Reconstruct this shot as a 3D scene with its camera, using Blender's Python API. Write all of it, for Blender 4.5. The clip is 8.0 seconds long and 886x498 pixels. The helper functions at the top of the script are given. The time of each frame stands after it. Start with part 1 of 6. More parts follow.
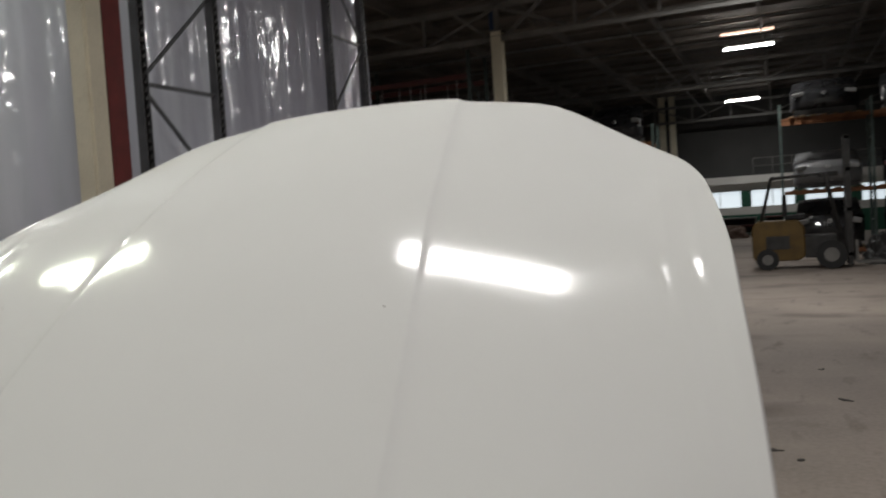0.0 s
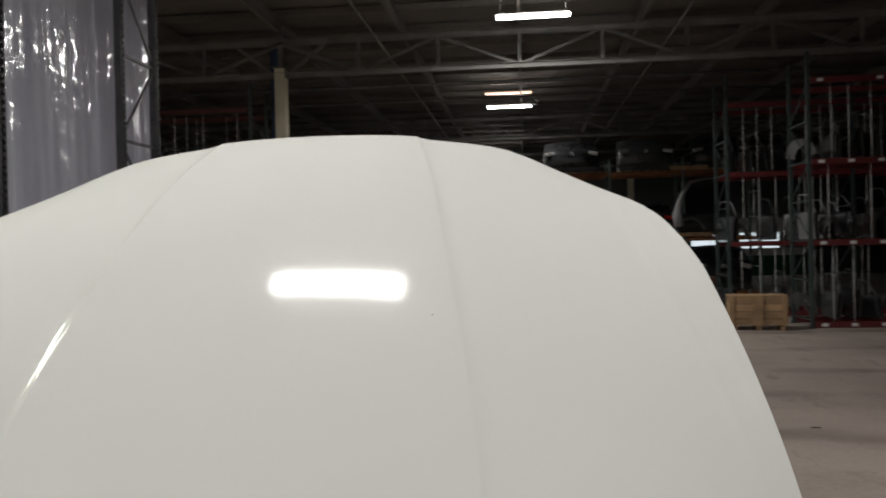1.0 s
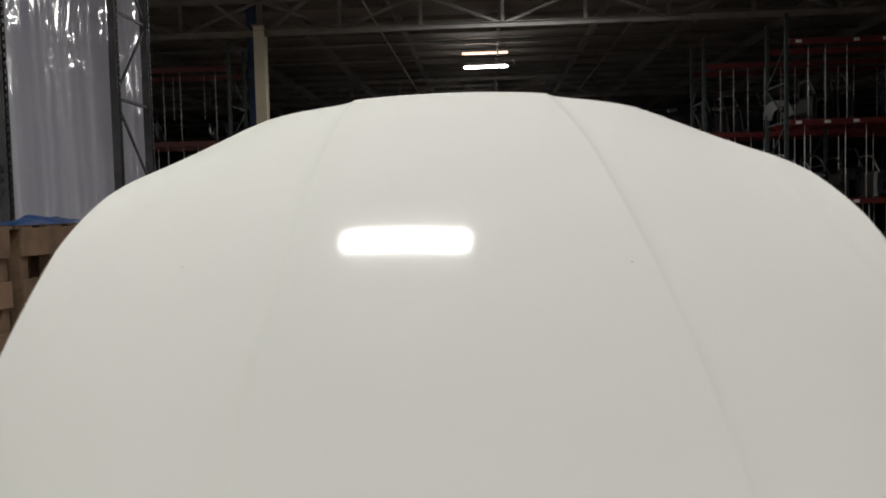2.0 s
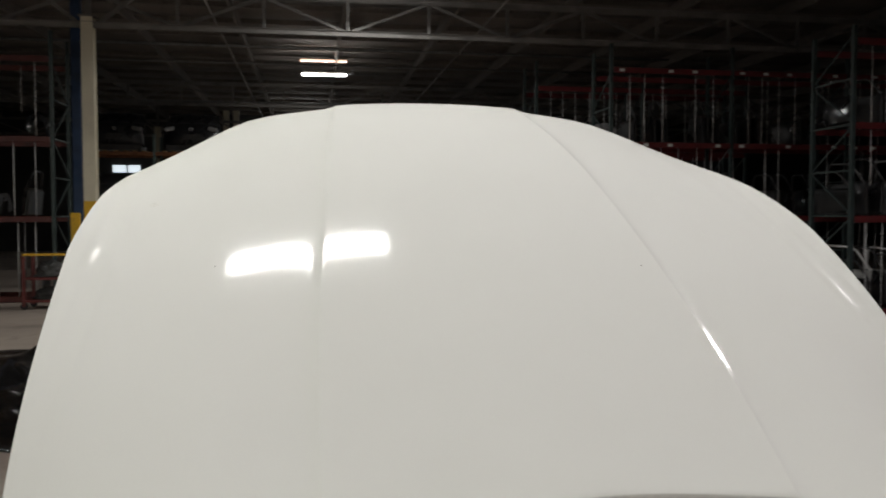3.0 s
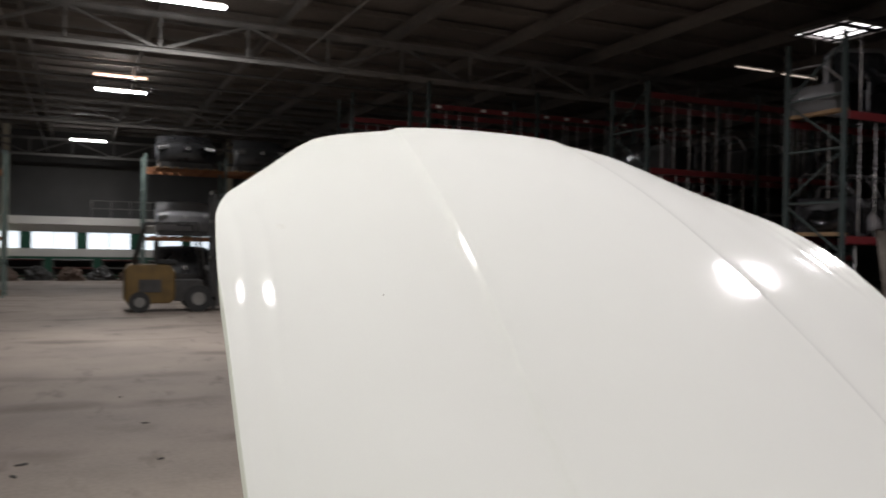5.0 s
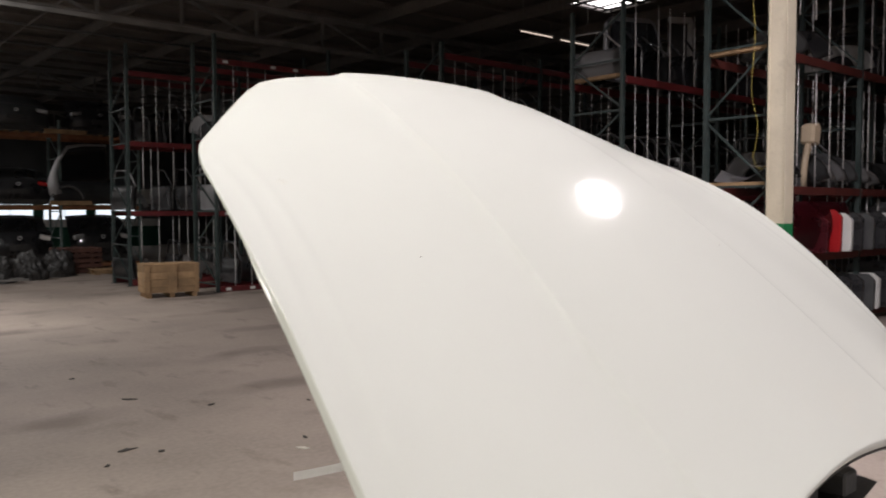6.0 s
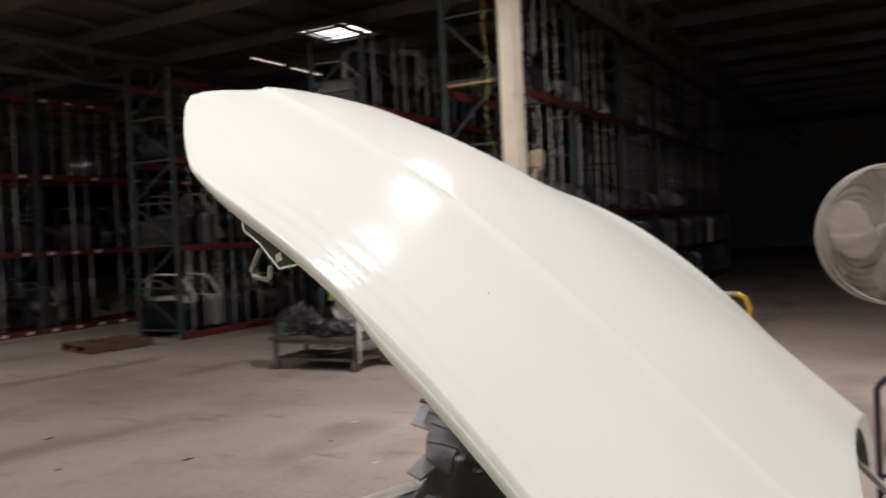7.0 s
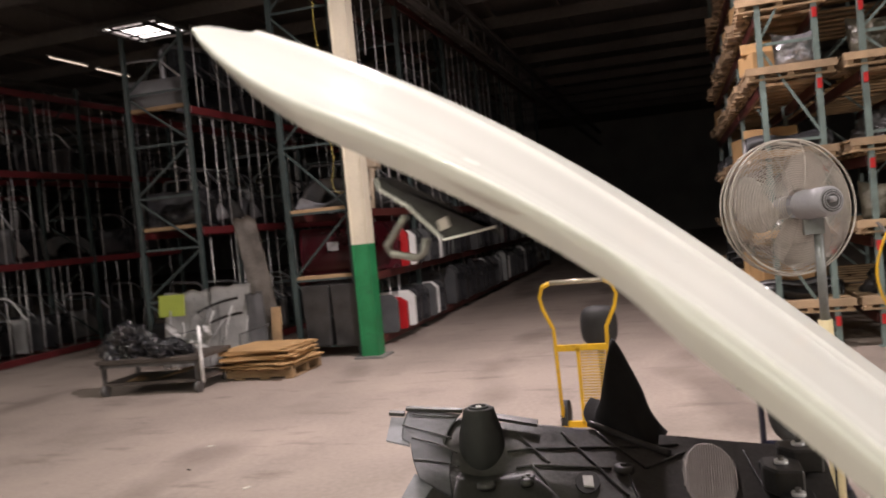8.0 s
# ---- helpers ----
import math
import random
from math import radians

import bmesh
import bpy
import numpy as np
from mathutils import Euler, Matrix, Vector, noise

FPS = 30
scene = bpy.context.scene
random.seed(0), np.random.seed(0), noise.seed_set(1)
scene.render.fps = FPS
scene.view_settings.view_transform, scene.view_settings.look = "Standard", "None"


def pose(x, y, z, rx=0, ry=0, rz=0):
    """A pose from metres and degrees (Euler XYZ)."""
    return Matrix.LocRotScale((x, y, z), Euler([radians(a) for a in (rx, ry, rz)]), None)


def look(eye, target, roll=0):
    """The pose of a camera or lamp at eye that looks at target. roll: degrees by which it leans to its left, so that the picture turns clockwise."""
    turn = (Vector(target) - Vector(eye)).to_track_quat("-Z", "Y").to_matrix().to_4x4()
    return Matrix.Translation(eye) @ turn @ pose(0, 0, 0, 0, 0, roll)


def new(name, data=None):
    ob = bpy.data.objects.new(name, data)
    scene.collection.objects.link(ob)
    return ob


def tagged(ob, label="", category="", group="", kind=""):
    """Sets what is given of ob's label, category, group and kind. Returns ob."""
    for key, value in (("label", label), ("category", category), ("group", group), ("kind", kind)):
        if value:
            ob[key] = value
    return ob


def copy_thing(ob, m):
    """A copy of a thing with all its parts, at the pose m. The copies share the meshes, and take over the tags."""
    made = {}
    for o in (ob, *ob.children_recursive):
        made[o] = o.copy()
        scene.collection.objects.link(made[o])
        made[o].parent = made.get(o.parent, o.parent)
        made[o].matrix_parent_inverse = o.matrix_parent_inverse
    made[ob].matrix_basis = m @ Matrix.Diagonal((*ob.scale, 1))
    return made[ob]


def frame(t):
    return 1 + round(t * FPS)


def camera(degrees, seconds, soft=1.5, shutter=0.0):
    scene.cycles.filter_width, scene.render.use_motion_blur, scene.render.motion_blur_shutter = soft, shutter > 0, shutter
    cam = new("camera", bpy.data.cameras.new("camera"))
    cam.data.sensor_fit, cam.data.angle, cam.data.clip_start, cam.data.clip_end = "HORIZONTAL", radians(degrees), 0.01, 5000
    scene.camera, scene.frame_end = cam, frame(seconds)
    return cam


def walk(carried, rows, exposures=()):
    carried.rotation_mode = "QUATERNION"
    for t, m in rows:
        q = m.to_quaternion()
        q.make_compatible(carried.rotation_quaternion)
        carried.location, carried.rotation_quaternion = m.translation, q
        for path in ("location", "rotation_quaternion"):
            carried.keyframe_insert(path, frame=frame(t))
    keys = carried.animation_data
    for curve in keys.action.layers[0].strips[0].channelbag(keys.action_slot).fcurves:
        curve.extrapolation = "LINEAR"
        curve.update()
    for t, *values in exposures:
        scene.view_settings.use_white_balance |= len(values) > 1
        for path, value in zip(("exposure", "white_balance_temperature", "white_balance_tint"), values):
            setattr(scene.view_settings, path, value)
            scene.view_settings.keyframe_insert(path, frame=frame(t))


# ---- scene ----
cam = camera(58.1, 8.0, soft=1.8, shutter=0.4)
PATH = [
    (0, (0.840, -1.528, 1.698), (0.048, 0.307, 1.619), -3.68),
    (0.5, (0.648, -1.644, 1.687), (0.082, 0.274, 1.721), -6.70),
    (1, (0.463, -1.796, 1.686), (0.259, 0.194, 1.681), -1.32),
    (1.2, (0.385, -1.817, 1.691), (0.237, 0.177, 1.664), -1.20),
    (2.3, (-0.041, -1.905, 1.675), (-0.130, 0.090, 1.563), -1.49),
    (2.5, (-0.116, -1.891, 1.680), (-0.104, 0.106, 1.574), -0.17),
    (3, (-0.298, -1.954, 1.674), (0.026, 0.018, 1.589), -0.05),
    (3.5, (-0.473, -1.965, 1.682), (-0.049, -0.015, 1.559), 1.36),
    (4, (-0.623, -1.874, 1.662), (-0.204, 0.079, 1.559), -0.09),
    (4.5, (-0.770, -1.766, 1.676), (-0.243, 0.163, 1.635), -0.33),
    (4.7, (-0.820, -1.734, 1.678), (-0.185, 0.163, 1.663), 0.76),
    (5, (-0.910, -1.726, 1.663), (-0.078, 0.093, 1.659), 1.08),
    (5.2, (-0.975, -1.690, 1.672), (-0.019, 0.067, 1.656), 1.25),
    (6.3, (-1.229, -1.300, 1.646), (0.111, 0.182, 1.544), -0.56),
    (6.5, (-1.262, -1.231, 1.646), (0.103, 0.228, 1.569), -0.60),
    (7, (-1.344, -0.964, 1.663), (0.394, 0.024, 1.621), -2.66),
    (7.2, (-1.376, -0.893, 1.674), (0.433, -0.041, 1.624), -3.24),
    (7.4, (-1.386, -0.822, 1.672), (0.467, -0.071, 1.623), -4.02),
    (7.5, (-1.378, -0.780, 1.666), (0.490, -0.069, 1.621), -4.70),
    (7.6, (-1.355, -0.740, 1.659), (0.525, -0.061, 1.615), -5.59),
    (7.8, (-1.303, -0.645, 1.643), (0.591, -0.006, 1.598), -6.77),
    (8, (-1.259, -0.530, 1.643), (0.657, 0.039, 1.580), -5.46),
]
LIGHTING = [(0.0, -0.62, 6300, 8), (0.5, -0.42, 6300, 8), (1.0, -0.42, 6350, 8), (2.5, -0.36, 6350, 8), (3.0, -0.34, 6350, 8), (3.5, -0.2, 6300, 9), (4.0, -0.18, 6300, 10), (5.0, -0.07, 6250, 11), (6.5, 0.08, 6450, 13), (7.0, 0.13, 6450, 12), (7.5, 0.22, 6650, 15), (8.0, 0.45, 6750, 16)]
walk(cam, [(t, look(eye, at, roll)) for t, eye, at, roll in PATH], LIGHTING)

# ---- light ----
world = bpy.data.worlds.new("World")
scene.world = world
world.use_nodes = True
bg = world.node_tree.nodes["Background"]
bg.inputs[0].default_value, bg.inputs[1].default_value = (0.55, 0.6, 0.7, 1), 0.02


# ---- materials ----
def mat(name, base, rough=0.6, metal=0.0, vary=0.15, scale=3.0, fine=60.0, bump=0.15, stain=None, stain_amount=0.0, coat=0.0, random_tone=0.0):
    """A surface with large stains, fine grain and relief, in metres."""
    m = bpy.data.materials.new(name)
    m.use_nodes = True
    nt = m.node_tree
    b = nt.nodes["Principled BSDF"]
    N = nt.nodes.new
    link = nt.links.new
    geo = N("ShaderNodeTexCoord")
    n1, n2 = N("ShaderNodeTexNoise"), N("ShaderNodeTexNoise")
    n1.inputs["Scale"].default_value, n1.inputs["Detail"].default_value = scale, 5
    n2.inputs["Scale"].default_value, n2.inputs["Detail"].default_value = fine, 3
    link(geo.outputs["Object"], n1.inputs["Vector"])
    link(geo.outputs["Object"], n2.inputs["Vector"])
    mix = N("ShaderNodeMix")
    mix.data_type = "RGBA"
    dark = tuple(c * (1 - vary * 1.6) for c in base)
    light = tuple(min(1, c * (1 + vary)) for c in base)
    mix.inputs["A"].default_value, mix.inputs["B"].default_value = (*dark, 1), (*light, 1)
    ramp = N("ShaderNodeMapRange")
    ramp.inputs["From Min"].default_value, ramp.inputs["From Max"].default_value = 0.3, 0.7
    add = N("ShaderNodeMath")
    add.operation = "MULTIPLY_ADD"
    add.inputs[1].default_value, add.inputs[2].default_value = 0.4, -0.2
    link(n2.outputs["Fac"], add.inputs[0])
    plus = N("ShaderNodeMath")
    link(n1.outputs["Fac"], plus.inputs[0])
    link(add.outputs[0], plus.inputs[1])
    link(plus.outputs[0], ramp.inputs["Value"])
    link(ramp.outputs["Result"], mix.inputs["Factor"])
    out = mix.outputs["Result"]
    if stain:
        n3 = N("ShaderNodeTexNoise")
        n3.inputs["Scale"].default_value, n3.inputs["Detail"].default_value, n3.inputs["Roughness"].default_value = scale * 2.3, 8, 0.7
        link(geo.outputs["Object"], n3.inputs["Vector"])
        r3 = N("ShaderNodeMapRange")
        r3.inputs["From Min"].default_value, r3.inputs["From Max"].default_value = 0.55, 0.72
        r3.inputs["To Max"].default_value = stain_amount
        link(n3.outputs["Fac"], r3.inputs["Value"])
        m3 = N("ShaderNodeMix")
        m3.data_type = "RGBA"
        m3.inputs["B"].default_value = (*stain, 1)
        link(out, m3.inputs["A"])
        link(r3.outputs["Result"], m3.inputs["Factor"])
        out = m3.outputs["Result"]
    if random_tone:
        info = N("ShaderNodeObjectInfo")
        rr = N("ShaderNodeMapRange")
        rr.inputs["To Min"].default_value, rr.inputs["To Max"].default_value = 1 - random_tone, 1 + random_tone
        link(info.outputs["Random"], rr.inputs["Value"])
        hs = N("ShaderNodeHueSaturation")
        link(rr.outputs["Result"], hs.inputs["Value"])
        link(out, hs.inputs["Color"])
        out = hs.outputs["Color"]
    link(out, b.inputs["Base Color"])
    rmap = N("ShaderNodeMapRange")
    rmap.inputs["To Min"].default_value, rmap.inputs["To Max"].default_value = max(0.02, rough - 0.12), min(1, rough + 0.1)
    link(n1.outputs["Fac"], rmap.inputs["Value"])
    link(rmap.outputs["Result"], b.inputs["Roughness"])
    b.inputs["Metallic"].default_value = metal
    b.inputs["Coat Weight"].default_value = coat
    b.inputs["Coat Roughness"].default_value = 0.06
    if bump:
        bp = N("ShaderNodeBump")
        bp.inputs["Strength"].default_value, bp.inputs["Distance"].default_value = bump, 0.004
        link(n2.outputs["Fac"], bp.inputs["Height"])
        link(bp.outputs["Normal"], b.inputs["Normal"])
    return m


def glow(name, colour, strength):
    m = bpy.data.materials.new(name)
    m.use_nodes = True
    b = m.node_tree.nodes["Principled BSDF"]
    b.inputs["Base Color"].default_value = (0.8, 0.8, 0.8, 1)
    b.inputs["Emission Color"].default_value, b.inputs["Emission Strength"].default_value = (*colour, 1), strength
    return m


CONCRETE = mat("concrete", (0.335, 0.28, 0.24), 0.75, vary=0.16, scale=0.5, fine=25, bump=0.25, stain=(0.17, 0.14, 0.115), stain_amount=0.55)


def worn_floor(m):
    """Tyre marks, smudges and swept dust over the concrete."""
    nt = m.node_tree
    N, link = nt.nodes.new, nt.links.new
    b = nt.nodes["Principled BSDF"]
    src = b.inputs["Base Color"].links[0].from_socket
    tc = N("ShaderNodeTexCoord")

    def layer(colour, amount, lo, hi, tex, out):
        nonlocal src
        r = N("ShaderNodeMapRange")
        r.inputs["From Min"].default_value, r.inputs["From Max"].default_value, r.inputs["To Max"].default_value = lo, hi, amount
        link(tex.outputs[out], r.inputs["Value"])
        mx = N("ShaderNodeMix")
        mx.data_type = "RGBA"
        mx.inputs["B"].default_value = (*colour, 1)
        link(src, mx.inputs["A"])
        link(r.outputs["Result"], mx.inputs["Factor"])
        src = mx.outputs["Result"]
        return r

    rings = N("ShaderNodeTexWave")
    rings.wave_type = "RINGS"
    rings.inputs["Scale"].default_value, rings.inputs["Distortion"].default_value, rings.inputs["Detail"].default_value, rings.inputs["Detail Scale"].default_value = 0.16, 5.0, 4.0, 0.9
    shift = N("ShaderNodeMapping")
    shift.inputs["Location"].default_value = (1.5, -4.0, 0)
    link(tc.outputs["Object"], shift.inputs["Vector"])
    link(shift.outputs["Vector"], rings.inputs["Vector"])
    patch = N("ShaderNodeTexNoise")
    patch.inputs["Scale"].default_value, patch.inputs["Detail"].default_value = 0.55, 3
    link(tc.outputs["Object"], patch.inputs["Vector"])
    both = N("ShaderNodeMath")
    both.operation = "MULTIPLY"
    link(rings.outputs["Fac"], both.inputs[0])
    link(patch.outputs["Fac"], both.inputs[1])
    layer((0.12, 0.095, 0.08), 0.6, 0.45, 0.62, both, 0)
    smudge = N("ShaderNodeTexNoise")
    smudge.inputs["Scale"].default_value, smudge.inputs["Detail"].default_value, smudge.inputs["Roughness"].default_value = 3.2, 6, 0.62
    stretch = N("ShaderNodeMapping")
    stretch.inputs["Scale"].default_value, stretch.inputs["Rotation"].default_value = (1.0, 0.35, 1), (0, 0, 0.7)
    link(tc.outputs["Object"], stretch.inputs["Vector"])
    link(stretch.outputs["Vector"], smudge.inputs["Vector"])
    layer((0.13, 0.105, 0.09), 0.7, 0.58, 0.72, smudge, "Fac")
    dust = N("ShaderNodeTexNoise")
    dust.inputs["Scale"].default_value, dust.inputs["Detail"].default_value = 1.3, 7
    link(tc.outputs["Object"], dust.inputs["Vector"])
    layer((0.38, 0.32, 0.27), 0.5, 0.52, 0.75, dust, "Fac")
    link(src, b.inputs["Base Color"])


worn_floor(CONCRETE)
DECK = mat("roof deck", (0.17, 0.152, 0.135), 0.85, vary=0.2, scale=0.4, fine=12)
STEEL_DARK = mat("dusty grey steel", (0.2, 0.192, 0.18), 0.65, 0.2, vary=0.2, scale=2)
WALL_GREY = mat("grey painted block", (0.3, 0.29, 0.27), 0.85, vary=0.12, scale=0.7, fine=20)
WHITE_WALL = mat("white painted wall", (0.72, 0.7, 0.66), 0.7, vary=0.06, scale=0.8)
COLUMN_CREAM = mat("cream column paint", (0.62, 0.57, 0.44), 0.5, vary=0.08, scale=2, stain=(0.3, 0.26, 0.2), stain_amount=0.35)
COLUMN_GREEN = mat("green paint", (0.015, 0.2, 0.07), 0.5, vary=0.15, scale=3, stain=(0.03, 0.08, 0.04), stain_amount=0.5)
YELLOW = mat("yellow safety paint", (0.72, 0.42, 0.015), 0.5, vary=0.1, scale=4, stain=(0.2, 0.12, 0.04), stain_amount=0.5)
RED_PAINT = mat("dark red paint", (0.13, 0.022, 0.02), 0.55, vary=0.2, scale=4, stain=(0.08, 0.03, 0.02), stain_amount=0.5)
BLUE_PAINT = mat("navy blue paint", (0.03, 0.06, 0.13), 0.55, vary=0.2, scale=3)
RACK_GREEN = mat("rack green paint", (0.038, 0.056, 0.054), 0.5, vary=0.2, scale=5, stain=(0.1, 0.09, 0.08), stain_amount=0.4)
RACK_TEAL = mat("pale teal rack paint", (0.15, 0.205, 0.19), 0.5, vary=0.18, scale=5, stain=(0.12, 0.1, 0.08), stain_amount=0.5)
RACK_GREY = mat("galvanised grey rack", (0.24, 0.25, 0.25), 0.5, 0.4, vary=0.15, scale=5)
BEAM_RED = mat("rack beam red paint", (0.135, 0.018, 0.02), 0.5, vary=0.18, scale=4, stain=(0.12, 0.05, 0.04), stain_amount=0.5)
BEAM_DARK = mat("dull dark red beam paint", (0.09, 0.02, 0.016), 0.55, vary=0.2, scale=4, stain=(0.06, 0.03, 0.025), stain_amount=0.5)
ROD = mat("bright zinc rod", (0.85, 0.85, 0.84), 0.4, 0.1, vary=0.15, scale=6)
WOOD = mat("raw pallet wood", (0.36, 0.235, 0.125), 0.8, vary=0.2, scale=4, fine=80, bump=0.4, random_tone=0.25)
CARDBOARD = mat("brown cardboard", (0.5, 0.31, 0.14), 0.8, vary=0.1, scale=3, random_tone=0.1)
HOOD_WHITE = mat("white car paint", (0.7, 0.696, 0.67), 0.85, vary=0.015, scale=2, fine=500, bump=0.0, coat=0.5)
HOOD_WHITE.node_tree.nodes["Principled BSDF"].inputs["Specular IOR Level"].default_value = 0.03
HOOD_WHITE.node_tree.nodes["Principled BSDF"].inputs["Coat Roughness"].default_value = 0.09
HOOD_UNDER = mat("white primer underside", (0.55, 0.53, 0.5), 0.5, vary=0.06, scale=5)
BLACK_PAINT = mat("glossy black car paint", (0.018, 0.018, 0.019), 0.22, vary=0.2, scale=3, bump=0, coat=1.0)
GREY_PLASTIC = mat("matte charcoal plastic", (0.07, 0.072, 0.078), 0.5, vary=0.12, scale=5, fine=200, bump=0.2)
BLACK_PLASTIC = mat("black moulded plastic", (0.04, 0.039, 0.038), 0.42, vary=0.25, scale=5, fine=120, bump=0.2, stain=(0.08, 0.07, 0.06), stain_amount=0.3)
RUBBER = mat("black rubber", (0.02, 0.02, 0.02), 0.7, vary=0.2, scale=8)


# ---- building helpers ----
def bm_box(bm, c, s, m=None):
    """A box about c with sizes s; m turns it first."""
    hx, hy, hz = s[0] / 2, s[1] / 2, s[2] / 2
    vs = []
    for dx, dy, dz in ((-1, -1, -1), (1, -1, -1), (1, 1, -1), (-1, 1, -1), (-1, -1, 1), (1, -1, 1), (1, 1, 1), (-1, 1, 1)):
        v = Vector((dx * hx, dy * hy, dz * hz))
        if m is not None:
            v = m @ v
        vs.append(bm.verts.new(v + Vector(c)))
    for f in ((0, 3, 2, 1), (4, 5, 6, 7), (0, 1, 5, 4), (1, 2, 6, 5), (2, 3, 7, 6), (3, 0, 4, 7)):
        bm.faces.new([vs[i] for i in f])
    return vs


def bm_bar(bm, a, b, w, h, up=(0, 0, 1)):
    """A rectangular bar from a to b, w across and h along up."""
    a, b = Vector(a), Vector(b)
    d = (b - a)
    y = d.normalized()
    u = Vector(up)
    if abs(u.dot(y)) > 0.95:
        u = Vector((1, 0, 0))
    x = y.cross(u).normalized()
    z = x.cross(y)
    m = Matrix((x, y, z)).transposed()
    bm_box(bm, (a + b) / 2, (w, d.length, h), m)


def bm_tube(bm, pts, r, seg=8, closed=False, cap=True):
    """A round tube along points; r a number or one for each point."""
    pts = [Vector(p) for p in pts]
    n = len(pts)
    rings = []
    side = None
    for i, p in enumerate(pts):
        if closed:
            d = (pts[(i + 1) % n] - pts[i - 1]).normalized()
        else:
            d = (pts[min(i + 1, n - 1)] - pts[max(i - 1, 0)]).normalized()
        if side is None:
            side = d.orthogonal().normalized()
        side = (side - d * side.dot(d)).normalized()
        up = d.cross(side)
        rr = r[i] if isinstance(r, (list, tuple)) else r
        rings.append([bm.verts.new(p + (side * math.cos(k * math.tau / seg) + up * math.sin(k * math.tau / seg)) * rr) for k in range(seg)])
    for i in range(n if closed else n - 1):
        a, b = rings[i], rings[(i + 1) % n]
        for k in range(seg):
            f = bm.faces.new((a[k], a[(k + 1) % seg], b[(k + 1) % seg], b[k]))
            f.smooth = True
    if cap and not closed:
        bm.faces.new(rings[0][::-1])
        bm.faces.new(rings[-1])


def bm_slab(bm, outline, z0, z1, m=None):
    """A slab of any outline (x, y) between two heights; m places it."""
    m = m or Matrix()
    lo = [bm.verts.new(m @ Vector((x, y, z0))) for x, y in outline]
    hi = [bm.verts.new(m @ Vector((x, y, z1))) for x, y in outline]
    n = len(outline)
    bm.faces.new(lo[::-1])
    bm.faces.new(hi)
    for i in range(n):
        bm.faces.new((lo[i], lo[(i + 1) % n], hi[(i + 1) % n], hi[i]))


def bm_grid(bm, fn, nu, nv, smooth=True):
    """A sheet fn(u, v) for u, v in 0..1."""
    vs = [[bm.verts.new(fn(i / nu, j / nv)) for j in range(nv + 1)] for i in range(nu + 1)]
    for i in range(nu):
        for j in range(nv):
            f = bm.faces.new((vs[i][j], vs[i + 1][j], vs[i + 1][j + 1], vs[i][j + 1]))
            f.smooth = smooth
    return vs


def mesh_of(name, bm, material, bevel=0.0):
    if bevel:
        bmesh.ops.bevel(bm, geom=bm.edges[:], offset=bevel, segments=1, affect="EDGES")
    bmesh.ops.recalc_face_normals(bm, faces=bm.faces)
    me = bpy.data.meshes.new(name)
    bm.to_mesh(me)
    bm.free()
    me.materials.append(material)
    return me


def part(name, bm, material, parent, label="", bevel=0.0):
    """One mesh of its own under a thing or a part."""
    ob = new(name, mesh_of(name, bm, material, bevel))
    ob.parent = parent
    return tagged(ob, label)


def shared(name, me, parent, m):
    """A repeat of a part on the same mesh."""
    ob = new(name, me)
    ob.parent = parent
    ob.matrix_local = m
    return ob


def thing(name, m, label, category, group=""):
    ob = new(name)
    ob.empty_display_size = 0.1
    ob.matrix_world = m
    return tagged(ob, label, category, group)


def single(name, bm, material, label, category, group="", kind="", m=None, bevel=0.0):
    """A thing of one mesh."""
    ob = new(name, mesh_of(name, bm, material, bevel))
    if m is not None:
        ob.matrix_world = m
    return tagged(ob, label, category, group, kind)


def B():
    return bmesh.new()


T = Matrix.Translation

# ---- the hall ----
bm = B()
bm_box(bm, (4, 15, -0.15), (84, 86, 0.3))
single("floor", bm, CONCRETE, "dusty brown-grey concrete warehouse floor with stains", "floor", kind="structure")
bm = B()
bm_box(bm, (4, 15, 6.75), (84, 86, 0.2))
ceiling = single("ceiling", bm, DECK, "dark corrugated warehouse roof deck", "ceiling", kind="structure")
for nm, c, s in (("wall_south", (4, -28.1, 3.3), (84, 0.2, 6.7)), ("wall_north", (4, 58.1, 3.3), (84, 0.2, 6.7)),
                 ("wall_west", (-38.1, 15, 3.3), (0.2, 86, 6.7)), ("wall_east", (46.1, 15, 3.3), (0.2, 86, 6.7))):
    bm = B()
    bm_box(bm, c, s)
    single(nm, bm, WALL_GREY, "dim grey painted block wall of the warehouse", "wall", kind="structure")
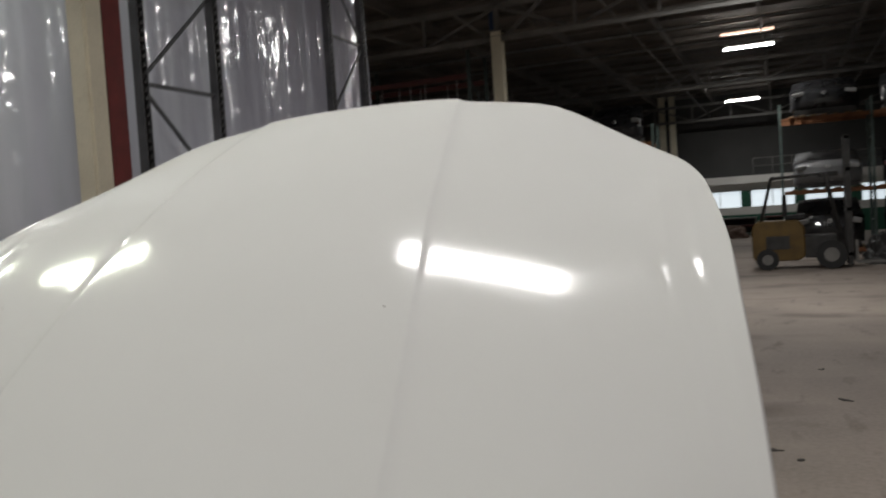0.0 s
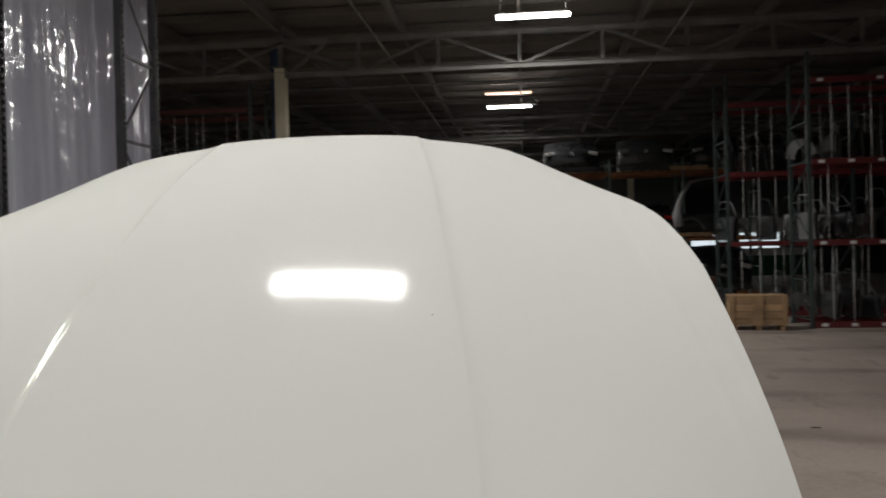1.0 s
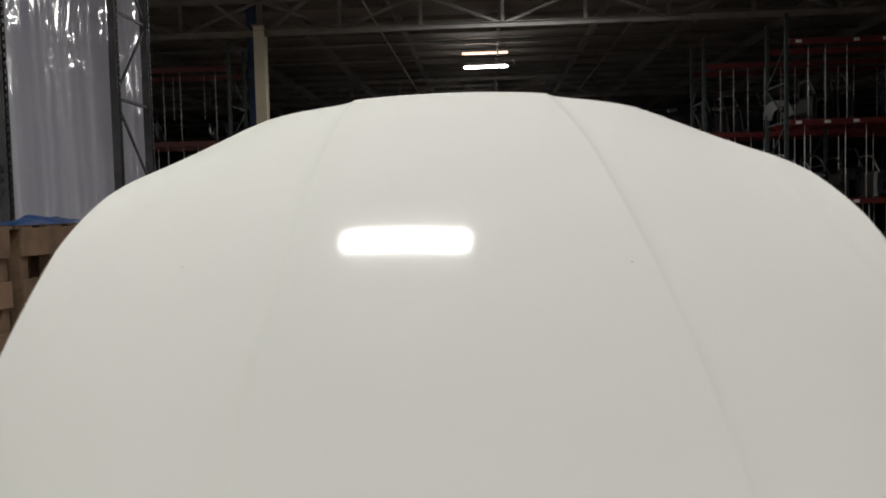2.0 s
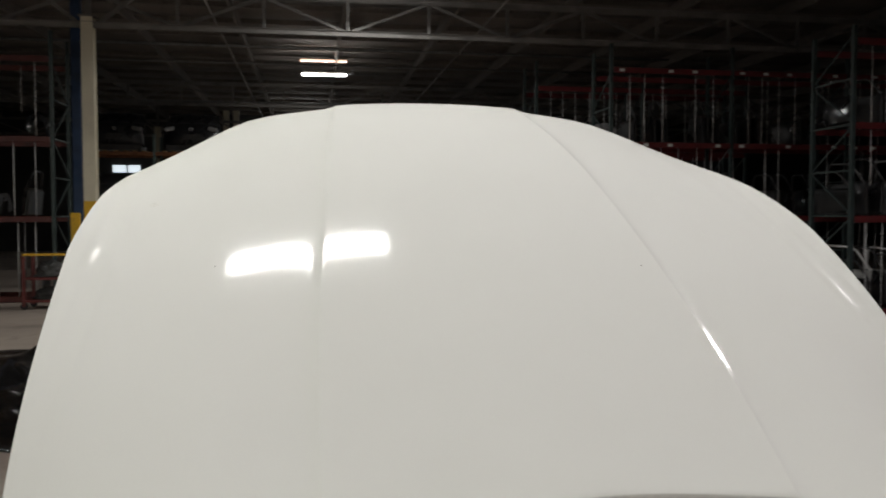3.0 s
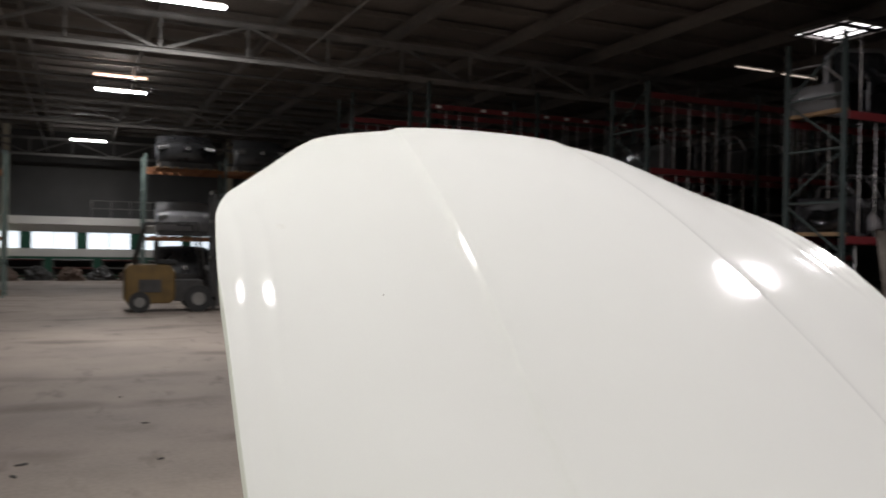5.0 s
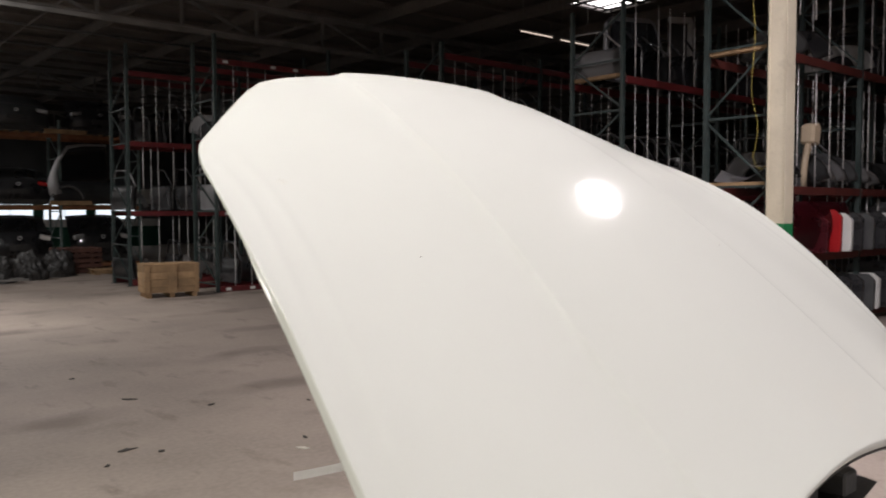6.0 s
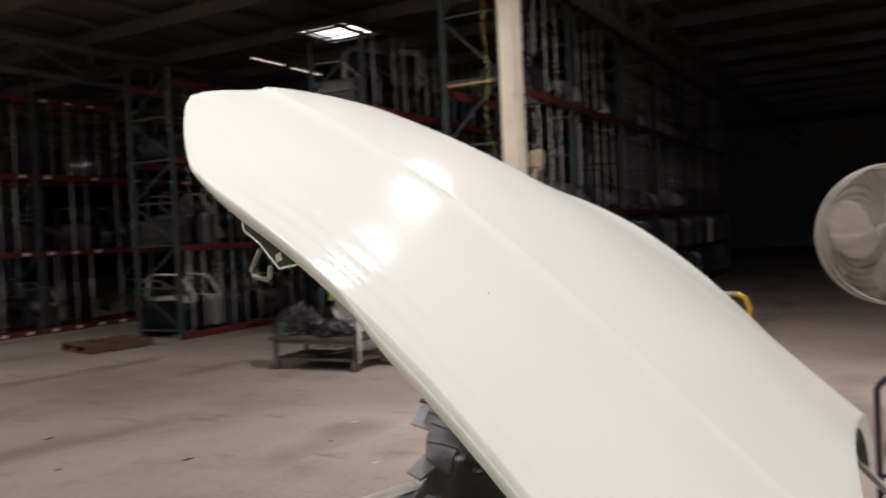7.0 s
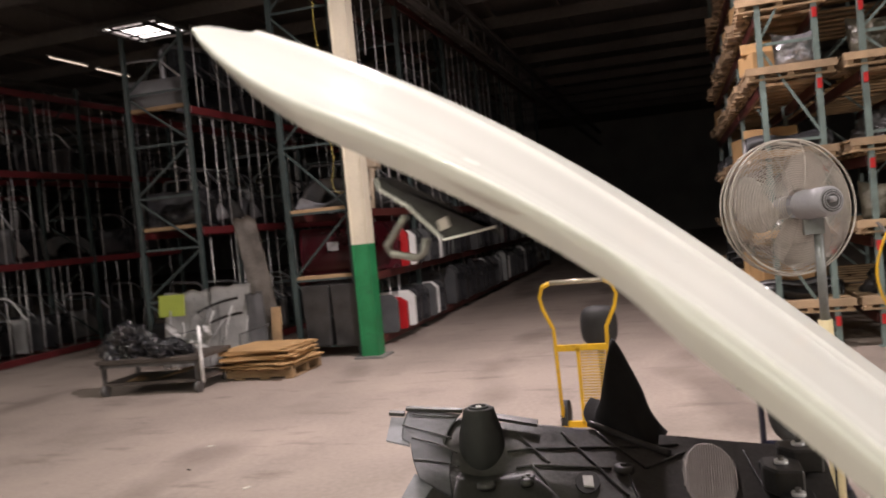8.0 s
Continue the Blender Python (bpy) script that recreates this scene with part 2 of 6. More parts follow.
for y, x0, x1 in ((14.4, -38, 46), (25.4, -38, 46), (36.4, -38, 46), (3.4, -38, 46), (-7.6, -38, 46)):
    th = thing("roof_truss", T((0, y, 0)), "dusty grey steel roof truss of chords and angled webs", "roof truss", "roof trusses")
    for nm, z, h in (("bottom_chord", 5.32, 0.1), ("top_chord", 6.0, 0.1)):
        bm = B()
        bm_slab(bm, [(-0.12, 0.05), (-0.12, 0.04), (-0.05, 0.04), (-0.05, -0.05), (-0.035, -0.05), (-0.035, 0.04), (0.035, 0.04), (0.035, -0.05), (0.05, -0.05), (0.05, 0.04), (0.12, 0.04), (0.12, 0.05)], x0, x1, Matrix(((0, 0, 1, 0), (1, 0, 0, 0), (0, 1, 0, z), (0, 0, 0, 1))))
        part(nm, bm, STEEL_DARK, th)
    k, x = 0, -4.5 - 1.65 * 8
    while x < 20:
        bm = B()
        bm_bar(bm, (x, 0, 5.3), (x, 0, 6.0), 0.07, 0.05, up=(0, 1, 0))
        part("web", bm, STEEL_DARK, th)
        bm = B()
        bm_bar(bm, (x, 0, 5.34 if k % 2 else 5.98), (x + 1.65, 0, 5.98 if k % 2 else 5.34), 0.06, 0.05, up=(0, 1, 0))
        part("web", bm, STEEL_DARK, th)
        k, x = k + 1, x + 1.65

# joists and purlins under the deck
for i in range(24):
    x = -19.35 + 2.475 * i
    bm = B()
    bm_slab(bm, [(-0.035, 6.19), (0.035, 6.19), (0.035, 6.21), (0.006, 6.21), (0.006, 6.43), (0.04, 6.43), (0.04, 6.46), (-0.04, 6.46), (-0.04, 6.43), (-0.006, 6.43), (-0.006, 6.21), (-0.035, 6.21)], -15, 45, Matrix(((1, 0, 0, x), (0, 0, 1, 0), (0, 1, 0, 0), (0, 0, 0, 1))))
    single("joist", bm, DECK, "dark dusty steel roof joist under the deck", "joist", "roof joists", "structure")
for i in range(34):
    y = -12.2 + 1.55 * i
    bm = B()
    bm_box(bm, (4, y, 6.53), (70, 0.12, 0.12))
    single("purlin", bm, DECK, "dark wooden purlin carrying the roof deck", "purlin", "roof purlins", "structure")
for x, y0, y1, z in ((-2.2, 8, 40, 5.6), (3.4, 8, 40, 5.75)):
    bm = B()
    bm_tube(bm, [(x, y0, z), (x, y1, z)], 0.025, 8)
    single("conduit", bm, STEEL_DARK, "thin grey electrical conduit hung under the roof", "conduit", "conduits", "structure")
for y, z in ((18.0, 5.75), (20.2, 5.75), (27.5, 5.7)):
    bm = B()
    bm_tube(bm, [(-14, y, z), (9, y, z)], 0.03, 8)
    single("sprinkler_pipe", bm, RACK_GREY, "thin pale sprinkler pipe hung under the roof", "pipe", "sprinkler pipes", "structure")

# ---- lamps ----
LED = glow("led tube", (1.0, 0.98, 0.96), 42.0)
DIMTUBE = glow("dim tube", (1.0, 0.8, 0.65), 0.7)
PINK = glow("warm old tube", (1.0, 0.6, 0.42), 2.6)


def high_bay(x, y, z, strong, warm=False, size=(1.3, 0.15), colour=(1.0, 0.96, 0.91)):
    th = thing("ceiling_lamp", T((x, y, z)), "white linear LED high-bay lamp hung under the roof", "lamp", "ceiling lamps")
    bm = B()
    bm_box(bm, (0, 0, 0.055), (size[0] * 0.96, size[1] * 0.45, 0.05))
    part("housing", bm, STEEL_DARK, th, bevel=0.008)
    bm = B()
    bm_box(bm, (0, 0, 0.008), (size[0], size[1], 0.04))
    part("tube", bm, LED, th, "glowing white tube")
    for sx in (-0.45 * size[0], 0.45 * size[0]):
        bm = B()
        bm_tube(bm, [(sx, 0, 0.09), (sx, 0, 6.64 - z)], 0.006, 5)
        part("hanger", bm, STEEL_DARK, th)
    if warm:
        bm = B()
        bm_box(bm, (-0.02, 0, 0.42), (1.36, 0.12, 0.05))
        part("warm_tube", bm, PINK, th, "pinkish older tube above")
        bm = B()
        bm_tube(bm, [(0.72 + 0.14 * math.sin(a), 0, 0.05 + 0.3 * a / 3.2 - 0.12 * math.sin(a * 0.9)) for a in np.linspace(0, 3.2, 14)], 0.012, 6)
        part("cable", bm, RACK_GREY, th)
    la = bpy.data.lights.new("lamp", "AREA")
    la.shape, la.size, la.size_y, la.energy, la.color = "RECTANGLE", size[0], size[1], strong, colour
    la.spread = radians(170)
    ob = new("lamp_light", la)
    ob.matrix_world = T((x, y, z - 0.02))
    return th


high_bay(-0.505, 0.2, 5.75, 100, size=(1.18, 0.25))
high_bay(5.9, 1.1, 5.75, 275, size=(0.5, 0.46), colour=(1.0, 0.9, 0.92))
high_bay(-5.4, 0.8, 5.75, 210, size=(1.5, 0.24), colour=(0.94, 1.0, 0.74))
high_bay(0.7, 12.5, 5.75, 250)
high_bay(0.1, 22.2, 5.83, 130, warm=True)
high_bay(-0.6, 34.0, 5.75, 90)
# added lamp out of view, made strong to brighten the hood's cowl end
high_bay(-0.3, -10.0, 5.75, 900)
# unseen lamp, added to light the plastic curtain through from behind
high_bay(-9.5, 5.0, 5.75, 240)

# ---- skylight in the roof ----
SKYPANE = glow("bright daylight pane", (1.0, 0.95, 0.93), 2.6)
th = thing("skylight_1", T((12.7, 9.36, 5.93)), "bright square skylight with dark glazing bars", "skylight")
tagged(th, kind="structure")
bm = B()
for s in (-1, 1):
    bm_box(bm, (0, s * 0.64, 0.15), (1.34, 0.07, 0.06))
    bm_box(bm, (s * 0.64, 0, 0.15), (0.07, 1.2, 0.06))
part("frame", bm, STEEL_DARK, th)
bm = B()
bm_box(bm, (0, 0, 0.19), (1.3, 1.3, 0.02))
part("backing", bm, RUBBER, th)
for o, s in (((0, -0.36, 0.14), (1.24, 0.17, 0.014)), ((0, 0.44, 0.138), (1.24, 0.06, 0.012)), ((-0.42, 0, 0.132), (0.15, 1.24, 0.012)), ((0.16, 0, 0.13), (0.08, 1.24, 0.012)), ((0.47, 0, 0.132), (0.13, 1.24, 0.012)), ((-0.1, 0.04, 0.126), (0.035, 0.7, 0.01))):
    bm = B()
    bm_box(bm, o, s)
    part("glazing_bar", bm, RUBBER, th)
DULLPANE = glow("dirty daylight pane", (1.0, 0.88, 0.85), 0.6)
for i, (xa, xb) in enumerate(((-0.6, -0.44), (-0.4, 0.15), (0.17, 0.45), (0.49, 0.6))):
    for j, (ya, yb) in enumerate(((-0.6, -0.41), (-0.31, 0.42), (0.46, 0.6))):
        bm = B()
        bm_box(bm, ((xa + xb) / 2, (ya + yb) / 2, 0.16), (xb - xa, yb - ya, 0.02))
        part("pane", bm, DULLPANE if (i in (0, 3)) != (j == 2) else SKYPANE, th)
for x, y in ((10.9, 9.8), (12.15, 9.85)):
    th = thing("strip_lamp", T((x, y, 5.2)), "dim warm old strip lamp above the far racks", "lamp", "strip lamps")
    bm = B()
    bm_slab(bm, [(-0.5, -0.03), (0.5, -0.03), (0.5, 0.03), (-0.5, 0.03)], 0.03, 0.06)
    part("housing", bm, STEEL_DARK, th)
    bm = B()
    bm_tube(bm, [(-0.46, 0, 0.015), (0.46, 0, 0.015)], 0.014, 8)
    part("tube", bm, DIMTUBE, th, "dim warm tube")
    for sx in (-0.4, 0.4):
        bm = B()
        bm_tube(bm, [(sx, 0, 0.05), (sx, 0, 1.46)], 0.005, 5)
        part("hanger", bm, STEEL_DARK, th)

# ---- racks ----
def box_mesh(name, s, material, bevel=0.0):
    bm = B()
    bm_box(bm, (0, 0, 0), s)
    return mesh_of(name, bm, material, bevel)


def rack_frame(th, x, y0, y1, h, paint, step=0.75, slim=0.065, flip=False):
    for yy in (y0, y1):
        bm = B()
        # an open channel post with a foot plate
        o, i = slim / 2, slim / 2 - 0.012
        bm_slab(bm, [(-o, -o), (o, -o), (o, -i), (-i, -i), (-i, i), (o, i), (o, o), (-o, o)], 0.008, h, T((x, yy, 0)))
        post = part("upright", bm, paint, th)
        bm = B()
        bm_slab(bm, [(-o - 0.03, -o - 0.03), (o + 0.03, -o - 0.03), (o + 0.03, o + 0.03), (-o - 0.03, o + 0.03)], 0, 0.01, T((x, yy, 0)))
        part("foot_plate", bm, paint, post)
    z = 0.15
    while z + step < h:
        bm = B()
        bm_bar(bm, (x, y0 + slim / 2, z), (x, y1 - slim / 2, z), 0.024, 0.03)
        part("brace", bm, paint, th)
        bm = B()
        a, b = (y1, y0) if flip else (y0, y1)
        bm_bar(bm, (x, a, z + 0.03), (x, b, z + step - 0.03), 0.022, 0.026)
        part("brace", bm, paint, th)
        z, flip = z + step, not flip


TAG = mat("white paper tag", (0.75, 0.75, 0.72), 0.7, vary=0.04, bump=0)
tag_mesh = box_mesh("tag", (0.11, 0.006, 0.06), TAG)
rod_meshes = {}


def pallet_rack(frames, y0, y1, h, levels, paint, beam_paint, label, step=0.75, rods=0.0, tags=0.0, wood=False, rod_top=None, seed=1, slim=0.065):
    rng = random.Random(seed)
    th = thing("pallet_rack", T((frames[0], y0, 0)), label, "storage rack", "storage racks")
    ox = frames[0]
    for x in frames:
        rack_frame(th, x - ox, 0, y1 - y0, h, paint, step, slim)
    for xa, xb in zip(frames, frames[1:]):
        me = box_mesh("beam", (xb - xa - 0.085, 0.05, 0.11), beam_paint, 0.006)
        for z in levels:
            for yy in (-0.02, y1 - y0 + 0.02):
                shared("beam", me, th, T(((xa + xb) / 2 - ox, yy, z)))
            if wood:
                for k in range(7):
                    m2 = rod_meshes.setdefault("plank%.2f" % (y1 - y0), box_mesh("plank", (0.13, y1 - y0 + 0.16, 0.035), WOOD, 0.004))
                    shared("plank", m2, th, T((xa + 0.3 + k * (xb - xa - 0.6) / 6 - ox, (y1 - y0) / 2, z + 0.075)))
        if rods:
            tops = list(levels[1:]) + ([rod_top] if rod_top else [])
            for za, zb in zip(levels, tops):
                n = int((xb - xa) / rods)
                for k in range(1, n):
                    for row in (0, 1):
                        if rng.random() < (0.1 if row == 0 else 0.8):
                            continue
                        L = (zb - za - 0.11) * (1.0 if rng.random() < 0.9 else 0.65)
                        key = round(L, 2)
                        if key not in rod_meshes:
                            bm = B()
                            bm_tube(bm, [(0, 0, 0), (0, 0, -key)], 0.0066, 6)
                            rod_meshes[key] = mesh_of("divider_rod", bm, ROD)
                        shared("divider_rod", rod_meshes[key], th, T((xa + k * (xb - xa) / n + rng.uniform(-0.05, 0.05) - ox, 0.045 if row == 0 else 0.5, zb - 0.055)))
        if tags:
            for z in levels:
                n = int((xb - xa) / tags)
                for k in range(n):
                    if rng.random() < 0.85:
                        shared("tag", tag_mesh, th, T((xa + (k + 0.4) * (xb - xa) / n - ox, -0.05, z)))
    return th


BEAM_WOOD = mat("dusty orange-brown beam", (0.3, 0.13, 0.06), 0.7, vary=0.2, scale=4)
R_LEVELS = (0.06, 1.6, 3.13, 4.66)
GREENRACK = "dark green rack with red beams and zinc rods"
pallet_rack((5.82, 8.5, 11.2, 13.9), 13.85, 14.9, 5.2, R_LEVELS, RACK_GREEN, BEAM_RED, GREENRACK + ", white tags", rods=0.38, tags=0.45, seed=1)
pallet_rack((4.95, 7.6, 10.3), 16.4, 17.45, 5.3, R_LEVELS, RACK_GREEN, BEAM_RED, GREENRACK + ", standing behind another", rods=0.33, seed=2)
pallet_rack((8.44, 11.1, 13.8), 9.9, 10.95, 4.75, R_LEVELS[:3] + (4.5,), RACK_GREEN, BEAM_RED, GREENRACK + " full of doors", rods=0.32, rod_top=None, seed=3, slim=0.065)
pallet_rack((8.65, 11.3, 14.0, 16.7), 5.98, 6.95, 4.75, (0.08, 1.87, 3.6), RACK_GREEN, BEAM_RED, GREENRACK + " beside the cart", rods=0.3, rod_top=4.9, seed=4, slim=0.055)
pallet_rack((8.52, 11.2, 13.9, 16.6, 19.3, 22, 24.7), 3.62, 4.5, 6.05, (0.1, 1.0, 1.9, 3.63, 5.3), RACK_GREEN, BEAM_DARK, "tall dark green rack with red beams along the dark aisle", rods=0.42, rod_top=6.05, seed=5, step=0.9)
TEAL_LEVELS = (0.28, 1.02, 1.84, 2.69, 3.4, 4.4)
pallet_rack((7.6, 10.3, 13.0, 15.7), -2.0, -1.47, 6.0, TEAL_LEVELS, RACK_TEAL, BEAM_DARK, "pale teal pallet rack with dark red beams and wooden decks", wood=True, step=1.0, slim=0.055)
pallet_rack((7.6, 10.3, 13.0), -3.4, -2.42, 6.0, (0.28, 1.05, 1.87, 2.72, 3.9), RACK_TEAL, BEAM_DARK, "pale teal pallet rack with wooden decks, second row", wood=True, step=1.0, slim=0.055)
pallet_rack((-10.7, -7.95, -5.2), 14.45, 15.5, 5.2, R_LEVELS, RACK_GREEN, BEAM_DARK, "green pallet rack with dull red beams beside a column", rods=0.33, seed=6)
pallet_rack((-7.4, -5.1, -2.85), 24.0, 25.1, 4.2, (0.12, 1.68, 3.58), RACK_TEAL, BEAM_WOOD, "teal rack with orange beams holding car body sections", wood=True, slim=0.07)
pallet_rack((0.8, 3.05, 5.2, 7.4), 22.6, 23.7, 4.2, (0.12, 1.75, 3.75), RACK_TEAL, BEAM_WOOD, "teal rack with wooden decks behind the forklift", wood=True)

# end frames of the curtained racks
FRAME_DARK = mat("dark dusty frame steel", (0.1, 0.1, 0.105), 0.5, 0.3, vary=0.2, scale=5)
for y0, y1 in ((3.405, 4.325), (6.325, 7.11)):
    th = thing("rack_end", T((-3.79, 0, 0)), "grey steel rack end frame against the plastic curtain", "rack frame", "curtain rack frames")
    rack_frame(th, 0, y0, y1, 6.2, FRAME_DARK, 0.92, 0.08, flip=True)
    me = box_mesh("slot", (0.02, 0.022, 0.034), BLACK_PLASTIC)
    for yy in (y0, y1):
        for k in range(70):
            shared("slot", me, th, T((0.036, yy, 1.6 + k * 0.066)))

# ---- columns ----
for x, y, lo, base, lab in ((-4.5, 14.4, 1.95, YELLOW, "cream steel column with a yellow painted base"), (8.42, 3.42, 1.48, COLUMN_GREEN, "cream steel column with a green painted base"), (-6.8, 34.0, 1.9, YELLOW, "cream steel column with a yellow painted base far off")):
    th = thing("column", T((x, y, 0)), lab, "column", "columns")
    top = 6.4 if x > 0 else 5.46
    for nm, z0, z1, m in (("shaft", lo, top, COLUMN_CREAM), ("painted_base", 0.0, lo, base)):
        bm = B()
        for s in (-1, 1):
            bm_box(bm, (0, s * 0.11, (z0 + z1) / 2), (0.22, 0.018, z1 - z0))
        bm_box(bm, (0, 0, (z0 + z1) / 2), (0.18, 0.202, z1 - z0))
        part(nm, bm, m, th)
    bm = B()
    bm_box(bm, (0, 0, 0.012), (0.4, 0.4, 0.024))
    part("base_plate", bm, STEEL_DARK, th)
    bm = B()
    for s in (-1, 1):
        bm_bar(bm, (s * 0.11, 0, 5.3), (s * 0.95, 0, 5.96), 0.07, 0.07)
    part("knee_brace", bm, STEEL_DARK, th)
    if x < 0:
        bm = B()
        bm_box(bm, (0, 0, 5.475), (0.3, 0.3, 0.03))
        bm_box(bm, (0, 0, 5.93), (0.1, 0.1, 0.88))
        part("post_head", bm, STEEL_DARK, th, "dark steel post head")

th = thing("column", T((-3.55, 2.72, 0)), "pale cream column beside a dark red steel post", "column", "columns")
bm = B()
bm_box(bm, (0, -0.07, 3.9), (0.14, 0.165, 5.2))
bm_box(bm, (0.08, -0.07, 3.9), (0.02, 0.13, 5.2))
part("cream_side", bm, COLUMN_CREAM, th)
bm = B()
bm_box(bm, (0, 0.1, 3.25), (0.16, 0.165, 6.5))
bm_box(bm, (0, -0.075, 0.65), (0.16, 0.18, 1.28))
part("red_side", bm, RED_PAINT, th)

# blue pipe and guard beside the yellow-based column
bm = B()
bm_box(bm, (-5.4, 16.9, 3.3), (0.2, 0.2, 6.6))
single("blue_post", bm, BLUE_PAINT, "dark blue steel post standing behind the column", "post", bevel=0.01)
bm = B()
bm_box(bm, (-4.72, 14.12, 0.86), (0.17, 0.06, 1.72))
single("guard_rail", bm, YELLOW, "upright yellow steel guard beside the column", "guard", bevel=0.01)

# ---- plastic curtain ----
def plastic_material():
    m = bpy.data.materials.new("crinkled clear plastic")
    m.use_nodes = True
    nt = m.node_tree
    b = nt.nodes["Principled BSDF"]
    N, link = nt.nodes.new, nt.links.new
    tc, mp, n1, n2, bp, cr = N("ShaderNodeTexCoord"), N("ShaderNodeMapping"), N("ShaderNodeTexNoise"), N("ShaderNodeTexNoise"), N("ShaderNodeBump"), N("ShaderNodeMix")
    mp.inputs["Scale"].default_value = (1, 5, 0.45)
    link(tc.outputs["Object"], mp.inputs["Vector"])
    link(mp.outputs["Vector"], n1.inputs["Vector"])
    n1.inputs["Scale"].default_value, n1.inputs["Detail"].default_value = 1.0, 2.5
    link(tc.outputs["Object"], n2.inputs["Vector"])
    n2.inputs["Scale"].default_value, n2.inputs["Detail"].default_value = 4.2, 2
    add = N("ShaderNodeMath")
    link(n1.outputs["Fac"], add.inputs[0])
    link(n2.outputs["Fac"], add.inputs[1])
    link(add.outputs[0], bp.inputs["Height"])
    bp.inputs["Strength"].default_value, bp.inputs["Distance"].default_value = 0.4, 0.06
    link(bp.outputs["Normal"], b.inputs["Normal"])
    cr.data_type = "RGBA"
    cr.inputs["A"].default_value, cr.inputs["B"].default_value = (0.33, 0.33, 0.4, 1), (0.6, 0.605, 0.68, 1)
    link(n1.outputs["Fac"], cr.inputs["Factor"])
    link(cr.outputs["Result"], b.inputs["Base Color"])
    b.inputs["Roughness"].default_value = 0.1
    b.inputs["Coat Weight"].default_value = 0.5
    b.inputs["Transmission Weight"].default_value = 0.12
    b.inputs["IOR"].default_value = 1.5
    thin, mx = N("ShaderNodeBsdfTranslucent"), N("ShaderNodeMixShader")
    thin.inputs["Color"].default_value = (0.57, 0.57, 0.68, 1)
    mx.inputs["Fac"].default_value = 0.4
    link(b.outputs["BSDF"], mx.inputs[1])
    link(thin.outputs["BSDF"], mx.inputs[2])
    link(mx.outputs["Shader"], nt.nodes["Material Output"].inputs["Surface"])
    return m


PLASTIC = plastic_material()


def curtain_fn(y0, y1, z0, z1, sd):
    def fn(u, v):
        y, z = y0 + (y1 - y0) * u, z0 + (z1 - z0) * v
        w = 0.05 * noise.noise(Vector((y * 3.1 + sd, z * 0.22, 1.3))) + 0.02 * noise.noise(Vector((y * 9 + sd, z * 0.5, 4.1))) + 0.012 * noise.noise(Vector((y * 5, z * 4, sd)))
        return Vector((w - 0.02 * (z - 4), y, z))
    return fn


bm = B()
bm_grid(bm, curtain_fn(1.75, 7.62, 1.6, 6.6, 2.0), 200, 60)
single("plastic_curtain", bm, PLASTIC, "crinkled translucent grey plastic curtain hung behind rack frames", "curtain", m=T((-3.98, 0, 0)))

# ---- slatted wooden crates below the curtain ----
CRATE_BROWN = mat("dull brown crate wood", (0.2, 0.13, 0.08), 0.85, vary=0.25, scale=4, fine=80, bump=0.4, random_tone=0.25)


def slatted_crate(y0, y1, m):
    th = thing("slatted_crate", m, "tall slatted raw wood crate in front of the curtain", "crate", "slatted crates")
    L = y1 - y0
    for zc, h in ((1.51, 0.2), (1.16, 0.18), (0.82, 0.17), (0.47, 0.17), (0.09, 0.14)):
        for xx in (0.0, -0.5):
            bm = B()
            bm_box(bm, (xx, L / 2, zc), (0.025, L, h))
            part("slat", bm, CRATE_BROWN, th, bevel=0.004)
    n = max(3, int(L / 0.36))
    for k in range(n + 1):
        for xx in (-0.06, -0.44):
            bm = B()
            bm_box(bm, (xx, 0.05 + k * (L - 0.1) / n, 0.8), (0.09, 0.09, 1.6))
            part("post", bm, CRATE_BROWN, th)
        bm = B()
        bm_box(bm, (-0.25, 0.05 + k * (L - 0.1) / n, 1.615), (0.5, 0.2, 0.02))
        part("top_board", bm, CRATE_BROWN, th)
    return th


slatted_crate(3.5, 4.75, T((-3.19, 3.5, 0)))
slatted_crate(4.9, 6.15, T((-3.22, 4.83, 0)))
slatted_crate(4.9, 6.15, T((-3.2, 2.12, 0)))
bm = B()
bm_grid(bm, lambda u, v: Vector((0.42 * (u - 0.5), 0.9 * (v - 0.5), 0.11 * math.sin(math.pi * u) * (0.5 + 0.5 * noise.noise(Vector((u * 4, v * 6, 0)))) * math.sin(math.pi * v) ** 0.5 + 0.005)), 14, 24)
single("blue_tarp", bm, mat("blue plastic film", (0.03, 0.1, 0.3), 0.35), "crumpled blue plastic film on top of a crate", "film", m=T((-3.44, 4.2, 1.627)))

# ---- the hood ----
WIDE, CORNER, NOSE = 0.7483, 0.4384, 0.0376
CREASE, RIDGE, LIP = 0.0064, 0.0013, 0.0012
COWL_SIDE = -0.9536
BOW = [[0.0758, -0.1517, 0.1762], [0.0377, 0.8852, -0.7613], [-0.0925, -1.2952, 1.2168], [0.0243, 0.5166, -0.3122]]


def step(a, b, t):
    t = min(1.0, max(0.0, (t - a) / (b - a)))
    return t * t * (3 - 2 * t)


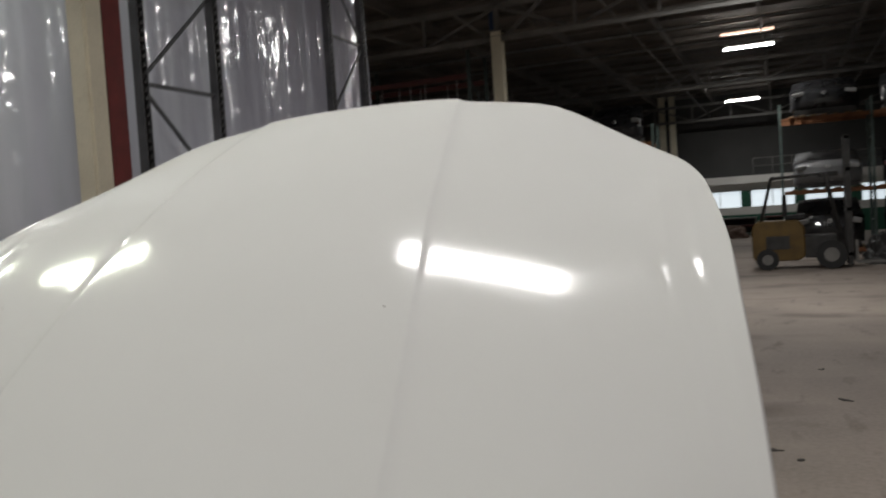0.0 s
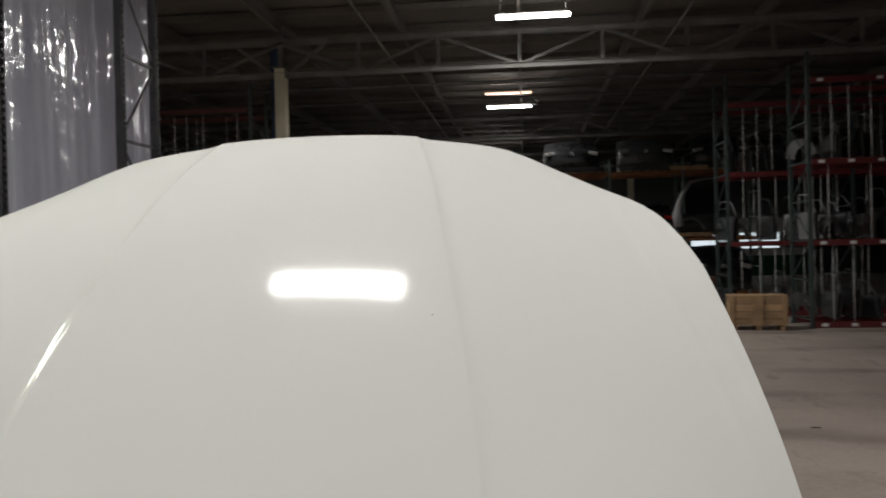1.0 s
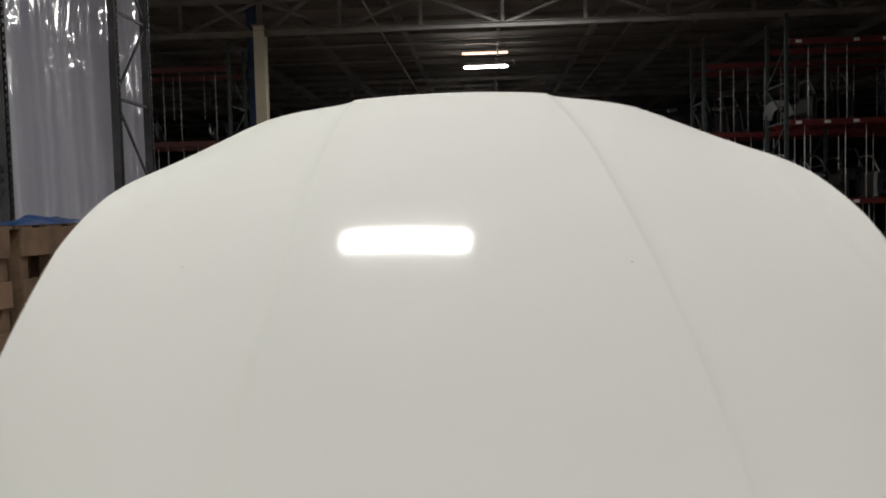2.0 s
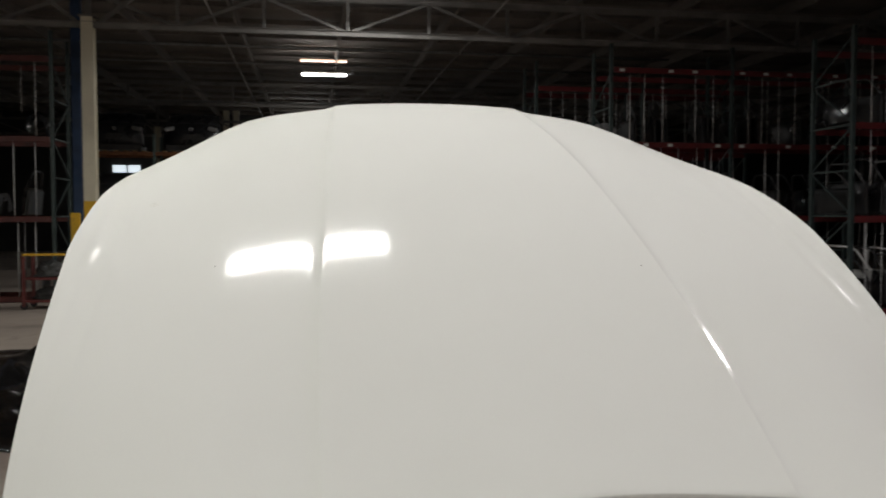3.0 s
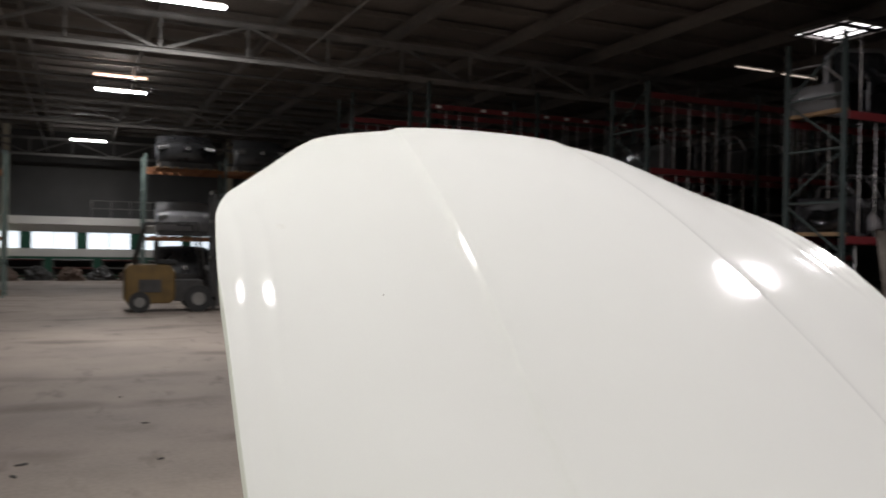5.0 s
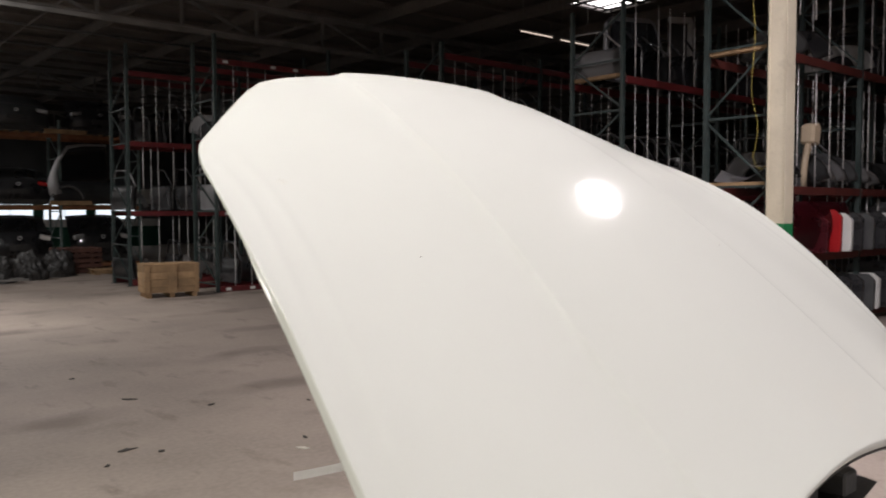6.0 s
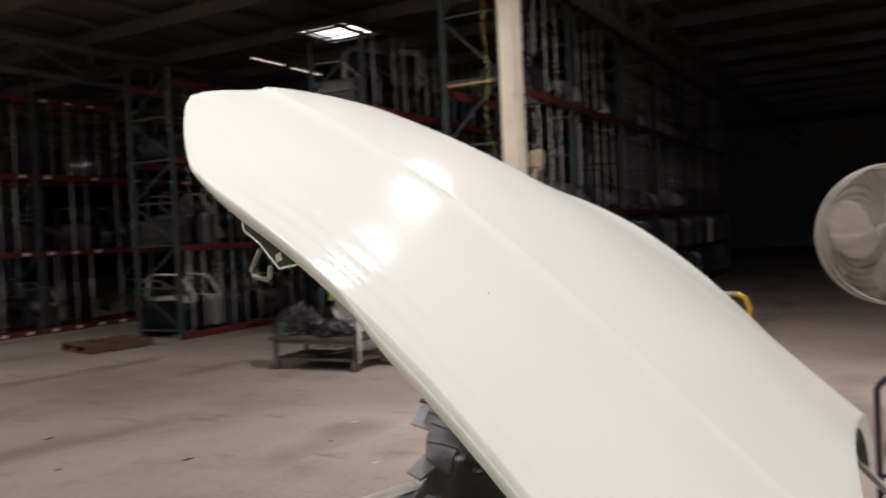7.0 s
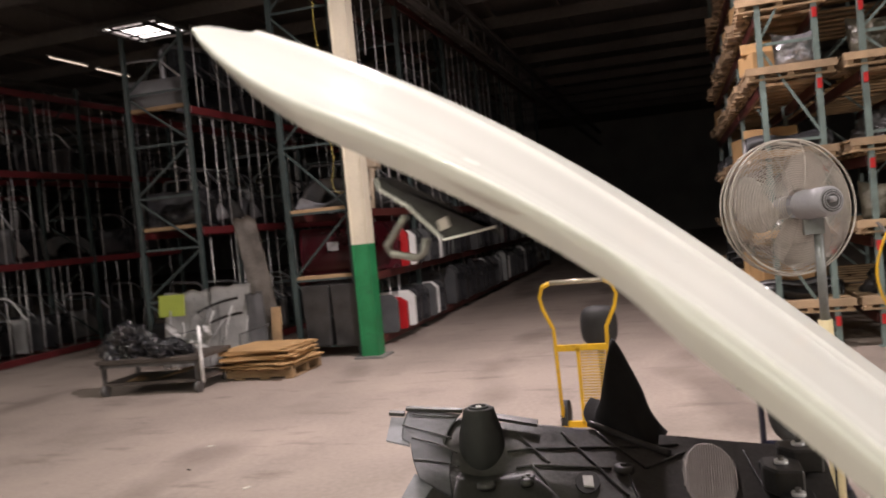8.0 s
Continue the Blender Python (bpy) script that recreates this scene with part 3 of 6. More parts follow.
def hood_at(s, a, y):
    """The outer skin on the side s, a metres from the middle line, y along the car."""
    f = min(1.0, max(0.0, (y + 0.2756) / (COWL_SIDE + 0.2756)))
    x = a * (1 - 0.002 * f + 0.0912 * f * (1 - f) - 0.1811 * f * (1 - f) * (1 - 2 * f))
    q = y + 0.5
    z = 1.6281 + 0.8013 * q - 0.3356 * q ** 2 - 0.2473 * q ** 3 + 0.3502 * q ** 4
    for i, (b0, b1, b2) in enumerate(BOW):
        z -= (a / 0.7) ** (2 * i + 2) * (b0 + b1 * q + b2 * q * q)
    # the two creases that run back from the nose: a raised middle with a sharp shoulder
    c = 0.2359 - 0.1846 * y - 0.0742 * y * y
    z -= CREASE * (1 - math.exp(-max(0.0, a - c) / 0.012)) * (1 - 0.7 * step(c + 0.03, c + 0.2, a))
    # a fold from the corner of the nose, two soft ridges beside it and a lip that rolls over at the edge
    g = 0.4824 - 0.368 * y - 0.1111 * y * y
    e = a - g
    z -= 0.0874 * 0.5 * (e + math.sqrt(e * e + 0.0001) + g - math.sqrt(g * g + 0.0001))
    r = 0.61 - 0.12 * y
    fold = RIDGE * math.exp(-((a - r) / 0.0115) ** 2) + LIP * math.exp(-((a - r - 0.043) / 0.0115) ** 2)
    z += step(-0.18, -0.35, y) * step(-0.85, -0.62, y) * fold
    z -= 0.0106 * max(0.0, (a - 0.745) / (WIDE - 0.745)) ** 2
    x *= s
    # the propped hood is a little twisted
    z += x * (0.0234 * q * q - 0.0255 * q)
    cr, sr = math.cos(-0.0183), math.sin(-0.0183)
    x, z = cr * x + sr * (z - 1.7), 1.7 - sr * x + cr * (z - 1.7)
    cy, sy = math.cos(0.0673), math.sin(0.0673)
    return Vector((cy * x - sy * y - 0.0036, sy * x + cy * y, z))


def hood_fn(u, v):
    """The outer skin: u across, v from the nose (0) to the cowl (1)."""
    s = u * 2 - 1
    a = math.sin(abs(s) * math.pi / 2) * WIDE
    t = min(1.0, max(0.0, (a - CORNER) / (WIDE - CORNER)))
    if a < CORNER:
        yf = NOSE - 0.1094 * a ** 2 + 0.1516 * a ** 4
    else:
        yk = NOSE - 0.1094 * CORNER ** 2 + 0.1516 * CORNER ** 4
        yf = yk + (-0.2756 - yk) * t + 0.0151 * math.sin(math.pi * t) - 0.2194 * (1 - math.sqrt(max(0.0, 1 - max(0.0, (t - 0.7283) / (1 - 0.7283)) ** 2)))
    yf -= 0.006 * math.exp(-((a - CORNER) / 0.03) ** 2)
    yb = -0.9013 - 0.117 * a ** 2 + 0.0423 * a ** 4
    return hood_at(math.copysign(1.0, s), a, yf + (yb - yf) * v)


th = thing("car_hood", T((0, 0, 0)), "white car hood with two creases, propped nose-up on hinges", "car hood")
NU, NV = 700, 130
bm = B()
vs = bm_grid(bm, hood_fn, NU, NV)
# a hemmed edge all round
rim = [vs[i][0] for i in range(NU + 1)] + [vs[NU][j] for j in range(1, NV + 1)] + [vs[i][NV] for i in range(NU - 1, -1, -1)] + [vs[0][j] for j in range(NV - 1, 0, -1)]
mid = Vector((0.03, -0.5, 1.5))
for out, down in ((0.0008, 0.0012), (0.0004, 0.0035), (-0.006, 0.009), (-0.014, 0.0145)):
    low = []
    for v in rim:
        away = v.co - mid
        away.z = 0
        low.append(bm.verts.new(v.co + away.normalized() * out + Vector((0, 0, -down))))
    for k in range(len(rim)):
        f = bm.faces.new((rim[k], rim[(k + 1) % len(rim)], low[(k + 1) % len(rim)], low[k]))
        f.smooth = True
    rim = low
part("outer_skin", bm, HOOD_WHITE, th, "glossy white painted skin")
bm = B()


def under(u, v):
    """The pressed inner panel: rim flange, ribs and pockets."""
    p = hood_fn(0.06 + u * 0.88, 0.025 + v * 0.95)
    e = min(u, 1 - u, v * 0.8, (1 - v) * 0.8)
    p.z -= 0.011 + (0.006 + 0.03 * step(0.15, 0.7, v)) * step(0.0, 0.02, e)
    pocket = max(0, math.sin(u * math.pi * 5)) * max(0, math.sin(v * math.pi * 3))
    p.z += 0.01 * step(0.3, 0.6, pocket) * step(0.06, 0.12, e)
    return p


bm_grid(bm, under, 90, 60)
part("inner_panel", bm, HOOD_UNDER, th, "pressed off-white inner panel")
bm = B()
bm_tube(bm, [hood_fn(0.06 + 0.88 * k / 40, 0.985) + Vector((0, 0, -0.03)) for k in range(41)], 0.007, 6)
part("cowl_seal", bm, RUBBER, th)
for s in (0.1, 0.9):
    p = hood_fn(s, 0.9)
    bm = B()
    bm_bar(bm, p + Vector((0, 0.02, -0.07)), p + Vector((0, -0.1, -0.2)), 0.03, 0.012)
    bm_bar(bm, p + Vector((0, 0.02, -0.065)), p + Vector((0, 0.2, -0.02)), 0.04, 0.008)
    part("hinge", bm, HOOD_UNDER, th)
# catch bracket under the corner of the nose: a dark plate with a bare bright edge and a wire loop
STRAP = mat("dull zinc strap", (0.3, 0.29, 0.275), 0.5, 0.5, vary=0.25, scale=30)
CATCH = [(-0.295, 1.686), (-0.297, 1.676), (-0.32, 1.66), (-0.348, 1.63), (-0.392, 1.637)]
CATCH_TOP = [(y, min(1.7, hood_at(-1, 0.625, y).z - 0.016)) for y in (-0.398, -0.37, -0.34, -0.312)]
STAND = Matrix(((0, 0, 1, -0.641), (1, 0, 0, 0), (0, 1, 0, 0), (0, 0, 0, 1)))
bm = B()
bm_slab(bm, CATCH + CATCH_TOP, -0.0015, 0.0015, STAND)
part("catch_plate", bm, BLACK_PLASTIC, th, "dark pressed catch plate")
bm = B()
bm_tube(bm, [STAND @ Vector((y, z, -0.001)) for y, z in CATCH], 0.0013, 8)
part("catch_rod", bm, ROD, th, "thin bright plate edge")
bm = B()
bm_tube(bm, [(-0.638, -0.316, 1.652), (-0.634, -0.305, 1.64), (-0.631, -0.295, 1.629), (-0.632, -0.299, 1.622), (-0.635, -0.322, 1.617), (-0.637, -0.329, 1.621), (-0.64, -0.333, 1.632)], 0.0032, 8)
part("catch_loop", bm, STRAP, th, "grey bent loop")
bm = B()
bm_slab(bm, [(-0.346, 1.637), (-0.355, 1.64), (-0.353, 1.649), (-0.345, 1.646)], -0.0035, -0.002, STAND)
part("catch_label", bm, mat("pale part label", (0.5, 0.45, 0.42), 0.7), th, "small pale label")
bm = B()
bm_grid(bm, lambda u, v: hood_at(-1, 0.616 + 0.0085 * v * math.cos(math.tau * u) + 0.0015 * math.sin(5 * math.tau * u) * v, -0.324 + 0.007 * v * math.sin(math.tau * u)) + Vector((0, 0, 0.0007 * (1 - v) + 0.0001)), 24, 4)
part("scuff", bm, mat("grey scuff", (0.7, 0.69, 0.65), 0.4, vary=0.12, scale=60, fine=400), th, "small grey scuff mark")
for k, (u, v) in enumerate(((0.27, 0.52), (0.62, 0.62))):
    bm = B()
    bm_grid(bm, lambda p, q: hood_fn(u + 0.0014 * (p - 0.5), v + 0.0022 * (q - 0.5)) + Vector((0, 0, 0.0006)), 2, 2)
    part("chip", bm, mat("stone chip", (0.25, 0.23, 0.2), 0.8), th, "tiny dark stone chip")

# ---- stand, undertray and parts under the hood ----
th = thing("parts_table", T((0.15, -0.42, 0)), "black steel work table carrying the stacked car parts", "work table")
for sx in (-0.36, 0.36):
    for sy in (-0.4, 0.4):
        bm = B()
        bm_box(bm, (sx, sy, 0.445), (0.05, 0.05, 0.89))
        part("leg", bm, STEEL_DARK, th)
bm = B()
bm_box(bm, (0, 0, 0.91), (0.8, 0.9, 0.04))
part("top", bm, STEEL_DARK, th, bevel=0.004)
for sy in (-0.4, 0.4):
    bm = B()
    bm_box(bm, (0, sy, 0.3), (0.67, 0.03, 0.04))
    part("rail", bm, STEEL_DARK, th)

TRAY_GREY = mat("worn dark grey sheet", (0.09, 0.086, 0.083), 0.42, vary=0.25, scale=6, fine=90, bump=0.25, stain=(0.2, 0.185, 0.17), stain_amount=0.4)
DUSTY_GREY = mat("dusty blue-grey sheet", (0.17, 0.17, 0.19), 0.5, vary=0.2, scale=7, fine=60, bump=0.3, stain=(0.1, 0.1, 0.11), stain_amount=0.5)


def sheet(x, y, lift=0.0):
    """A place on the sloping top of the undertray."""
    dent = 0.03 * math.exp(-((x - 0.33) / 0.05) ** 2 - ((y + 0.09) / 0.07) ** 2)
    bowl = 0.035 * step(0.3, 0.22, x) * step(0.02, -0.06, y) * step(-0.36, -0.26, y)
    return Vector((x, y, 1.043 + 0.33 * x + 0.13 * y - dent - bowl + 0.004 * noise.noise(Vector((x * 9, y * 9, 0))) + lift))


def on_sheet(outline, lift, thick):
    """A flat piece that follows the undertray."""
    bm = B()
    lo = [bm.verts.new(sheet(x, y, lift)) for x, y in outline]
    hi = [bm.verts.new(sheet(x, y, lift + thick)) for x, y in outline]
    n = len(outline)
    bm.faces.new(lo[::-1])
    bm.faces.new(hi)
    for i in range(n):
        bm.faces.new((lo[i], lo[(i + 1) % n], hi[(i + 1) % n], hi[i]))
    return bm


def run(a, b, n=14):
    return [(a[0] + (b[0] - a[0]) * i / n, a[1] + (b[1] - a[1]) * i / n) for i in range(n + 1)]


th = thing("undertray", T((0, 0, 0)), "worn dark grey ribbed engine undertray lying on a table", "undertray")
bm = B()
bm_grid(bm, lambda u, v: sheet(0.02 + (0.455 + 0.03 * v) * u, 0.005 - 0.02 * (1 - u) * (1 - v) - 0.78 * v), 70, 90)
bmesh.ops.solidify(bm, geom=bm.faces[:], thickness=0.008)
part("tray_sheet", bm, TRAY_GREY, th)
for a, b in (((0.383, -0.142), (0.46, -0.49)), ((0.339, -0.168), (0.36, -0.36)), ((0.443, -0.15), (0.355, -0.235)), ((0.461, -0.249), (0.285, -0.395)), ((0.475, -0.322), (0.375, -0.427)),
             ((0.375, -0.427), (0.482, -0.56)), ((0.36, -0.39), (0.2, -0.44)), ((0.25, -0.3), (0.22, -0.52)), ((0.345, -0.2), (0.19, -0.31)), ((0.47, -0.62), (0.3, -0.66))):
    bm = B()
    bm_tube(bm, [sheet(x, y, 0.002) for x, y in run(a, b)], 0.003, 6)
    part("rib", bm, BLACK_PLASTIC, th)
for x, y, r in ((0.365, -0.385, 0.021), (0.3, -0.2, 0.014), (0.22, -0.45, 0.018), (0.43, -0.66, 0.017)):
    bm = B()
    p = sheet(x, y)
    bm_tube(bm, [p + Vector((0, 0, -0.01)), p + Vector((0, 0, 0.008)), p + Vector((0, 0, 0.009))], [r, r, r * 0.6], 16)
    boss = part("mount_boss", bm, BLACK_PLASTIC, th)
    bm = B()
    bm_tube(bm, [p + Vector((0, 0, 0.006)), p + Vector((0, 0, 0.013))], r * 0.35, 8)
    part("stud", bm, BLACK_PLASTIC, boss)
bm = on_sheet([(0.31 + 0.03 * math.cos(k * math.tau / 16), -0.316 + 0.024 * math.sin(k * math.tau / 16)) for k in range(16)], 0.0015, 0.003)
part("hole", bm, RUBBER, th, "dark round hole")
bm = on_sheet([(0.295, -0.33), (0.325, -0.325), (0.322, -0.305), (0.296, -0.31)], 0.003, 0.004)
part("clip_tab", bm, ROD, th, "pale metal tab in the hole")
bm = B()
bm_grid(bm, lambda u, v: sheet(0.478 - 0.235 * v, 0.105 - 0.075 * v * v - 0.02 * step(0.48, 0.52, v) - u * (0.125 - 0.06 * v), 0.009), 24, 36)
bmesh.ops.solidify(bm, geom=bm.faces[:], thickness=0.003)
part("dusty_panel", bm, DUSTY_GREY, th, "dusty blue-grey cover sheet")
bm = on_sheet([(0.442, 0.137), (0.36, 0.122), (0.353, 0.066), (0.45, 0.09)], 0.001, 0.004)
part("edge_flap", bm, DUSTY_GREY, th)
bm = on_sheet([(0.27, 0.03), (0.199, 0.036), (0.195, -0.002), (0.26, -0.015)], -0.004, 0.005)
part("edge_flap", bm, DUSTY_GREY, th)
for pts in ([(0.472, 0.108), (0.488, -0.022), (0.478, -0.022), (0.462, 0.108)], [(0.486, -0.03), (0.472, -0.197), (0.455, -0.197), (0.468, -0.03)], [(0.446, 0.14), (0.452, 0.105), (0.44, 0.105), (0.436, 0.14)]):
    part("edge_strip", on_sheet(pts, 0.011, 0.007), BLACK_PLASTIC, th)
for a, b in (((0.37, 0.065), (0.355, -0.04)), ((0.3, 0.04), (0.325, -0.05)), ((0.41, 0.1), (0.385, -0.02)), ((0.455, 0.09), (0.46, -0.01))):
    bm = B()
    bm_tube(bm, [sheet(x, y, 0.0105) for x, y in run(a, b)], 0.0018, 5)
    part("seam", bm, BLACK_PLASTIC, th)
bm = B()
bm_grid(bm, lambda u, v: sheet(0.31 + 0.02 * math.sin(math.pi * u) - 0.06 * u * u - 0.2 * v, -0.055 - 0.23 * u, 0.007 + 0.008 * math.sin(math.pi * u) * math.sin(math.pi * v)), 24, 24)
bmesh.ops.solidify(bm, geom=bm.faces[:], thickness=0.004)
part("black_cover", bm, BLACK_PLASTIC, th, "black moulded cover")
for x, y, r in ((0.27, -0.12, 0.02), (0.28, -0.2, 0.013), (0.2, -0.2, 0.026)):
    bm = B()
    p = sheet(x, y, 0.008)
    bm_tube(bm, [p, p + Vector((0, 0, 0.008)), p + Vector((0, 0, 0.012))], [r, r, r * 0.5], 14)
    part("dome", bm, BLACK_PLASTIC, th)

th2 = thing("strut_boot", T((0.4, -0.083, 1.12)), "tapered black rubber strut boot standing on the undertray", "rubber boot")
bm = B()
bm_tube(bm, [(0, 0, -0.03), (0, 0, 0.02), (0, 0, 0.07), (0, 0, 0.105), (0, 0, 0.116), (0, 0, 0.119)], [0.058, 0.053, 0.046, 0.036, 0.034, 0.028], 28, cap=True)
boot = part("boot", bm, RUBBER, th2)
bm = B()
bm_tube(bm, [(0.019 * math.cos(a), 0.019 * math.sin(a), 0.12) for a in np.linspace(0, math.tau, 20, endpoint=False)], 0.004, 6, closed=True)
part("collar", bm, GREY_PLASTIC, boot)
bm = B()
bm_tube(bm, [(0, 0, 0.11), (0, 0, 0.123)], 0.006, 10)
part("bolt", bm, ROD, boot)

MESHMAT = mat("dull aluminium", (0.36, 0.33, 0.3), 0.5, 0.5, vary=0.1)
mesh_m = T(sheet(0.365, -0.548, 0.005)) @ Matrix(((1, 0, -0.33, 0), (0, 1, -0.13, 0), (0.33, 0.13, 1, 0), (0, 0, 0, 1)))
th2 = thing("heat_shield", mesh_m, "silver woven heat shield patch lying on the undertray", "heat shield")
bm = B()
bm_slab(bm, [(0.1 * math.cos(a) * (1 + 0.06 * math.sin(3 * a)), 0.05 * math.sin(a) * (1 + 0.3 * math.cos(a))) for a in np.linspace(0, math.tau, 28, endpoint=False)], 0, 0.003)
part("plate", bm, STEEL_DARK, th2)
for k in range(44):
    bm = B()
    o = -0.0985 + k * 0.0046
    h = 0.05 * math.sqrt(max(0.02, 1 - (o / 0.102) ** 2))
    bm_tube(bm, [(o, -h + 2 * h * i / 12, 0.005 + 0.001 * (i % 2)) for i in range(13)], 0.0013, 4)
    part("wire", bm, MESHMAT, th2)
for k in range(22):
    bm = B()
    o = -0.049 + k * 0.0046
    h = 0.1 * math.sqrt(max(0.02, 1 - (o / 0.052) ** 2))
    bm_tube(bm, [(-h + 2 * h * i / 20, o, 0.006 - 0.001 * (i % 2)) for i in range(21)], 0.0013, 4)
    part("wire", bm, MESHMAT, th2)
for k, (x, y, sx, sy, sz) in enumerate(((0.36, -0.68, 0.05, 0.035, 0.05), (0.43, -0.72, 0.04, 0.04, 0.045), (0.3, -0.7, 0.06, 0.03, 0.03))):
    th2 = thing("engine_bracket", T(sheet(x, y, 0.004)), "dark cast engine bracket beside the heat shield", "bracket", "engine brackets")
    bm = B()
    bm_slab(bm, [(-sx, -sy), (sx * 0.4, -sy), (sx, -sy * 0.2), (sx * 0.8, sy), (-sx * 0.3, sy), (-sx, sy * 0.4)], 0, sz)
    part("casting", bm, BLACK_PLASTIC, th2, bevel=0.004)
    bm = B()
    bm_tube(bm, [(0, 0, sz - 0.002), (0, 0, sz + 0.006)], 0.013, 14)
    flange = part("flange", bm, ROD, th2)
    bm = B()
    bm_tube(bm, [(0, 0, sz + 0.004), (0, 0, sz + 0.014)], 0.006, 6)
    part("bolt", bm, STEEL_DARK, flange)

th2 = thing("splash_guard", T((0, 0, 0)), "black flexible splash guard standing on the undertray", "splash guard")
bm = B()


def guard_fn(u, v):
    x = 0.43 + 0.075 * (1 - u) + 0.04 * v
    y = -0.304 - 0.17 * u
    foot = sheet(x, y).z
    top = 0.155 * step(0.16, 0.36, u) * (1 - step(0.38, 1.05, u) ** 0.72) + 0.01 + 0.02 * step(0.8, 0.7, u)
    return Vector((x + 0.05 * v * v, y + 0.015 * math.sin(3 * v), foot + top * v - 0.003))


bm_grid(bm, guard_fn, 30, 10)
bmesh.ops.solidify(bm, geom=bm.faces[:], thickness=0.005)
part("flap", bm, RUBBER, th2)
bm = B()
bm_tube(bm, [guard_fn(k / 12, 0.0) + Vector((-0.006, 0, 0.006)) for k in range(13)], 0.008, 6)
part("foot_bead", bm, BLACK_PLASTIC, th2)

# grey core support and white bumper below the cowl end
th = thing("core_support", T((0.55, -0.98, 0.9)), "grey steel core support with holes under the cowl", "car part")
bm = B()
bm_box(bm, (0, 0, 0.0), (1.0, 0.08, 0.12))
bm_bar(bm, (0.5, 0, 0.04), (0.2, -0.35, -0.14), 0.05, 0.06)
bm_bar(bm, (0.1, 0, 0.0), (0.45, -0.25, -0.1), 0.04, 0.05)
part("cross_member", bm, RACK_GREY, th, bevel=0.01)
for k in range(6):
    bm = B()
    bm_tube(bm, [(-0.35 + 0.15 * k, -0.045, 0.0), (-0.35 + 0.15 * k, -0.041, 0)], 0.02, 12)
    part("hole", bm, BLACK_PLASTIC, th)
for k in (-0.4, 0.4):
    bm = B()
    bm_box(bm, (k, 0, -0.48), (0.06, 0.06, 0.84))
    part("leg", bm, STEEL_DARK, th)
bm = B()
bm_slab(bm, [(0.02, 0.04), (0.055, 0.036), (0.065, -0.1), (0.085, -0.4), (0.05, -0.4), (0.03, -0.1)], 0.2, 0.206)
part("top_flange", bm, HOOD_UNDER, th, "off-white slotted flange", bevel=0.002)
bm = B()
bm_bar(bm, (0.025, 0.03, 0.188), (0.05, -0.4, 0.188), 0.004, 0.018)
rim2 = part("flange_lip", bm, HOOD_UNDER, th)
for k in range(5):
    bm = B()
    bm_box(bm, (0.0265 + 0.0029 * k, -0.02 - 0.05 * k, 0.19), (0.006, 0.022, 0.006))
    part("slot", bm, BLACK_PLASTIC, rim2)
bm = B()
bm_slab(bm, [(0.02, 0.04), (-0.06, 0.04), (-0.1, 0.1), (-0.09, 0.18), (0.0, 0.195), (0.025, 0.19)], 0.09, 0.096, Matrix(((0, 0, 1, 0), (1, 0, 0, 0), (0, 1, 0, 0), (0, 0, 0, 1))))
part("end_bracket", bm, RACK_GREY, th, "grey pressed end bracket", bevel=0.001)
bm = B()
bm_tube(bm, [(0.11, 0.02, 0.06), (0.11, -0.03, 0.09), (0.11, -0.1, 0.145), (0.11, -0.2, 0.17), (0.11, -0.3, 0.17)], 0.018, 10)
part("brace_tube", bm, RACK_GREY, th)
bm = B()
bm_slab(bm, [(-0.1, -0.12), (0.1, -0.12), (0.12, 0.05), (0.06, 0.13), (-0.06, 0.13), (-0.12, 0.05)], -0.12, 0.12, T((0.28, -0.2, 0.0)) @ pose(0, 0, 0, 90, 0, 90))
single("fluid_tank", bm, mat("blue-grey tank plastic", (0.16, 0.2, 0.23), 0.45, vary=0.15), "blue-grey plastic fluid tank hung on the core support", "tank", m=T((0.55, -0.98, 0.9)), bevel=0.03)
th = thing("white_strip", T((0, 0, 0)), "curved white trim strip lying on the parts", "trim strip")
bm = B()
bm_grid(bm, lambda u, v: Vector((0.18 - 0.4 * u + 0.02 * v, -0.01 + 0.28 * u ** 0.9 + 0.035 * v, 1.072 - 0.06 * u + 0.014 * math.sin(math.pi * v) + 0.012 * math.cos(3.1 * u))), 24, 6)
bmesh.ops.solidify(bm, geom=bm.faces[:], thickness=0.004)
part("strip", bm, HOOD_UNDER, th)
bm = B()
bm_grid(bm, lambda u, v: Vector((-0.12 + 0.3 * u, 0.06 - 0.05 * u - 0.2 * v + 0.08 * (1 - u), 1.03 + 0.05 * u + 0.012 * math.sin(5 * u) * math.sin(3 * v))), 16, 10)
bmesh.ops.solidify(bm, geom=bm.faces[:], thickness=0.004)
part("backing_panel", bm, mat("blue-grey plastic", (0.16, 0.17, 0.2), 0.45), th, "blue-grey plastic panel")
for x, y, z in ((-0.05, 0.02, 0.98), (0.1, -0.05, 0.99)):
    bm = B()
    bm_box(bm, (x, y - 0.02, (z + 0.93) / 2 + 0.03), (0.03, 0.02, z - 0.93 + 0.06))
    part("stay", bm, STEEL_DARK, th)

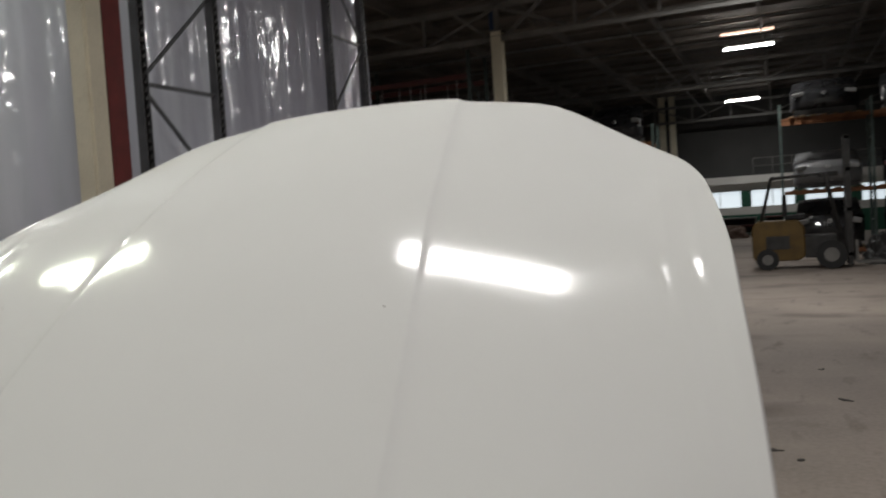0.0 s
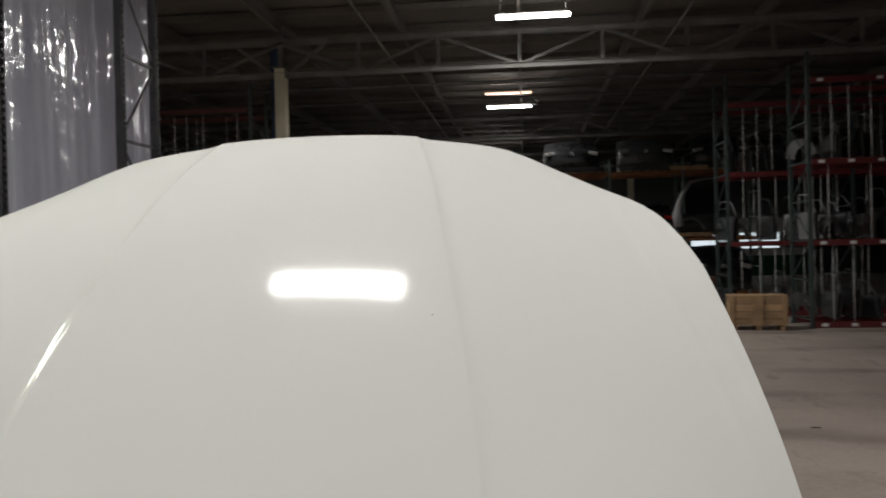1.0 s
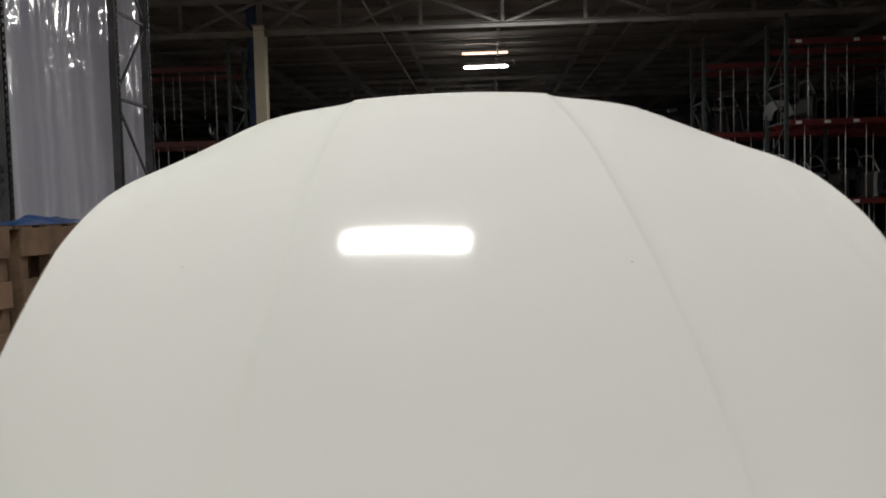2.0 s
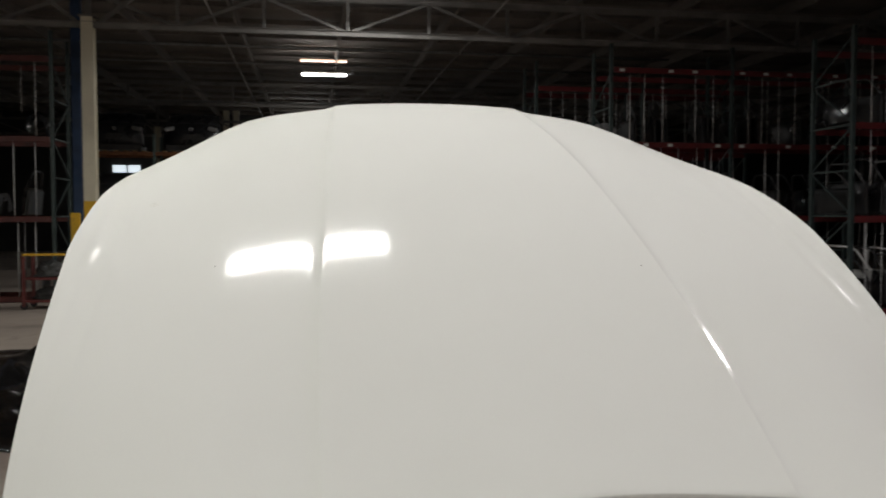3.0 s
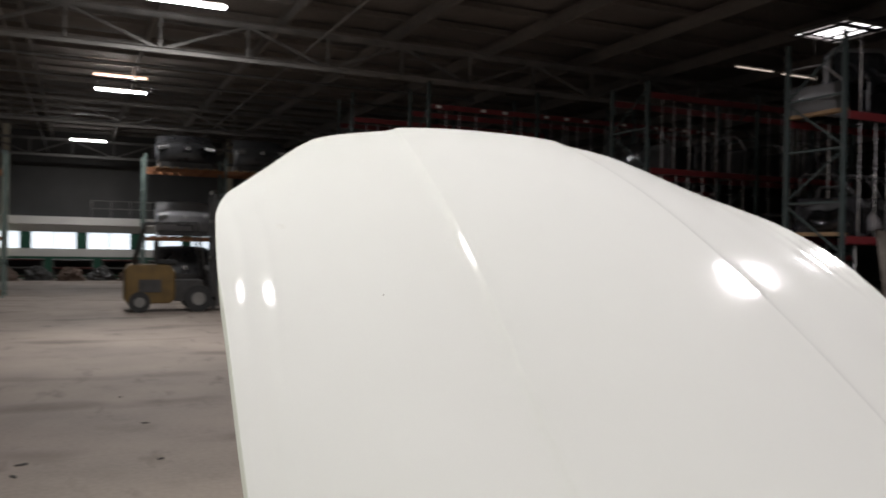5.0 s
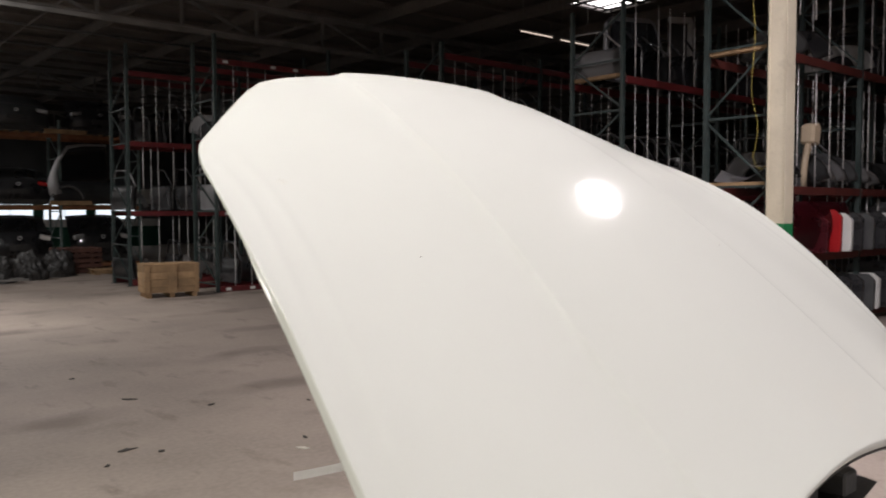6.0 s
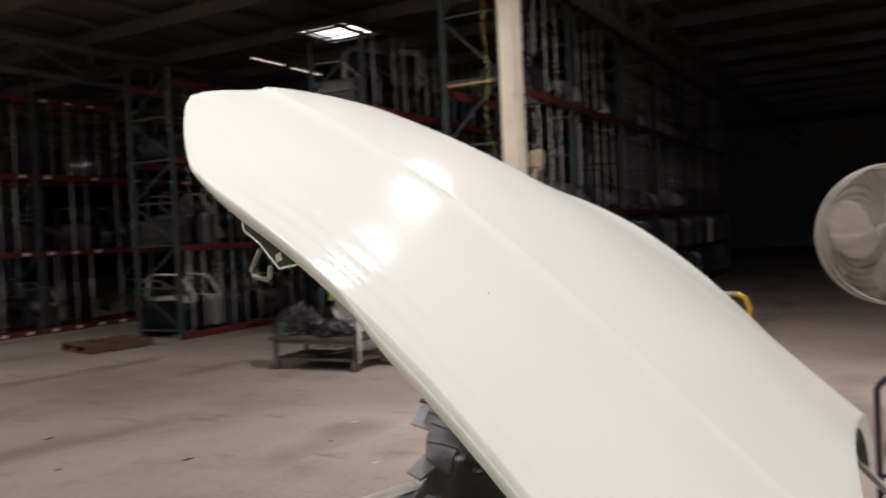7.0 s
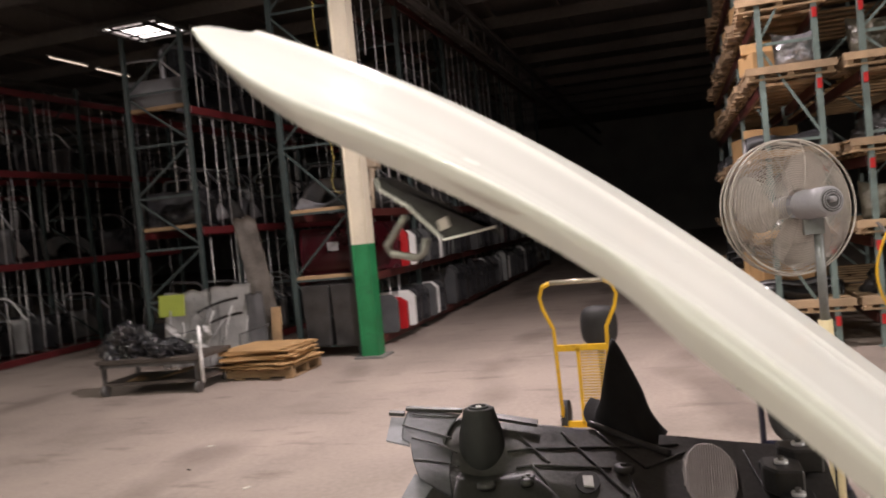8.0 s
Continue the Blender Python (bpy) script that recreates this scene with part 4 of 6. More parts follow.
# ---- pedestal fan ----
FAN_GREY = mat("dusty fan grey", (0.32, 0.31, 0.33), 0.5, vary=0.12, scale=6)
FAN_CAGE = mat("dusty fan wire", (0.43, 0.39, 0.35), 0.5, 0.2, vary=0.15, scale=6)
FAN_BLADE = mat("dusty pale fan blade", (0.55, 0.5, 0.46), 0.55, vary=0.15, scale=5)
CREAM_TUBE = mat("cream painted tube", (0.6, 0.5, 0.3), 0.5, vary=0.1, scale=5)
hub = Vector((2.03, -1.005, 1.585))
axis = Vector((0.9, 0.42, -0.06)).normalized()
turn = axis.to_track_quat("Z", "Y").to_matrix().to_4x4()
th = thing("pedestal_fan", T((2.05, -1.035, 0)), "dusty grey pedestal fan with a wire guard, at rest", "fan")
inv = T((2.05, -1.035, 0)).inverted()
head = inv @ T(hub) @ turn @ Matrix.Diagonal((0.88, 0.88, 0.95, 1))


def on_head(fn):
    bm = B()
    fn(bm)
    bmesh.ops.transform(bm, matrix=head, verts=bm.verts)
    return bm


def circle(r, z, n=48):
    return [(r * math.cos(a), r * math.sin(a), z) for a in np.linspace(0, math.tau, n, endpoint=False)]


for r, z in ((0.305, 0.14), (0.3, 0.1), (0.3, 0.18)):
    part("guard_ring", on_head(lambda b: bm_tube(b, circle(r, z), 0.005, 6, closed=True)), FAN_CAGE, th)
for k in range(22):
    for back, zc in ((True, 0.05), (False, 0.23)):
        r = 0.075 + k * 0.0102
        z = zc + (0.14 - zc) * ((r - 0.07) / 0.235) ** 2.2
        part("guard_ring", on_head(lambda b: bm_tube(b, circle(r, z, 36), 0.0022, 4, closed=True)), FAN_CAGE, th)
for k in range(10):
    a = k * math.tau / 10
    for zc in (0.05, 0.23):
        pts = [(r * math.cos(a), r * math.sin(a), zc + (0.14 - zc) * max(0, (r - 0.07) / 0.235) ** 2.2) for r in np.linspace(0.05, 0.303, 9)]
        part("guard_spoke", on_head(lambda b: bm_tube(b, pts, 0.0018, 4)), FAN_CAGE, th)
for k in range(3):
    def blade(b, k=k):
        def fn(u, v):
            r = 0.05 + 0.225 * u
            w = 0.3 + 0.75 * math.sin(math.pi * min(1, u * 0.9 + 0.12)) ** 0.7
            a = k * math.tau / 3 + (v - 0.5) * 1.5 * w + 0.25 * u
            return Vector((r * math.cos(a), r * math.sin(a), 0.15 + 0.06 * (v - 0.5)))
        bm_grid(b, fn, 10, 8)
        bmesh.ops.solidify(b, geom=b.faces[:], thickness=0.003)
    part("blade", on_head(blade), FAN_BLADE, th)
part("blade_hub", on_head(lambda b: bm_tube(b, [(0, 0, 0.1), (0, 0, 0.19), (0, 0, 0.2)], [0.05, 0.05, 0.03], 20)), FAN_GREY, th)
part("motor", on_head(lambda b: bm_tube(b, [(0, 0, -0.15), (0, 0, -0.14), (0, 0, 0.03), (0, 0, 0.05)], [0.052, 0.062, 0.065, 0.05], 24)), FAN_GREY, th, "grey motor housing")
cap = part("motor_cap", on_head(lambda b: bm_tube(b, [(0, 0, -0.156), (0, 0, -0.148)], 0.046, 20)), BLACK_PLASTIC, th)
for r in (0.04, 0.03):
    part("vent_ring", on_head(lambda b: bm_tube(b, circle(r, -0.157, 24), 0.0022, 5, closed=True)), FAN_GREY, cap)
part("rear_knob", on_head(lambda b: bm_tube(b, [(0.012, 0.004, -0.155), (0.012, 0.004, -0.185), (0.012, 0.004, -0.19)], [0.014, 0.012, 0.008], 14)), FAN_GREY, cap, "pale swing knob")
bm = B()
bm_tube(bm, [(0, 0, 1.12), (0, 0, 1.5)], 0.017, 12)
bm_box(bm, (0, 0.015, 1.52), (0.05, 0.07, 0.1))
part("upper_pole", bm, RACK_GREY, th)
bm = B()
bm_tube(bm, [(0, 0, 0.02), (0, 0, 1.14)], 0.027, 14)
part("lower_pole", bm, CREAM_TUBE, th, "cream lower pole")
bm = B()
bm_tube(bm, [(-0.03, 0.0, 0.93), (-0.045, 0.0, 0.93)], 0.022, 12)
bm_box(bm, (-0.037, 0, 0.93), (0.03, 0.03, 0.08))
part("clamp_knob", bm, BLACK_PLASTIC, th)
bm = B()
bm_tube(bm, [(0, 0, 0), (0, 0, 0.025), (0, 0, 0.05)], [0.24, 0.23, 0.04], 32)
part("foot", bm, STEEL_DARK, th)
bm = B()
bm_tube(bm, [(-0.03, 0.01, 0.9 - 0.12 * i + 0) if i < 6 else (-0.03 - 0.05 * (i - 5), 0.01, 0.2) for i in range(7)], 0.005, 6)
part("cord", bm, RUBBER, th)

# ---- navy cart behind the fan ----
th = thing("hand_cart", T((3.1, -1.042, 0)), "navy tubular hand cart carrying a black tyre", "cart")
NAVY = mat("navy tube paint", (0.02, 0.022, 0.05), 0.35, vary=0.2)
bm = B()
bm_tube(bm, [(0, 0.183, 0.08), (0, 0.183, 0.79), (0, 0.17, 0.815), (0, 0.115, 0.868), (0, 0.095, 0.874), (0, -0.095, 0.874), (0, -0.115, 0.868), (0, -0.17, 0.815), (0, -0.183, 0.79), (0, -0.183, 0.08)], 0.0155, 10)
part("frame", bm, NAVY, th)
for z in (0.2, 0.36):
    bm = B()
    bm_tube(bm, [(0, -0.183, z), (0, 0.183, z)], 0.012, 8)
    part("cross_bar", bm, NAVY, th)
bm = B()
prof = [(0.085, 0.03), (0.1, 0.045), (0.14, 0.046), (0.155, 0.03), (0.155, -0.03), (0.14, -0.046), (0.1, -0.045), (0.085, -0.03)]
bm_grid(bm, lambda u, v: (lambda r, o: Vector((-0.05 + o + (0.002 if int(u * 96) % 2 else 0) * (r > 0.15), r * math.cos(u * math.tau), 0.512 + r * math.sin(u * math.tau))))(*prof[int(round(v * 8)) % 8]), 96, 8)
tyre = part("tyre", bm, RUBBER, th, "black treaded tyre")
bm = B()
bm_tube(bm, [(-0.07, 0, 0.512), (-0.03, 0, 0.512)], 0.087, 24)
part("rim", bm, GREY_PLASTIC, tyre)
bm = B()
bm_box(bm, (0.15, 0, 0.07), (0.4, 0.46, 0.03))
part("platform", bm, NAVY, th)
for sy in (-0.2, 0.2):
    bm = B()
    bm_tube(bm, [(0.0, sy - 0.02, 0.055), (0.0, sy + 0.02, 0.055)], 0.055, 16)
    part("wheel", bm, RUBBER, th)

# ---- yellow hand truck ----
th = thing("hand_truck", T((4.47, 0.21, 0)) @ Matrix.Diagonal((1, 0.86, 1.09, 1)), "yellow steel hand truck with an expanded mesh back", "hand truck")
HT = YELLOW
for s in (-1, 1):
    bm = B()
    bm_tube(bm, [(0, s * 0.2, 0.06), (0.0, s * 0.215, 0.6), (0.01, s * 0.22, 0.74), (0.03, s * 0.3, 0.87), (0.03, s * 0.32, 0.95), (0.03, s * 0.29, 1.02), (0.03, s * 0.22, 1.045)], 0.016, 10)
    part("side_tube", bm, HT, th)
bm = B()
bm_tube(bm, [(0.03, -0.225, 1.045), (0.03, 0.225, 1.045)], 0.0165, 10)
part("handle_bar", bm, mat("worn steel grip", (0.4, 0.36, 0.28), 0.4, 0.5), th, "worn bare handle bar")
for z in (0.1, 0.61):
    bm = B()
    bm_bar(bm, (0, -0.21, z), (0, 0.21, z), 0.03, 0.04)
    part("cross_bar", bm, HT, th)
bm = B()
bm_bar(bm, (0, 0.03, 0.1), (0, 0.03, 0.61), 0.025, 0.03)
part("centre_bar", bm, HT, th)
for k in range(26):
    for s in (-1, 1):
        y0, z0 = -0.19 + 0.0, 0.12 + k * 0.019
        bm = B()
        pts = [(0.004, -0.19 + 0.0075 * i, z0 + s * 0.006 * (1 if i % 2 else -1)) for i in range(30)]
        bm_tube(bm, pts, 0.0034, 4, cap=False)
        part("mesh_strand", bm, HT, th)
bm = B()
bm_box(bm, (-0.1, 0, 0.012), (0.24, 0.36, 0.012))
part("toe_plate", bm, HT, th)
for s in (-1, 1):
    bm = B()
    bm_tube(bm, [(0.1, s * 0.19 - 0.03, 0.12), (0.1, s * 0.19 + 0.03, 0.12)], 0.12, 20)
    part("wheel", bm, RUBBER, th)
th = thing("stool", T((5.5, 0.18, 0)), "black padded stool behind the hand truck", "stool")
bm = B()
bm_grid(bm, lambda u, v: Vector((0.13 * math.cos(u * math.tau) * math.sin(v * math.pi) ** 0.45, 0.155 * math.sin(u * math.tau) * math.sin(v * math.pi) ** 0.45, 0.67 - 0.165 * math.copysign(abs(math.cos(v * math.pi)) ** 0.8, math.cos(v * math.pi)))), 24, 14)
part("pad", bm, RUBBER, th)
bm = B()
bm_tube(bm, [(0, 0, 0.02), (0, 0, 0.54)], 0.03, 10)
part("post", bm, STEEL_DARK, th)

# ---- black bumper cover on the floor ----
th = thing("bumper_cover", T((-2.06, 3.85, 0)), "glossy black rear bumper cover with a grey arch on the floor", "bumper cover")
ARCH_GREY = mat("satin grey arch plastic", (0.12, 0.12, 0.135), 0.4, vary=0.12, scale=5, fine=200, bump=0.15)
AX = Vector((0.40, 0.917, 0))
SIDE = Vector((-0.917, 0.40, 0))
ARCH = [(0.0, 0.0), (0.07, 0.13), (0.17, 0.28), (0.3, 0.42), (0.48, 0.53), (0.7, 0.6), (0.95, 0.62), (1.2, 0.615), (1.35, 0.6)]


def arch_at(t):
    t = t * (len(ARCH) - 1)
    i = min(int(t), len(ARCH) - 2)
    a, b = ARCH[i], ARCH[i + 1]
    return a[0] + (b[0] - a[0]) * (t - i), a[1] + (b[1] - a[1]) * (t - i)


def arch_fn(off0, off1, out0, out1):
    def fn(u, v):
        s, z = arch_at(u)
        s2, z2 = arch_at(min(1, u + 0.02))
        s1, z1 = arch_at(max(0, u - 0.02))
        d = Vector((s2 - s1, z2 - z1)).normalized()
        n = Vector((d.y, -d.x))
        o = off0 + (off1 - off0) * v
        p = AX * (s + n.x * o) + Vector((0, 0, max(0.004, z + n.y * o))) + SIDE * (out0 + (out1 - out0) * v)
        return p
    return fn


def wide(u):
    return 0.2 - 0.085 * step(0.1, 0.5, u)


bm = B()
bm_grid(bm, lambda u, v: arch_fn(-0.02, wide(u), 0.0, -0.02)(u, v) - SIDE * 0.02 * math.sin(math.pi * v), 44, 8)
bmesh.ops.solidify(bm, geom=bm.faces[:], thickness=0.02)
trim = part("arch_trim", bm, ARCH_GREY, th, "matte grey wheel-arch trim")
bm = B()
bm_grid(bm, lambda u, v: arch_fn(wide(u) + 0.004, wide(u) + 0.05, -0.01, 0.06)(0.05 + 0.9 * u, v), 40, 4)
bmesh.ops.solidify(bm, geom=bm.faces[:], thickness=0.012)
part("inner_lip", bm, BLACK_PLASTIC, trim, "black inner lip")


BULGES = ((0.65, 0.09), (0.8, 0.07), (0.42, 0.24), (0.15, 0.14), (0.83, 0.62), (0.4, 0.4), (0.6, 0.5), (0.28, 0.33))


def skin(u, v):
    s, z = arch_at(u)
    w = v ** 0.8
    dip = 1 - 0.24 * step(0.0, 0.35, v) + 0.22 * step(0.42, 0.68, v)
    ridge = 0.035 * abs(((u * 4.3 + 0.6 * v) % 1.0) - 0.5) + 0.05 * math.sin(math.pi * min(1, v * 1.4)) * math.sin(math.pi * u)
    ridge += sum(0.06 * math.exp(-((u - bu) / 0.03) ** 2 - ((v - bv) / 0.06) ** 2) for bu, bv in BULGES)
    return AX * (s * (1 - 0.45 * v) + 0.1 * v - ridge) + SIDE * (0.012 + 1.15 * w) + Vector((0, 0, max(0.006, z * dip + ridge * 0.8 - 0.03)))


bm = B()
bm_grid(bm, skin, 90, 80)
bmesh.ops.solidify(bm, geom=bm.faces[:], thickness=0.006)
part("outer_skin", bm, BLACK_PAINT, th, "glossy black skin")
bm = B()
bm_slab(bm, [(0.1, 0.325), (0.165, 0.335), (0.215, 0.385), (0.27, 0.47), (0.235, 0.475), (0.17, 0.42)], -0.05, -0.028, Matrix(((AX.x, 0, SIDE.x, 0), (AX.y, 0, SIDE.y, 0), (0, 1, 0, 0), (0, 0, 0, 1))))
part("reflector", bm, mat("red reflector lens", (0.75, 0.008, 0.012), 0.25, vary=0.1, bump=0, coat=1.0), trim, "red reflector lens", bevel=0.004)
for pts in (((0.5, 0.3), (0.56, 0.44), (0.98, 0.5), (1.02, 0.14), (0.9, 0.06), (0.72, 0.03), (0.64, 0.0), (0.6, 0.16)), ((1.05, 0.56), (1.3, 0.52), (1.4, 0.4), (1.4, 0.2), (1.15, 0.27), (1.04, 0.32))):
    bm = B()
    bm_slab(bm, pts, 0.02, 0.05, Matrix(((AX.x, 0, SIDE.x, 0), (AX.y, 0, SIDE.y, 0), (0, 1, 0, 0), (0, 0, 0, 1))))
    part("liner_flap", bm, BLACK_PLASTIC, th, bevel=0.006)
for s, o in ((0.62, 0.15),):
    bm = B()
    p = AX * s + SIDE * o
    bm_slab(bm, [(-0.12, 0.42), (0.02, 0.74), (0.06, 0.72), (0.16, 0.62), (0.1, 0.45)], 0, 0.012, T(p) @ Matrix(((AX.x, 0, SIDE.x, 0), (AX.y, 0, SIDE.y, 0), (0, 1, 0, 0), (0, 0, 0, 1))))
    part("horn_tab", bm, BLACK_PLASTIC, th)
bm = B()
bm_slab(bm, [(1.2, 0.55), (1.3, 0.66), (1.5, 0.655), (1.42, 0.61), (1.32, 0.6)], -0.01, 0.03, Matrix(((AX.x, 0, SIDE.x, 0), (AX.y, 0, SIDE.y, 0), (0, 1, 0, 0), (0, 0, 0, 1))))
part("tip", bm, mat("pale torn plastic", (0.5, 0.45, 0.42), 0.6), th, "pale torn tip")
bm = B()
bm_tube(bm, [AX * (0.14 + 0.6 * k / 14) + SIDE * (0.05 + 0.02 * math.sin(k)) + Vector((0, 0, 0.035)) for k in range(15)], [0.028 + 0.008 * (k % 2) for k in range(15)], 8)
part("lower_lip", bm, BLACK_PLASTIC, th)

# ---- wood: crate, pallets, frame ----
def plank(th, c, s, name="plank", m=None):
    bm = B()
    bm_box(bm, c, s, m)
    return part(name, bm, WOOD, th, bevel=0.003)


th = thing("wooden_crate", T((4.26, 13.6, 0)) @ pose(0, 0, 0, 0, 0, -8), "raw wood shipping crate on a low pallet", "crate")
for k in range(4):
    plank(th, (0.5, 0.0, 0.16 + 0.133 * k), (0.98, 0.02, 0.125))
    plank(th, (0.5, 0.6, 0.16 + 0.133 * k), (0.98, 0.02, 0.125))
    plank(th, (0.0, 0.3, 0.16 + 0.133 * k), (0.02, 0.58, 0.125))
    plank(th, (1.0, 0.3, 0.16 + 0.133 * k), (0.02, 0.58, 0.125))
for x in (0.04, 0.46, 0.54, 0.96):
    plank(th, (x, -0.02, 0.36), (0.08, 0.02, 0.54), "batten")
for k in range(5):
    plank(th, (0.5, 0.06 + 0.12 * k, 0.64), (1.04, 0.11, 0.02))
for x in (0.08, 0.5, 0.92):
    plank(th, (x, 0.3, 0.045), (0.09, 0.6, 0.08), "skid")


def pallet(m, label, paint, w=1.1, d=1.0):
    th = thing("pallet", m, label, "pallet", "pallets")
    for k in range(6):
        for z in (0.125, 0.012):
            if z < 0.1 and k % 2:
                continue
            bm = B()
            bm_box(bm, (-w / 2 + 0.06 + k * (w - 0.12) / 5, 0, z), (0.1, d, 0.02))
            part("deck_board", bm, paint, th)
    for y in (-d / 2 + 0.05, 0, d / 2 - 0.05):
        bm = B()
        bm_box(bm, (0, y, 0.068), (w, 0.06, 0.09))
        part("stringer", bm, paint, th)
    return th


RED_WOOD = mat("weathered reddish wood", (0.13, 0.06, 0.045), 0.8, vary=0.2, scale=4, random_tone=0.2)
pallet(T((7.35, 10.45, 0)) @ pose(0, 0, 0, 0, 0, -12), "weathered dark red wooden pallet lying on the floor", RED_WOOD)
pallet(T((5.9, 20.6, 0)), "grey-brown wooden pallet near the far rack", WOOD)
for k in range(5):
    pallet(T((5.2, 21.3, 0.137 * k)), "reddish brown wooden pallet in a low stack", RED_WOOD, 1.1, 0.9)

PALE_WOOD = mat("pale planed wood", (0.46, 0.37, 0.28), 0.75, vary=0.1, scale=4, fine=80, bump=0.3, random_tone=0.1)


def pale_plank(th, c, s, name):
    bm = B()
    bm_box(bm, c, s)
    return part(name, bm, PALE_WOOD, th, bevel=0.003)


th = thing("open_wooden_box", T((-3.78, 14.15, 0)) @ pose(0, 0, 0, 0, 0, -10), "pale open wooden box frame beside the column", "wooden frame")
for x in (-0.26, 0.26):
    for y in (-0.2, 0.2):
        pale_plank(th, (x, y, 0.31), (0.05, 0.05, 0.62), "leg")
for z in (0.03, 0.6):
    for s in (-1, 1):
        pale_plank(th, (0, s * 0.225, z), (0.58, 0.02, 0.06), "rail")
        pale_plank(th, (s * 0.285, 0, z), (0.02, 0.4, 0.06), "rail")

# ---- red tool cart by the column ----
th = thing("tool_cart", T((-4.98, 13.4, 0)), "dark red tool cart loaded with black parts", "cart")
for sx in (-0.36, 0.36):
    for sy in (-0.25, 0.25):
        bm = B()
        bm_box(bm, (sx, sy, 0.5), (0.05, 0.05, 0.9))
        part("post", bm, RED_PAINT, th)
        bm = B()
        bm_tube(bm, [(sx, sy - 0.02, 0.06), (sx, sy + 0.02, 0.06)], 0.06, 14)
        part("wheel", bm, RUBBER, th)
for z in (0.15, 0.55):
    bm = B()
    bm_box(bm, (0, 0, z), (0.78, 0.56, 0.04))
    part("shelf", bm, RED_PAINT, th)
bm = B()
bm_bar(bm, (-0.36, -0.28, 0.98), (0.36, -0.28, 0.98), 0.03, 0.04)
part("handle", bm, YELLOW, th)
rng = random.Random(4)


def lump(name, m, sx, sy, sz, material, label, category, group="", seed=0, n=18):
    """A covered or bundled heap with folds."""
    bm = B()

    def fn(u, v):
        a, b = u * math.tau, v * math.pi * 0.5
        d = Vector((math.cos(a) * math.cos(b), math.sin(a) * math.cos(b), math.sin(b)))
        r = 0.86 + 0.28 * noise.noise(d * 2.2 + Vector((seed, 0, 0))) + 0.12 * noise.noise(d * 6 + Vector((0, seed, 0))) - 0.16 * abs(noise.noise(d * 9 + Vector((seed, seed, 0)))) + 0.05
        return Vector((d.x * sx * r, d.y * sy * r, max(0.0, d.z * sz * r)))
    n = max(n, 34)
    bm_grid(bm, fn, n * 2, n)
    return single(name, bm, material, label, category, group, m=m)


lump("black_parts_heap", T((-4.98, 13.4, 0.575)), 0.3, 0.22, 0.3, BLACK_PLASTIC, "heap of black plastic parts on the tool cart", "car parts", seed=3)
lump("black_parts_heap", T((-4.98, 13.4, 0.175)), 0.3, 0.22, 0.22, BLACK_PLASTIC, "heap of black plastic parts on the lower shelf", "car parts", seed=5)

# ---- platform cart, heap and cardboard ----
CART_BROWN = mat("grimy cart deck", (0.075, 0.06, 0.05), 0.65, vary=0.3, scale=4, stain=(0.16, 0.13, 0.1), stain_amount=0.4)
CART_STEEL = mat("scuffed cart steel", (0.13, 0.125, 0.12), 0.45, 0.4, vary=0.25, scale=6)
th = thing("platform_cart", T((6.85, 5.45, 0)) @ pose(0, 0, 0, 0, 0, 4), "low steel platform cart on casters with a chrome handle", "cart")
bm = B()
bm_box(bm, (0, 0, 0.4), (0.75, 1.35, 0.05))
part("deck", bm, CART_BROWN, th, bevel=0.006)
bm = B()
bm_box(bm, (0, 0, 0.14), (0.7, 1.25, 0.03))
part("lower_deck", bm, CART_BROWN, th)
for sx in (-0.33, 0.33):
    for sy in (-0.6, 0.6):
        bm = B()
        bm_box(bm, (sx, sy, 0.27), (0.04, 0.04, 0.24))
        part("post", bm, CART_STEEL, th)
        bm = B()
        bm_tube(bm, [(sx, sy - 0.025, 0.07), (sx, sy + 0.025, 0.07)], 0.07, 16)
        part("caster", bm, CART_STEEL, th)
bm = B()
bm_tube(bm, [(-0.36, -0.68, 0.12), (-0.365, -0.685, 0.5), (-0.37, -0.69, 0.76)], 0.019, 10)
part("handle_post", bm, ROD, th, "scuffed chrome corner post")
for sx in (-0.33, 0.33):
    bm = B()
    bm_bar(bm, (sx, -0.64, 0.36), (sx, 0.64, 0.36), 0.04, 0.05)
    part("deck_rail", bm, CART_STEEL, th)
bm = B()
bm_grid(bm, lambda u, v: Vector((-0.32 + 0.3 * v, -0.5 + 0.85 * u, 0.16 + 0.1 * (1 - u) ** 2 + 0.03 * math.sin(7 * u) * v)), 16, 4)
bmesh.ops.solidify(bm, geom=bm.faces[:], thickness=0.012)
single("torn_board", bm, WOOD, "torn curling brown board lying on the cart's lower deck", "board", m=T((6.85, 5.45, 0)) @ pose(0, 0, 0, 0, 0, 4))
BAG = mat("wrinkled black bag", (0.012, 0.012, 0.014), 0.28, vary=0.3, scale=6, bump=0.6, fine=30, coat=0.4)
def crumpled(name, m, sx, sy, sz, label, seed):
    """A plastic bag pulled into sharp folds."""
    bm = B()

    def fn(u, v):
        a, b = u * math.tau, v * math.pi * 0.5
        d = Vector((math.cos(a) * math.cos(b), math.sin(a) * math.cos(b), math.sin(b)))
        o = Vector((seed, 0, 0))
        r = 0.95 + 0.3 * noise.noise(d * 1.8 + o) - 0.34 * abs(noise.noise(d * 4.2 + o)) - 0.2 * abs(noise.noise(d * 9 + o)) - 0.08 * abs(noise.noise(d * 19 + o))
        return Vector((d.x * sx * r, d.y * sy * r, max(0.0, d.z * sz * r)))
    bm_grid(bm, fn, 120, 60)
    return single(name, bm, BAG, label, "bag", m=m)


